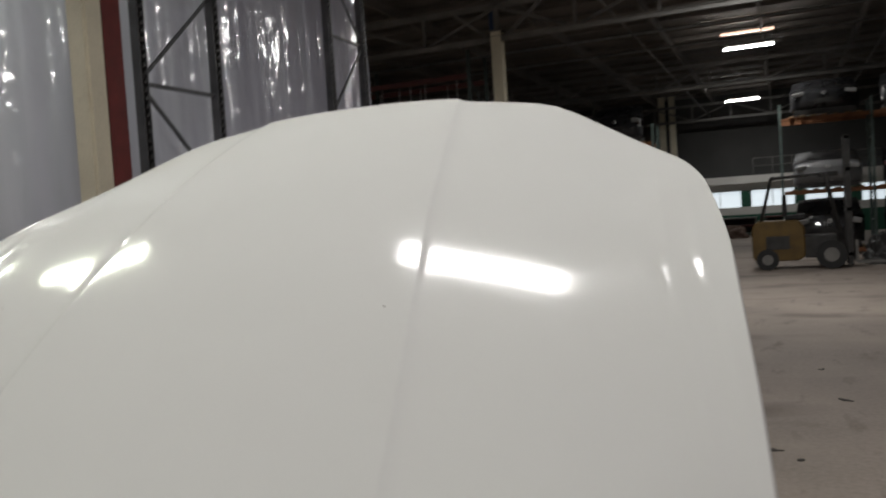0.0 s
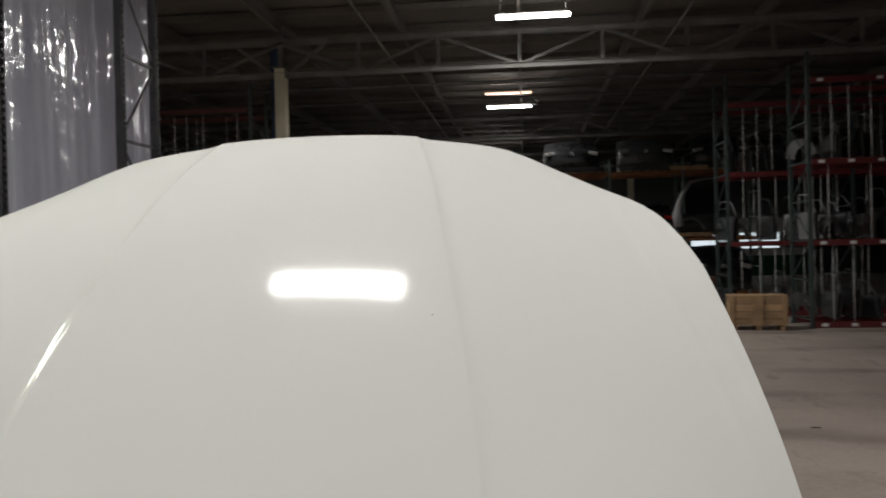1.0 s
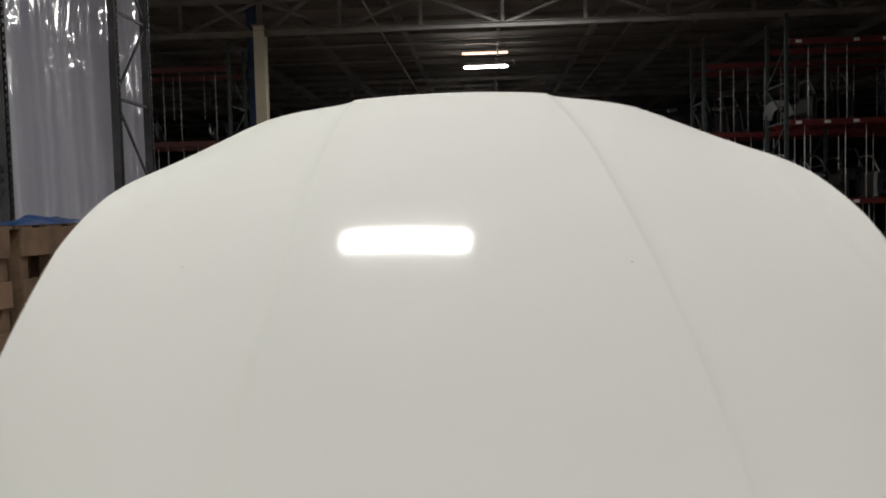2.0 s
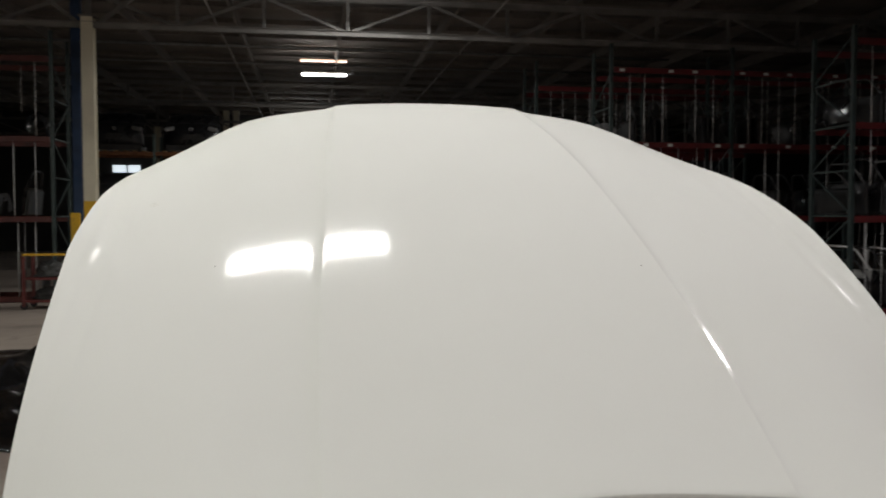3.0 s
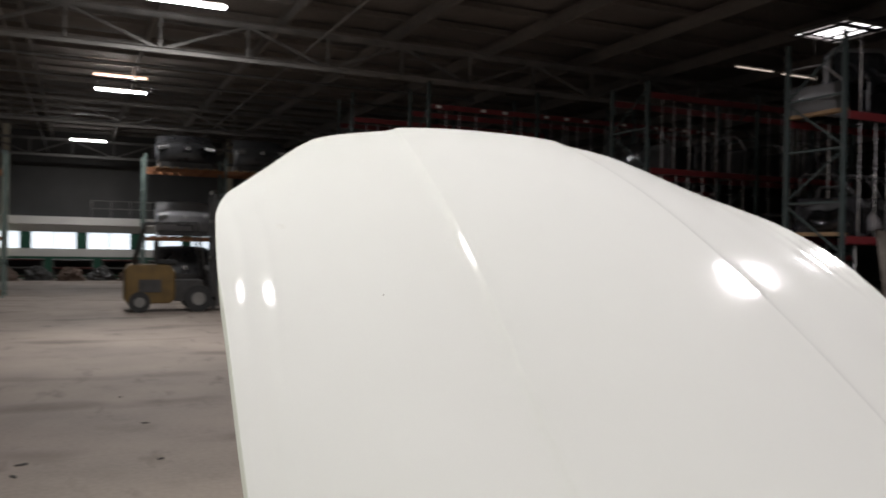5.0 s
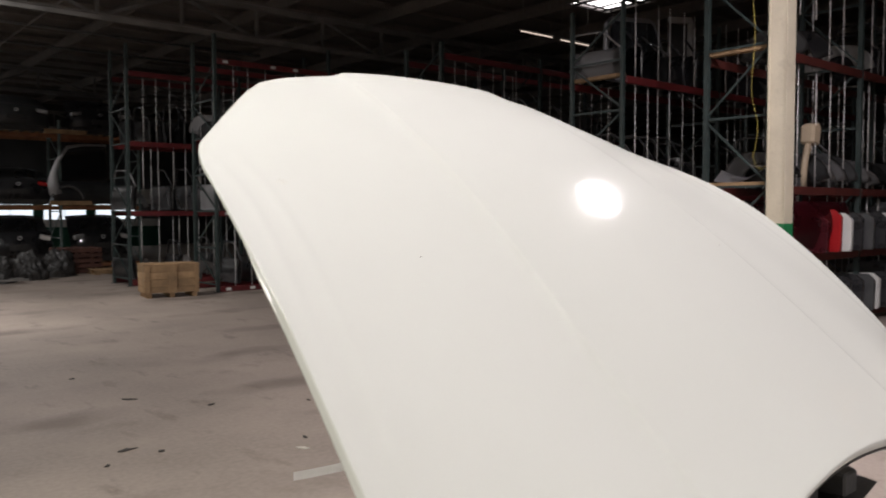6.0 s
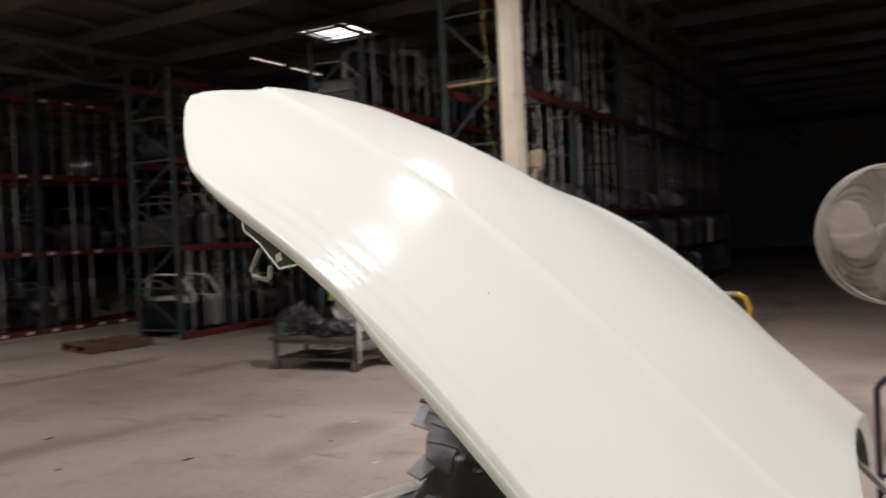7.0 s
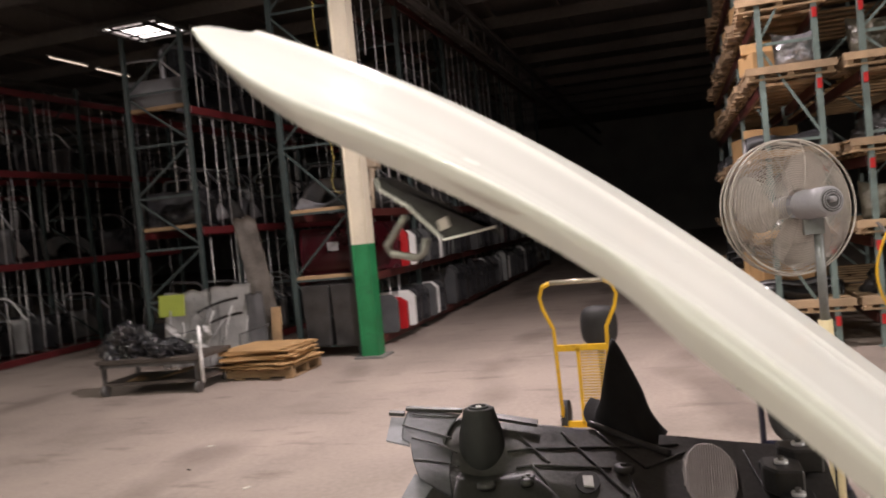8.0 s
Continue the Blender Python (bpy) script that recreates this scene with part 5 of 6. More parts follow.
crumpled("black_bag", T((6.75, 5.85, 0.425)), 0.3, 0.42, 0.44, "shiny crumpled black plastic bag on the cart", 8)
crumpled("black_bag", T((6.72, 5.3, 0.425)), 0.28, 0.34, 0.2, "low crumpled black bag spread over the cart deck", 11)
WHITE_FILM = mat("crumpled white film", (0.6, 0.6, 0.59), 0.35, vary=0.1, scale=8, fine=40, bump=0.5)
bm = B()
bm_grid(bm, lambda u, v: Vector((0.1 * noise.noise(Vector((u * 3, v * 3, 4))) + 0.09 * abs(noise.noise(Vector((u * 8, v * 7, 1)))), -0.3 + 0.62 * u + 0.05 * math.sin(9 * v), 0.34 * v * (0.75 + 0.35 * math.sin(2.2 + 5 * u)))), 40, 24)
bmesh.ops.solidify(bm, geom=bm.faces[:], thickness=0.004)
single("white_film", bm, WHITE_FILM, "torn white plastic film hanging over the cart load", "film", m=T((7.12, 5.3, 0.425)) @ pose(0, 0, 0, 0, 12, 0))
for k in range(2):
    bm = B()
    bm_grid(bm, lambda u, v: Vector((0.03 * math.sin(2 * u), -0.62 * u, 0.16 * u + 0.03 * math.sin(math.pi * u) + 0.035 * v)), 14, 2)
    bmesh.ops.solidify(bm, geom=bm.faces[:], thickness=0.012)
    single("trim_strip", bm, BLACK_PLASTIC, "black plastic trim strip lying across the white boards", "trim strip", "trim strips", m=T((8.12, 5.8 - 0.05 * k, 0.74 - 0.2 * k)))

th = thing("cardboard_stack", T((7.55, 4.42, 0)), "stack of flat brown cardboard sheets on a pallet", "cardboard")
pal = pallet(T((7.55, 4.42, 0)) @ pose(0, 0, 0, 0, 0, 90), "low orange-brown pallet under cardboard sheets", WOOD, 0.95, 0.8)
for k in range(12):
    bm = B()
    a = rng.uniform(-0.28, 0.28)
    bm_box(bm, (rng.uniform(-0.1, 0.1), rng.uniform(-0.1, 0.1), 0.146 + 0.0185 * k), (0.8, 0.95, 0.012), Euler((rng.uniform(-0.02, 0.02), 0.0, a)).to_matrix())
    part("sheet", bm, CARDBOARD, th)

# boards leaning against the rack behind the cart
def leaning(name, x, y, z, w, h, tilt, material, label, category, thick=0.02, yaw=0.0):
    bm = B()
    bm_box(bm, (0, 0, h / 2), (thick, w, h))
    return single(name, bm, material, label, category, m=T((x, y, z)) @ pose(0, 0, 0, 0, tilt, yaw), bevel=0.003)


PALE = mat("pale scuffed panel", (0.68, 0.68, 0.66), 0.55, vary=0.12, scale=3, stain=(0.2, 0.2, 0.2), stain_amount=0.6)
LIME = mat("lime green label", (0.35, 0.42, 0.06), 0.6, vary=0.1)
def bent_board(name, m, w, h, lean, bow, material, label, category, ragged=0.0, thick=0.012):
    """An upright sheet that bows, leans along its width and ends in an uneven top."""
    bm = B()

    def fn(u, v):
        top = h * (1 - ragged * (0.5 + 0.5 * noise.noise(Vector((u * 4.3, h, w)))))
        return Vector((bow * math.sin(math.pi * v) + 0.02 * noise.noise(Vector((u * 3, v * 3, h))), (0.5 - u) * w * (1 - 0.12 * v) + lean * v, top * v))
    bm_grid(bm, fn, 18, 22)
    bmesh.ops.solidify(bm, geom=bm.faces[:], thickness=thick)
    return single(name, bm, material, label, category, m=m)


bent_board("white_board", T((8.3, 6.12, 0.0)) @ pose(0, 0, 0, 0, 6, 0), 0.82, 1.12, 0.02, 0.02, PALE, "scuffed white board with a ragged top leaning on the rack", "board", 0.12)
bent_board("white_board", T((8.26, 5.42, 0.0)) @ pose(0, 0, 0, 0, 6, 0), 0.72, 1.12, 0.0, 0.015, PALE, "scuffed white panel leaning beside another against the rack", "board", 0.05)
bent_board("white_board", T((8.17, 5.85, 0.0)) @ pose(0, 0, 0, 0, 5, 4), 0.5, 0.95, -0.08, 0.05, WHITE_FILM, "crumpled white sheet in front of the leaning boards", "board", 0.35)
leaning("green_poster", 8.19, 6.25, 0.72, 0.4, 0.3, 6, LIME, "lime green printed sheet on the white board", "sheet", 0.004, 3)
bent_board("grey_sheet", T((8.24, 5.0, 0.0)) @ pose(0, 0, 0, 0, 5, 0), 0.3, 1.02, 0.04, 0.03, mat("grey panel", (0.26, 0.26, 0.27), 0.5), "grey panel leaning beside the white board", "panel", 0.1)
bent_board("tall_board", T((8.3, 4.8, 0.0)) @ pose(0, 0, 0, 0, 4, 0), 0.4, 2.05, 0.34, 0.05, mat("dusty grey-brown board", (0.3, 0.27, 0.24), 0.7, vary=0.3, scale=3), "tall bent dusty grey panel leaning against the rack", "board", 0.06)
leaning("wood_offcut", 8.25, 4.72, 0.0, 0.14, 0.75, 5, WOOD, "raw wood offcut leaning beside the rack", "board")
rng = random.Random(9)
SILVER = mat("scratched silver plastic", (0.5, 0.5, 0.5), 0.3, 0.3, vary=0.2)
for k in range(11):
    bm = B()
    a = (8.1 - 0.02 * (k % 3), 6.4 - 0.12 * k, 0.005)
    bm_tube(bm, [a, (a[0] + 0.05, a[1] - rng.uniform(0.0, 0.25), a[2] + rng.uniform(0.3, 0.6)), (a[0] + 0.06, a[1] - rng.uniform(0.1, 0.5), a[2] + rng.uniform(0.5, 0.85))], 0.009, 5)
    single("wire_scrap", bm, (SILVER, BLACK_PLASTIC, PALE)[k % 3], "bent trim scrap leaning on the white board", "trim scrap", "trim scraps")

# ---- floor debris ----
DEBRIS = mat("dark floor scrap", (0.04, 0.035, 0.03), 0.8)
LEAFY = mat("pale paper scrap", (0.6, 0.57, 0.5), 0.8)
for k, (x, y, s, m) in enumerate(((0.685, 4.154, 0.09, DEBRIS), (0.867, 3.976, 0.05, DEBRIS), (1.783, 3.616, 0.05, DEBRIS), (1.64, 3.39, 0.07, LEAFY), (2.978, 3.84, 0.05, DEBRIS), (1.695, 5.005, 0.06, DEBRIS), (0.475, 3.889, 0.04, DEBRIS), (1.916, 2.949, 0.04, DEBRIS), (1.222, 5.66, 0.09, DEBRIS), (-0.32, 6.044, 0.05, DEBRIS), (-0.313, 4.719, 0.045, DEBRIS), (-0.476, 7.42, 0.04, DEBRIS), (-1.3, 4.58, 0.07, DEBRIS), (3.407, 2.387, 0.05, LEAFY), (-1.26, 4.9, 0.08, DEBRIS), (3.8, 3.1, 0.03, DEBRIS), (2.4, 4.6, 0.03, DEBRIS), (4.4, 3.3, 0.04, LEAFY), (3.0, 5.6, 0.05, DEBRIS), (1.1, 6.9, 0.05, DEBRIS))):
    bm = B()
    s *= 0.75
    pts = [(s * (0.5 + 0.8 * random.Random(k * 31 + i).random()) * math.cos(i * math.tau / 9), s * 0.4 * (0.4 + 1.1 * random.Random(k * 17 + i).random()) * math.sin(i * math.tau / 9)) for i in range(9)]
    bm_slab(bm, pts, 0.0, 0.006)
    single("floor_scrap", bm, m, "small scrap lying on the concrete floor", "scrap", "floor scraps", m=T((x, y, 0.001)) @ pose(0, 0, 0, 0, 0, 40 * k))

# ---- car body parts on the racks ----
PAINTS = {
    "black": mat("black door paint", (0.036, 0.036, 0.039), 0.3, vary=0.25, bump=0, coat=0.8),
    "white": mat("white door paint", (0.7, 0.7, 0.68), 0.4, vary=0.06, bump=0, coat=0.6),
    "red": mat("red door paint", (0.38, 0.012, 0.015), 0.35, vary=0.1, bump=0, coat=0.8),
    "silver": mat("silver door paint", (0.36, 0.36, 0.37), 0.4, 0.25, vary=0.1, bump=0, coat=0.6),
    "charcoal": mat("charcoal door paint", (0.085, 0.087, 0.09), 0.35, vary=0.15, bump=0, coat=0.6),
    "maroon": mat("maroon door paint", (0.055, 0.006, 0.01), 0.3, vary=0.15, bump=0, coat=0.8),
}
CLEAR = mat("dark tinted glass", (0.02, 0.022, 0.024), 0.08, vary=0.05, bump=0, coat=0.5)


def car_door(colour):
    """A door standing in the y-z plane, hinge edge at y = 0."""
    th = thing("door_assembly", Matrix(), f"{colour} car door standing on its edge in a rack", "car door", "stored car doors")
    bm = B()

    def skin(u, v):
        return Vector((-0.045 * math.sin(math.pi * (0.15 + 0.8 * v)) - 0.01 * (v > 0.55), 0.02 + 0.94 * u, 0.02 + 0.6 * v))
    bm_grid(bm, skin, 6, 8)
    bmesh.ops.solidify(bm, geom=bm.faces[:], thickness=-0.008)
    outer = part("skin", bm, PAINTS[colour], th)
    bm = B()
    bm_box(bm, (0.03, 0.49, 0.31), (0.06, 0.9, 0.56))
    part("inner_panel", bm, BLACK_PLASTIC, th, bevel=0.02)
    bm = B()
    bm_tube(bm, [(0, 0.04, 0.6), (0, 0.3, 0.92), (0, 0.42, 1.0), (0, 0.86, 1.02), (0, 0.93, 0.95), (0, 0.95, 0.6)], 0.02, 6)
    part("window_frame", bm, PAINTS[colour], th)
    bm = B()
    bm_box(bm, (-0.055, 0.82, 0.5), (0.025, 0.14, 0.025))
    part("handle", bm, BLACK_PLASTIC, outer, bevel=0.006)
    return th


def car_fender(colour):
    """A front wing standing in the y-z plane."""
    th = thing("car_fender", Matrix(), f"{colour} car fender standing between rods in a rack", "car fender", "stored fenders")
    bm = B()

    def fn(u, v):
        a = math.pi * (0.05 + 0.9 * u)
        r0, r1 = 0.33, 0.42 + 0.26 * abs(math.cos(a)) ** 2 + 0.1 * u
        r = r0 + (r1 - r0) * v
        return Vector((-0.07 * v * math.sin(a) - 0.02 * math.sin(3 * a), 0.48 - r * math.cos(a) * 0.8, max(0.0, 0.02 + r * math.sin(a))))
    bm_grid(bm, fn, 18, 6)
    bmesh.ops.solidify(bm, geom=bm.faces[:], thickness=0.006)
    part("wing", bm, PAINTS[colour], th)
    bm = B()
    bm_bar(bm, (0.01, 0.1, 0.06), (0.01, 0.3, 0.4), 0.03, 0.02)
    part("bracket", bm, BLACK_PLASTIC, th)
    return th


def body_panel(colour):
    """A tailgate or lid on its edge, narrow side to the aisle."""
    th = thing("trunk_lid", Matrix(), f"{colour} car trunk lid stored upright in a rack", "trunk lid", "stored trunk lids")
    bm = B()
    bm_slab(bm, [(0.0, 0.03), (0.03, 0.0), (0.62, 0.0), (0.66, 0.05), (0.64, 0.6), (0.58, 0.72), (0.1, 0.74), (0.0, 0.62)], -0.045, 0.045, Matrix(((0, 0, 1, 0), (1, 0, 0, 0), (0, 1, 0, 0), (0, 0, 0, 1))))
    part("shell", bm, PAINTS[colour], th, bevel=0.012)
    bm = B()
    bm_slab(bm, [(0.06, 0.08), (0.56, 0.08), (0.54, 0.4), (0.08, 0.42)], 0.043, 0.052, Matrix(((0, 0, 1, 0), (1, 0, 0, 0), (0, 1, 0, 0), (0, 0, 0, 1))))
    part("inner_trim", bm, BLACK_PLASTIC, th)
    return th


doors = {c: car_door(c) for c in ("black", "charcoal", "silver", "white")}
fenders = {c: car_fender(c) for c in ("silver", "charcoal", "white", "black")}
panels = {c: body_panel(c) for c in ("black", "white", "red", "charcoal", "maroon", "silver")}
used = set()


def put(ob, m):
    """The first use moves the thing itself, later ones copy it."""
    if ob.name not in used:
        used.add(ob.name)
        ob.matrix_world = m
        return ob
    return copy_thing(ob, m)


rng = random.Random(21)


def fill(x0, x1, y, z, kinds, gap=(0.22, 0.45), miss=0.15):
    x = x0 + 0.18
    while x < x1 - 0.15:
        if rng.random() > miss:
            pool, names, weights = rng.choice(kinds)
            c = rng.choices(names, weights)[0]
            if pool is fenders and x < 9.7 and 5.9 < y < 6.1:
                x += 0.2
                continue
            put(pool[c], T((x, y + rng.uniform(0.0, 0.12), z)) @ pose(0, 0, 0, 0, rng.uniform(-7, 7), rng.uniform(-14, 14)) @ Matrix.Diagonal((1, 1, rng.uniform(0.82, 1.08), 1)))
        x += rng.uniform(*gap)


D = (doors, ("black", "charcoal", "silver", "white"), (9, 4.5, 2, 0.3))
F = (fenders, ("silver", "charcoal", "white", "black"), (4, 2, 0.8, 2.5))
P = (panels, ("black", "white", "red", "charcoal", "maroon", "silver"), (10, 1.3, 0.4, 3, 0.6, 0.3))
for xa, xb in ((5.82, 8.5), (8.5, 11.2)):
    for z in R_LEVELS[:3]:
        fill(xa, xb, 13.95, z + 0.058, (D, D, D, F))
for z in R_LEVELS[:3]:
    fill(4.95, 7.6, 16.5, z + 0.058, (D, D, F), (0.3, 0.6))
for xa, xb in ((8.44, 11.1), (11.1, 13.8)):
    for z in R_LEVELS[:3]:
        fill(xa, xb, 10.0, z + 0.058, (D, D, D, F))
for xa, xb in ((8.65, 11.3), (11.3, 14.0)):
    for z in (0.08, 1.87, 3.6):
        fill(xa, xb, 6.0, z + 0.058, (D, D, F))
for xa, xb in ((8.52, 11.2), (11.2, 13.9), (13.9, 16.6), (16.6, 19.3), (19.3, 22.0)):
    for z in (0.1, 1.0):
        fill(xa + (3.3 if xa < 9 else 0.7 if xa < 12 else 0), xb, 3.42, z + 0.058, (P,), (0.16, 0.34), 0.06)
    for z in (1.9, 3.63):
        fill(xa + (1.0 if xa < 9 else 0), xb, 3.66, z + 0.058, (F, F, D), (0.22, 0.5))
for z in R_LEVELS[:3]:
    fill(-7.95, -5.2, 14.5, z + 0.058, (D, D, F), (0.35, 0.6))

for k, (x, c, t) in enumerate(((9.15, "silver", 4), (9.4, "charcoal", -6), (10.2, "charcoal", 7), (10.4, "silver", -4), (10.75, "silver", 5), (11.15, "charcoal", 3), (11.6, "silver", -5))):
    put(fenders[c], T((x, 3.64, 1.958)) @ pose(0, 0, 0, 0, t, -10 + 5 * k))
for z, row in ((1.058, ((9.75, "maroon"), (10.1, "red"), (10.4, "white"), (10.85, "black"), (11.2, "charcoal"), (11.6, "black"), (11.95, "white"))), (0.158, ((9.45, "charcoal"), (9.8, "red"), (10.12, "white"), (10.5, "black"), (10.85, "black"), (11.2, "charcoal"), (11.5, "white"), (11.8, "black")))):
    for k, (x, c) in enumerate(row):
        put(panels[c], T((x, 3.4 - 0.02 * (k % 3), z)) @ pose(0, 0, 0, 0, 4, 6) @ Matrix.Diagonal((1, 1, 0.8, 1)))

# pale bent door-frame part on the rack's top shelf
th = thing("door_frame_part", T((10.45, 6.4, 3.658)), "white pressed door frame part standing on the rack shelf", "car part")
bm = B()
for a, b in (((0.0, 0, 1.16), (0.66, 0, 1.25)), ((0.64, 0, 1.25), (0.62, 0, 0.3)), ((0.64, 0, 0.34), (0.3, 0, 0.26)), ((0.34, 0, 0.3), (0.36, 0, 0.0)), ((0.55, 0, 0.3), (0.56, 0, 0.0))):
    bm_bar(bm, a, b, 0.1, 0.06, up=(0, 1, 0))
part("frame", bm, mat("grey-white primer", (0.42, 0.42, 0.42), 0.5, vary=0.1), th, bevel=0.012)
bm = B()
bm_box(bm, (0.32, 0.05, 0.75), (0.56, 0.03, 0.8))
part("trim_panel", bm, BLACK_PLASTIC, th, bevel=0.01)
d2 = car_door("white")
d2.matrix_world = T((9.0, 10.1, 0.118)) @ pose(0, 0, 0, 0, 6, 25)
tagged(d2, "off-white door leaning at the foot of a rack")

for x, r, c in ((9.45, 28, "silver"), (10.45, 22, "silver"), (9.95, 20, "white"), (9.9, 30, "charcoal")):
    put(fenders[c], T((x, 6.02, 1.928 if c != "white" else 0.138)) @ pose(0, 0, 0, 0, 3, r))
th = thing("hatch_lid", T((8.75, 6.4, 3.658)), "grey car hatch with a dark window standing on the rack shelf", "car hatch")
HATCH = [(0.02, 0.0), (1.72, 0.0), (1.74, 0.3), (1.32, 1.06), (1.2, 1.1), (0.2, 1.0), (0.05, 0.86)]
UPRIGHT = Matrix(((1, 0, 0, 0), (0, 0, 1, 0), (0, 1, 0, 0), (0, 0, 0, 1)))
bm = B()
bm_slab(bm, HATCH, 0.0, 0.07, UPRIGHT)
part("shell", bm, mat("dull grey car paint", (0.16, 0.165, 0.175), 0.4, vary=0.12, bump=0, coat=0.5), th, bevel=0.02)
bm = B()
bm_slab(bm, [(0.12, 0.36), (1.6, 0.42), (1.26, 0.99), (1.18, 1.02), (0.25, 0.93), (0.15, 0.84)], -0.012, 0.004, UPRIGHT)
part("window", bm, CLEAR, th, "dark tinted window", bevel=0.004)
bm = B()
bm_box(bm, (0.85, -0.02, 0.2), (0.5, 0.03, 0.1))
part("plate_recess", bm, BLACK_PLASTIC, th, bevel=0.008)

# red tailgate and black bins by the green-based column
th = thing("tailgate", T((8.75, 3.75, 1.06)), "dark maroon tailgate with a plate recess in the rack", "tailgate")
bm = B()
bm_grid(bm, lambda u, v: Vector((0.3 + 1.75 * u, -0.12 - 0.1 * math.sin(math.pi * v) - 0.05 * math.sin(math.pi * u), 0.02 + 0.68 * v)), 20, 10)
bmesh.ops.solidify(bm, geom=bm.faces[:], thickness=-0.02)
part("skin", bm, PAINTS["maroon"], th)
bm = B()
bm_grid(bm, lambda u, v: Vector((0.0 - 0.06 * math.sin(math.pi * v), -0.1 + 0.82 * u, 0.02 + 0.66 * v)), 16, 10)
bmesh.ops.solidify(bm, geom=bm.faces[:], thickness=0.02)
part("end_skin", bm, PAINTS["maroon"], th)
bm = B()
bm_box(bm, (-0.068, 0.22, 0.42), (0.01, 0.16, 0.12))
part("badge_plate", bm, PAINTS["silver"], th, "small pale badge plate")
for k in range(4):
    bm = B()
    bm_slab(bm, [(-0.17, 0.0), (0.17, 0.0), (0.2, 0.82), (-0.2, 0.82)], -0.16, 0.16, Matrix(((0, 0, 1, 0), (1, 0, 0, 0), (0, 1, 0, 0), (0, 0, 0, 1))))
    single("black_bin", bm, BLACK_PLASTIC, "black upright plastic bin at the rack's foot", "bin", "black bins", m=T((8.62 + 0.0 * k, 4.2 - 0.42 * k if k < 2 else 4.2 - 0.42 * (k - 2), 0.158)) if k < 2 else T((9.0, 4.2 - 0.42 * (k - 2), 0.158)), bevel=0.01)
bm = B()
bm_grid(bm, lambda u, v: Vector((-0.22 + 0.2 * v + 0.04 * math.sin(6 * u), 0.42 - 0.8 * u, 0.012 + 0.16 * v * (1 - 0.6 * math.sin(math.pi * u)) + 0.26 * u ** 3 + 0.06 * (1 - u) ** 2)), 24, 8)
bmesh.ops.solidify(bm, geom=bm.faces[:], thickness=0.008)
single("arch_lining", bm, PAINTS["silver"], "curved silver wheel-arch lining lying on the rack shelf", "arch lining", m=T((8.8, 4.0, 1.96)))
th = thing("tan_housing", T((9.72, 3.75, 1.958)), "tan plastic housing on a pale curved arm in the rack", "housing")
TAN = mat("tan plastic", (0.42, 0.34, 0.24), 0.6)
bm = B()
bm_tube(bm, [(0, 0, 0), (0.02, 0, 0.2), (0.07, 0, 0.42), (0.16, 0, 0.62)], [0.05, 0.045, 0.045, 0.05], 10)
part("arm", bm, TAN, th)
bm = B()
bm_slab(bm, [(-0.12, 0.0), (0.08, -0.03), (0.14, 0.22), (0.08, 0.3), (-0.1, 0.26)], -0.1, 0.1, Matrix(((1, 0, 0, 0.2), (0, 0, 1, 0), (0, 1, 0, 0.6), (0, 0, 0, 1))))
part("head", bm, TAN, th, bevel=0.03)
# raw wood boards across the shelf ends
for x, y0, y1, levels in ((8.46, 3.6, 4.5, (1.0, 1.9, 3.63)), (8.6, 6.0, 6.95, (1.87, 3.6))):
    for z in levels:
        bm = B()
        bm_box(bm, (0, (y1 - y0) / 2, 0.032), (0.11, y1 - y0 - 0.02, 0.055))
        single("shelf_board", bm, WOOD, "raw wood board lying across the end of a rack shelf", "board", "shelf boards", m=T((x + 0.12, y0, z + 0.05)), bevel=0.005)
th = thing("yellow_rope", T((0, 0, 0)), "yellow rope hanging from a rack upright beside the column", "rope")
bm = B()
bm_tube(bm, [(8.4, 3.78 + 0.02 * math.sin(k * 0.8), 5.9 - 0.15 * k) for k in range(20)] + [(8.4, 3.8 - 0.09 * math.sin(k * 0.35), 3.05 - 0.09 * k) for k in range(9)] + [(8.4, 3.73, 2.2), (8.42, 3.66, 2.16), (8.45, 3.62, 2.2)], 0.003, 6)
part("line", bm, mat("faded yellow rope", (0.62, 0.5, 0.12), 0.7), th)
for z in (5.9, 2.2):
    bm = B()
    bm_bar(bm, (8.39, 3.79, z), (8.5, 3.62, z), 0.012, 0.012)
    part("hook", bm, STEEL_DARK, th)

# ---- car body sections on the far racks ----
LAMPGLASS = mat("lamp glass", (0.4, 0.4, 0.4), 0.08, 0.3, vary=0.05, bump=0, coat=1.0)
REDGLASS = mat("red lamp glass", (0.3, 0.01, 0.01), 0.1, vary=0.05, bump=0, coat=1.0)


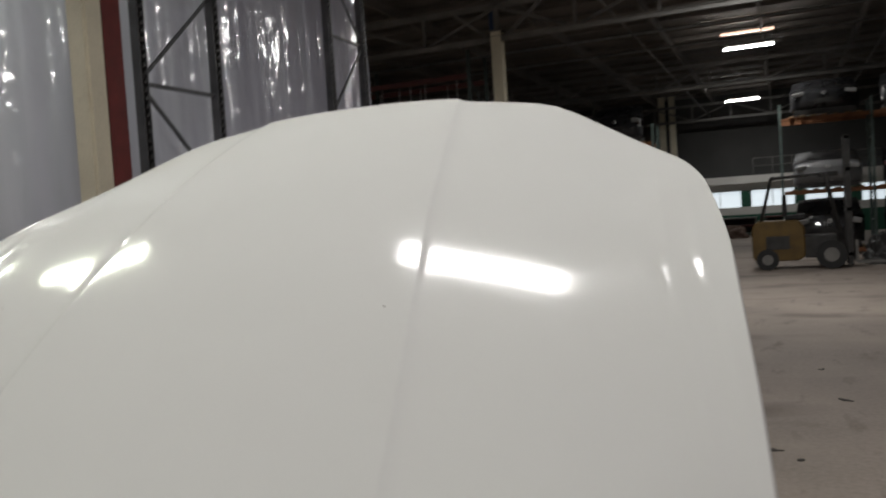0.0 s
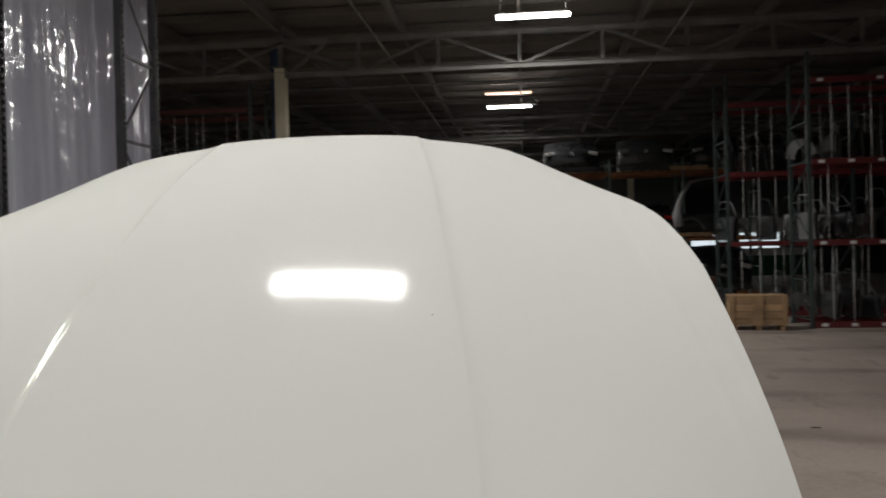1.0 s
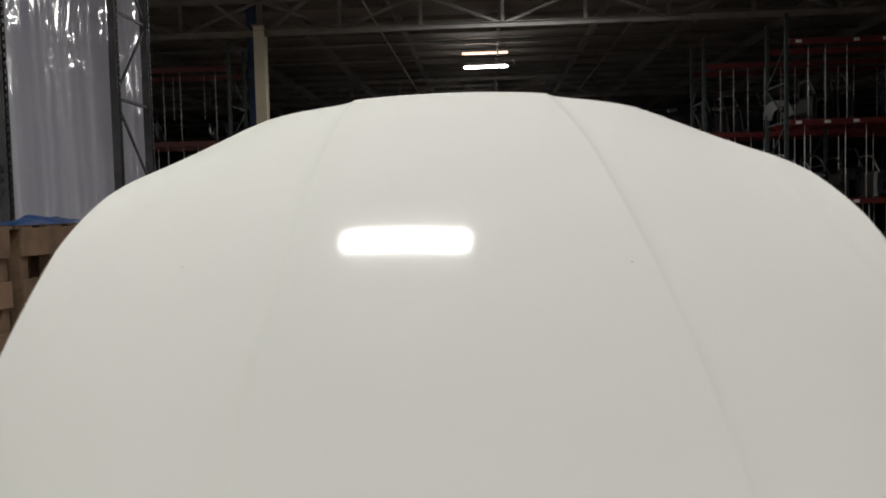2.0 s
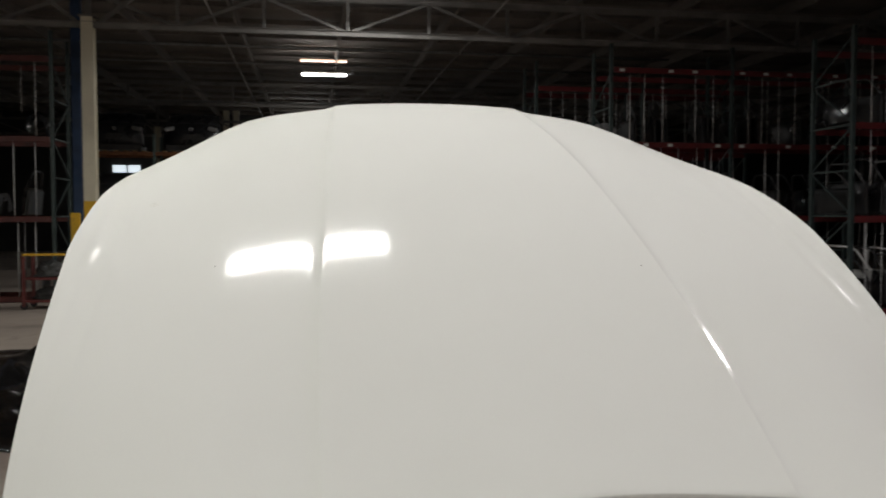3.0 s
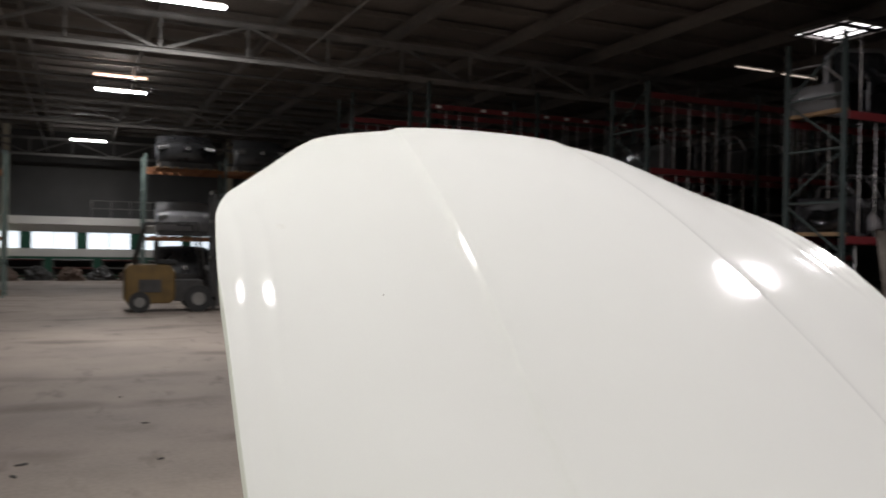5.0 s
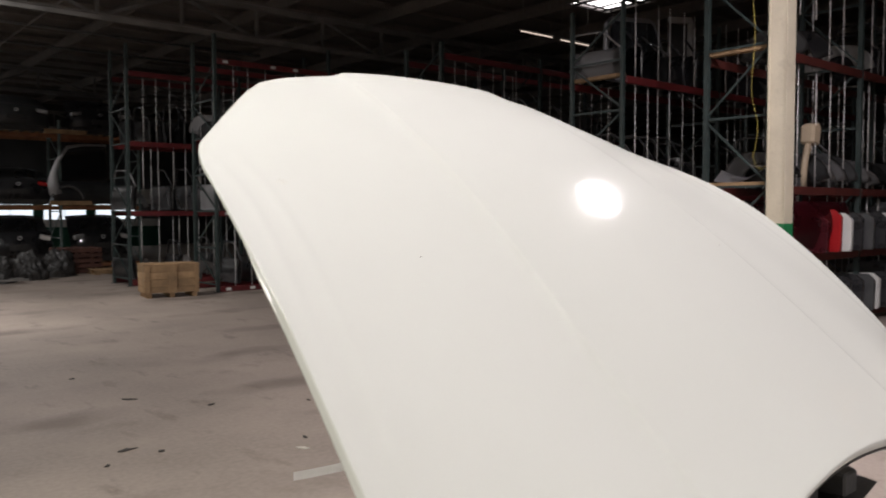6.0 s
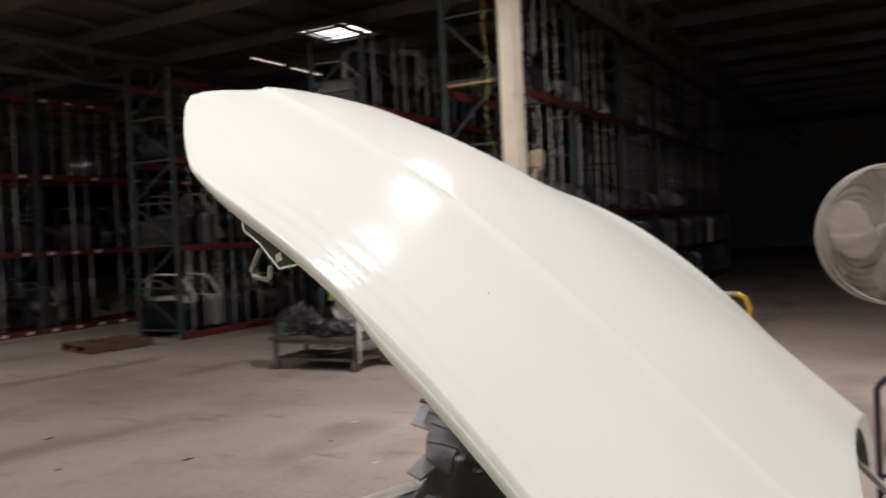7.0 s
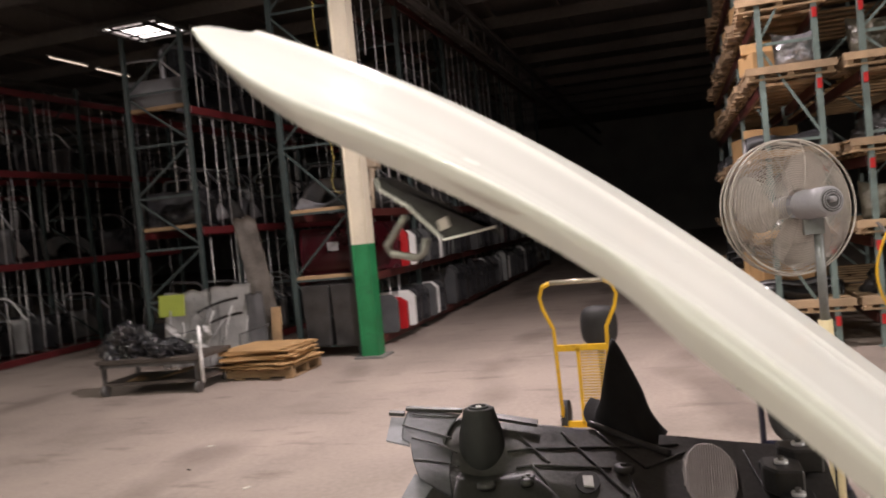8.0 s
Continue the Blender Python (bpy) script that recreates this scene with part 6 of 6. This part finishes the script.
def car_section(m, colour, red=False, w=1.75):
    th = thing("car_body_section", m, f"{colour} rear body section of a car stored on a rack", "car section", "car sections")
    bm = B()

    def fn(u, v):
        s = u * 2 - 1
        prof = [(0.0, 0.12), (-0.1, 0.2), (-0.13, 0.4), (-0.06, 0.62), (0.02, 0.7), (0.25, 0.78), (0.5, 0.98), (0.85, 1.05)]
        t = v * (len(prof) - 1)
        i = min(int(t), len(prof) - 2)
        y = prof[i][0] + (prof[i + 1][0] - prof[i][0]) * (t - i)
        z = prof[i][1] + (prof[i + 1][1] - prof[i][1]) * (t - i)
        taper = 1 - 0.16 * max(0, v - 0.55) / 0.45 - 0.04 * (1 - v)
        return Vector((s * w / 2 * taper, y + 0.22 * abs(s) ** 4, z - 0.03 * s * s))
    bm_grid(bm, fn, 24, 21)
    bmesh.ops.solidify(bm, geom=bm.faces[:], thickness=-0.03)
    part("shell", bm, PAINTS[colour], th)
    bm = B()
    bm_box(bm, (0, 0.4, 0.08), (w * 0.86, 0.9, 0.14))
    part("floor_pan", bm, BLACK_PLASTIC, th)
    for s in (-1, 1):
        bm = B()
        bm_box(bm, (s * w * 0.37, -0.03, 0.56), (0.3, 0.1, 0.11), Euler((0, s * 0.15, s * -0.2)).to_matrix())
        part("tail_lamp", bm, REDGLASS if red else LAMPGLASS, th, "red lamp" if red else "clear lamp", bevel=0.02)
    bm = B()
    bm_box(bm, (0, -0.115, 0.36), (0.5, 0.04, 0.13))
    part("plate_recess", bm, BLACK_PLASTIC, th)
    bm = B()
    bm_tube(bm, [(0.05 * math.cos(a), -0.1, 0.56 + 0.035 * math.sin(a)) for a in np.linspace(0, math.tau, 14, endpoint=False)], 0.008, 5, closed=True)
    part("badge", bm, ROD, th)
    return th


for x, z, c, r in ((-6.25, 0.215, "black", False), (-3.98, 0.215, "maroon", True), (-6.25, 1.775, "charcoal", False), (-3.98, 1.775, "black", False), (-6.25, 3.675, "black", False), (-3.98, 3.675, "black", False)):
    car_section(T((x, 23.98, z)) @ Matrix.Diagonal((1, 1, 1.3 if z < 1 else 1.2, 1)), c, r)
for x, z, c, r in ((1.93, 0.215, "black", False), (4.12, 0.215, "black", False), (6.3, 0.215, "black", False), (1.93, 1.845, "silver", False), (4.12, 1.845, "black", True), (1.93, 3.845, "black", False), (4.12, 3.845, "charcoal", False), (6.3, 3.845, "black", False)):
    car_section(T((x, 22.58, z)) @ Matrix.Diagonal((1, 1, 1.28 if z < 1 else 1, 1)), c, r)

# silver rear quarter with its roof pillar on the wooden deck
QUARTER_SILVER = mat("bright silver car paint", (0.45, 0.45, 0.46), 0.4, vary=0.1, bump=0, coat=0.4)
th = thing("car_quarter", T((-0.4, 22.5, 1.84)), "silver rear quarter of a car with pillar and dark window", "car section", "car sections")
bm = B()
bm_tube(bm, [(5.45, 0, 0.3), (5.38, -0.04, 0.62), (5.42, -0.02, 0.9), (5.54, 0.05, 1.22), (5.84, 0.2, 1.62), (6.3, 0.35, 1.72), (6.95, 0.4, 1.74)], [0.17, 0.15, 0.09, 0.06, 0.05, 0.035, 0.03], 10)
part("roof_pillar", bm, QUARTER_SILVER, th, "bright silver pillar")
bm = B()
bm_grid(bm, lambda u, v: Vector((5.4 + 1.6 * u, 0.06 - 0.14 * math.sin(math.pi * v) + 0.1 * u, 0.02 + (0.62 + 0.06 * u) * v)), 20, 12)
bmesh.ops.solidify(bm, geom=bm.faces[:], thickness=0.03)
part("side_panel", bm, PAINTS["charcoal"], th)
bm = B()
bm_tube(bm, [(5.75 + 0.42 * math.cos(a), -0.1, 0.1 + 0.42 * math.sin(a)) for a in np.linspace(0.1, 2.9, 16)], 0.05, 8)
part("arch_flare", bm, PAINTS["charcoal"], th)
bm = B()
bm_grid(bm, lambda u, v: Vector((5.55 + 1.4 * u, 0.06 + 0.26 * v, 0.66 + 1.02 * v * (0.75 + 0.25 * u))), 10, 6)
bmesh.ops.solidify(bm, geom=bm.faces[:], thickness=0.008)
part("side_window", bm, BLACK_PAINT, th, "dark side window")
bm = B()
bm_box(bm, (6.2, 0.55, 0.12), (1.4, 0.8, 0.2))
part("floor_pan", bm, BLACK_PLASTIC, th)
# pale board ends along the front of the wooden decks
for x0, z in ((5.0, 1.9), (4.9, 3.88)):
    th = thing("deck_board", T((x0 - 0.1, 22.47, z - 0.06)), "pale raw wood board along the rack deck edge", "board", "deck boards")
    bm = B()
    bm_box(bm, (0.55, 0, 0.05), (1.1, 0.06, 0.12))
    part("board", bm, WOOD, th, bevel=0.004)

# ---- office front at the far end ----
OFFICE_GREEN = mat("dull green office paint", (0.02, 0.1, 0.06), 0.6, vary=0.15, scale=2)
DARK_WALL = mat("mottled dark grey", (0.07, 0.068, 0.065), 0.85, vary=0.15, scale=0.6)
th = thing("office_wall", T((0, 37.0, 0)), "low white office front with a green base far off", "wall")
tagged(th, kind="structure")
WINX = [-9.44, -7.22, -5.0, -2.78, -0.56, 1.66, 3.88, 6.1, 8.32, 10.54]
for nm, z0, z1, m in (("base_band", 0.0, 0.95, OFFICE_GREEN), ("sill_band", 0.95, 1.3, WHITE_WALL), ("head_band", 2.02, 2.35, WHITE_WALL)):
    bm = B()
    bm_box(bm, (1.5, 0.1, (z0 + z1) / 2), (24, 0.2, z1 - z0))
    part(nm, bm, m, th)
bm = B()
bm_box(bm, (1.5, 0.0, 2.52), (24.2, 0.6, 0.34))
part("ledge", bm, WHITE_WALL, th)
DAY = glow("daylight through frosted glass", (0.86, 0.95, 1.0), 1.15)
for k, x in enumerate(WINX):
    bm = B()
    bm_box(bm, (x + 0.45, 0.08, 1.66), (0.87, 0.02, 0.72))
    part("pane", bm, DAY, th, "bright frosted pane")
    bm = B()
    bm_box(bm, (x + 1.36, 0.08, 1.66), (0.87, 0.02, 0.72))
    part("pane", bm, DAY, th, "bright frosted pane")
    bm = B()
    bm_box(bm, (x + 0.905, 0.07, 1.66), (0.03, 0.04, 0.72))
    part("mullion", bm, WHITE_WALL, th)
    bm = B()
    bm_box(bm, (x - 0.2, 0.1, 1.66), (0.4, 0.2, 0.72))
    part("pier", bm, OFFICE_GREEN, th)
for x, w in ((-9.28, 0.6), (-8.62, 0.55), (-6.68, 0.34)):
    bm = B()
    bm_box(bm, (x, 38.0, 3.88), (w, 0.04, 0.34))
    single("clerestory_window", bm, DAY, "small bright window high in the far wall", "window", "clerestory windows", "structure")
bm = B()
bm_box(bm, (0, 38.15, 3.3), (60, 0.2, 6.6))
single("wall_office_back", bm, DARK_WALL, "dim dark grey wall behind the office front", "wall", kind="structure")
for x in (-4.2, -3.75, 5.5):
    bm = B()
    bm_box(bm, (x, 36.6, 3.3), (0.26, 0.26, 6.6))
    single("far_pillar", bm, COLUMN_CREAM, "plain grey-cream pillar near the office front", "pillar", "far pillars", "structure")
for k in range(6):
    lump("engine_block", T((-3.6 + 1.2 * k, 34.6 + 0.4 * (k % 2), 0)), 0.6, 0.4, 0.6, BLACK_PLASTIC if k % 2 else mat("dull brown parts", (0.12, 0.08, 0.06), 0.7), "dark greasy engine block standing by the office front", "engine", "engine blocks", seed=40 + k, n=10)

BENCH_RED = mat("dull oxide bench paint", (0.1, 0.03, 0.025), 0.6, vary=0.2)
for k, x in enumerate((-3.0, -1.1, 0.8, 2.7)):
    th = thing("work_bench", T((x, 35.6, 0)), "dark steel work bench with shelves before the office front", "work bench", "work benches")
    for sx in (-0.75, 0.75):
        for sy in (-0.28, 0.28):
            bm = B()
            bm_box(bm, (sx, sy, 0.41), (0.06, 0.06, 0.82))
            part("leg", bm, STEEL_DARK, th)
    for z in (0.15, 0.5, 0.84):
        bm = B()
        bm_box(bm, (0, 0, z), (1.6, 0.66, 0.05))
        part("shelf", bm, BENCH_RED if (k + int(z * 9)) % 2 else STEEL_DARK, th)
    bm = B()
    bm_box(bm, (0, 0.31, 0.5), (1.5, 0.02, 0.6))
    part("back_panel", bm, DARK_WALL, th)
# rail on the office roof
th = thing("roof_rail", T((0, 36.75, 2.69)), "thin dark steel rail along the office roof", "rail")
for k in range(9):
    bm = B()
    bm_tube(bm, [(-0.4 + 0.8 * k, 0, 0), (-0.4 + 0.8 * k, 0, 0.75)], 0.02, 6)
    part("post", bm, STEEL_DARK, th)
for z in (0.4, 0.75):
    bm = B()
    bm_tube(bm, [(-0.4, 0, z), (6.0, 0, z)], 0.02, 6)
    part("rail_bar", bm, STEEL_DARK, th)

# ---- forklift ----
th = thing("forklift", T((0.1, 18.3, 0)), "yellow and black forklift parked beside the far racks", "forklift")
FY = mat("worn forklift yellow", (0.13, 0.078, 0.018), 0.6, vary=0.2, scale=3, stain=(0.06, 0.05, 0.04), stain_amount=0.7)
bm = B()
bm_slab(bm, [(0.0, 0.28), (0.08, 0.2), (1.0, 0.2), (1.12, 0.3), (1.12, 0.95), (1.0, 1.12), (0.1, 1.12), (0.0, 0.98)], -0.5, 0.5, Matrix(((1, 0, 0, 0), (0, 0, 1, 0.5), (0, 1, 0, 0), (0, 0, 0, 1))))
part("counterweight", bm, FY, th, bevel=0.03)
bm = B()
bm_box(bm, (0.55, -0.006, 0.62), (0.5, 0.02, 0.3))
part("grille", bm, BLACK_PLASTIC, th)
bm = B()
bm_box(bm, (1.45, 0.5, 0.5), (0.7, 0.95, 0.5))
part("body", bm, BLACK_PLASTIC, th, bevel=0.03)
for x, r in ((0.32, 0.24), (1.65, 0.32)):
    for y in (0.0, 0.98):
        bm = B()
        bm_tube(bm, [(x, y - 0.1, r), (x, y + 0.1, r)], r, 24)
        wheel = part("wheel", bm, RUBBER, th)
        bm = B()
        bm_tube(bm, [(x, y - 0.11, r), (x, y + 0.11, r)], r * 0.5, 16)
        part("rim", bm, STEEL_DARK, wheel)
for y in (0.06, 0.94):
    bm = B()
    bm_tube(bm, [(0.2, y, 1.1), (0.45, y, 2.1), (1.6, y, 2.15), (1.85, y, 0.8)], 0.035, 8)
    part("guard_post", bm, BLACK_PLASTIC, th)
for k in range(6):
    bm = B()
    bm_bar(bm, (0.5 + 0.21 * k, 0.06, 2.13), (0.5 + 0.21 * k, 0.94, 2.13), 0.03, 0.04)
    part("guard_bar", bm, BLACK_PLASTIC, th)
bm = B()
bm_box(bm, (0.95, 0.5, 1.18), (0.45, 0.5, 0.12))
bm_box(bm, (0.72, 0.5, 1.45), (0.1, 0.48, 0.5))
part("seat", bm, RUBBER, th, bevel=0.03)
for y in (0.22, 0.78):
    bm = B()
    bm_box(bm, (2.05, y, 1.5), (0.12, 0.08, 2.9))
    part("mast_rail", bm, BLACK_PLASTIC, th)
for z in (0.3, 1.3, 2.2, 2.92):
    bm = B()
    bm_box(bm, (2.05, 0.5, z), (0.1, 0.64, 0.08))
    part("mast_tie", bm, STEEL_DARK, th)
for y in (0.28, 0.72):
    bm = B()
    bm_box(bm, (2.75, y, 0.1), (1.1, 0.1, 0.04))
    bm_box(bm, (2.18, y, 0.35), (0.05, 0.1, 0.5))
    part("fork", bm, STEEL_DARK, th)
for k in range(3):
    lump("engine_block", T((2.9 + 0.8 * k, 19.3 + 0.5 * k, 0)), 0.45, 0.4, 0.75, BLACK_PLASTIC, "dark greasy engine block beside the forklift", "engine", "engine blocks", seed=60 + k, n=14)

# ---- goods on the teal rack ----
WRAP = mat("grey stretch film", (0.34, 0.34, 0.35), 0.2, vary=0.2, scale=7, fine=25, bump=0.8, coat=0.5)
rng = random.Random(5)
FOIL = mat("silver foil film", (0.42, 0.42, 0.44), 0.25, 0.5, vary=0.25, scale=9, fine=40, bump=0.8, coat=0.3)
CLIP_RED = mat("red beam clip paint", (0.5, 0.02, 0.02), 0.45, vary=0.1)
END_WOOD = mat("pale pallet end wood", (0.4, 0.28, 0.17), 0.8, vary=0.15, scale=5, fine=80, bump=0.4, random_tone=0.3)


def end_pallet(m):
    """A rack pallet with a broad board across each end."""
    p = pallet(m, "raw wood pallet overhanging a rack deck", END_WOOD, 1.08, 0.84)
    for sx in (-0.555, 0.555):
        bm = B()
        bm_box(bm, (sx, 0, 0.098), (0.024, 0.86, 0.075))
        part("end_board", bm, END_WOOD, p)
    return p


def foil_bag(m, w, h, seed, material, label):
    """A flat pouch standing on edge, pinched at its corners."""
    bm = B()
    for side in (-1, 1):
        def fn(u, v):
            edge = (math.sin(math.pi * u) * math.sin(math.pi * v)) ** 0.45
            wrinkle = 0.03 * noise.noise(Vector((u * 7, v * 5, seed))) + 0.016 * noise.noise(Vector((u * 19, v * 16, seed)))
            return Vector((side * (0.09 * edge + wrinkle * edge), (u - 0.5) * w * (0.93 + 0.07 * v), h * v * (1 + 0.16 * (2 * u - 1) ** 2 * v)))
        bm_grid(bm, fn, 46, 30)
    return single("foil_bag", bm, material, label, "bag", "foil bags", m=m)


def rack_bumper(m, material):
    bm = B()
    bm_grid(bm, lambda u, v: Vector((-0.1 * math.sin(math.pi * u) - 0.06 * math.sin(math.pi * v), -0.42 + 0.84 * u, 0.16 * v + 0.02 * math.sin(3 * math.pi * u))), 20, 6)
    bmesh.ops.solidify(bm, geom=bm.faces[:], thickness=0.01)
    return single("bumper_bar", bm, material, "curved car bumper cover stored on a rack", "bumper", "rack bumpers", m=m)


for xi, xa in enumerate((7.5, 10.2, 12.9)):
    for li, z in enumerate(TEAL_LEVELS):
        zz = z + 0.094
        for k in range(2):
            x = xa + 0.6 + 1.25 * k
            end_pallet(T((x, -1.71 + 0.03 * ((li + k) % 3 - 1), zz)) @ pose(0, 0, 0, 0, 0, rng.uniform(-2, 2)))
            zt = zz + 0.137
            kind = (li * 2 + k + xi) % 4
            if xi == 0 and k == 0:
                kind = (2, 3, 2, 4, 1, 0)[li]
            if kind == 0:
                lump("wrapped_part", T((x, -1.7, zt)), 0.4, 0.36, 0.36, WRAP, "car part bundled in grey stretch film", "wrapped part", "wrapped parts", seed=70 + k + xi, n=22)
            elif kind == 1:
                bm = B()
                bm_box(bm, (0, 0, 0.17), (0.6, 0.6, 0.34))
                ob = single("carton", bm, CARDBOARD, "brown cardboard carton on a rack pallet", "carton", "cartons", m=T((x, -1.7, zt)) @ pose(0, 0, 0, 0, 0, rng.uniform(-12, 12)), bevel=0.006)
            elif kind == 2:
                for j in range(3):
                    rack_bumper(T((x - 0.28 + 0.14 * j, -1.7, zt + 0.0 * j)) @ pose(0, 0, 0, 0, 8 * j, rng.uniform(-6, 6)), (BLACK_PAINT, PAINTS["silver"], GREY_PLASTIC)[(j + li) % 3])
            elif kind == 3:
                lump("engine_part", T((x, -1.7, zt)), 0.34, 0.36, 0.36, BLACK_PLASTIC if k else SILVER, "dark engine part resting on a rack pallet", "engine part", "engine parts", seed=90 + k + xi, n=16)
            else:
                foil_bag(T((x - 0.4, -1.83, zt)) @ pose(0, 0, 0, 0, 6, 3), 0.46, 0.31, 2, FOIL, "wrinkled silver foil bag standing on a rack pallet")
                for j, (w, d, h, a) in enumerate(((0.4, 0.3, 0.2, 16), (0.3, 0.34, 0.11, -8))):
                    bm = B()
                    bm_box(bm, (0, 0, h / 2), (w, d, h))
                    single("carton", bm, CARDBOARD, "small brown cardboard carton beside the foil bag", "carton", "cartons", m=T((x - 0.1 + 0.02 * j, -1.5, zt + 0.2 * j)) @ pose(0, 0, 0, 0, 0, a), bevel=0.005)
        # second row behind
        if xi == 0 and li < 5:
            z2 = (0.28, 1.05, 1.87, 2.72, 3.9)[li] + 0.094
            end_pallet(T((8.1, -2.66, z2)))
            if li in (1, 3):
                foil_bag(T((7.75, -2.62, z2 + 0.137)) @ pose(0, 0, 0, 0, 5, -4), 0.62, 0.34, 5 + li, mat("dull olive film", (0.13, 0.12, 0.09), 0.35, vary=0.3, scale=9, fine=40, bump=0.8), "dull olive plastic bag standing on a rack pallet")
            else:
                lump("engine_part", T((8.0, -2.66, z2 + 0.137)), 0.34, 0.34, 0.34, WRAP if li % 2 else BLACK_PLASTIC, "wrapped engine part on a second-row pallet", "engine part", "engine parts", seed=120 + li, n=16)
for x, y, z, a in ((8.98, 6.45, 1.928, 3), (9.25, 6.42, 1.928, -4), (9.5, 6.45, 1.928, 6)):
    rack_bumper(T((x, y, z)) @ pose(0, 0, 0, 0, 10, a) @ Matrix.Diagonal((1.4, 1, 2.4, 1)), BLACK_PAINT)
for z in TEAL_LEVELS:
    for y in (-2.0, -2.42):
        bm = B()
        bm_box(bm, (0, 0, 0), (0.02, 0.045, 0.1))
        single("beam_clip", bm, CLIP_RED, "small red beam clip on a rack post", "beam clip", "beam clips", m=T((7.562, y, z)), bevel=0.004)
bm = B()
bm_box(bm, (9.2, -1.75, 0.06), (1.4, 0.3, 0.12))
single("green_kerb", bm, COLUMN_GREEN, "green painted floor guard at the rack's foot", "floor guard", bevel=0.01)
bm = B()
bm_tube(bm, [(6.5, -2.26 + 0.1 * math.sin(k * 0.3), 1.2 - 0.07 * k) for k in range(12)], 0.012, 8)
th = thing("yellow_hose", Matrix(), "yellow air hose hanging from the rack post", "hose")
part("hose", bm, YELLOW, th)
bm = B()
bm_bar(bm, (6.5, -2.26, 1.2), (7.58, -2.42, 1.25), 0.02, 0.02)
part("hook", bm, STEEL_DARK, th)
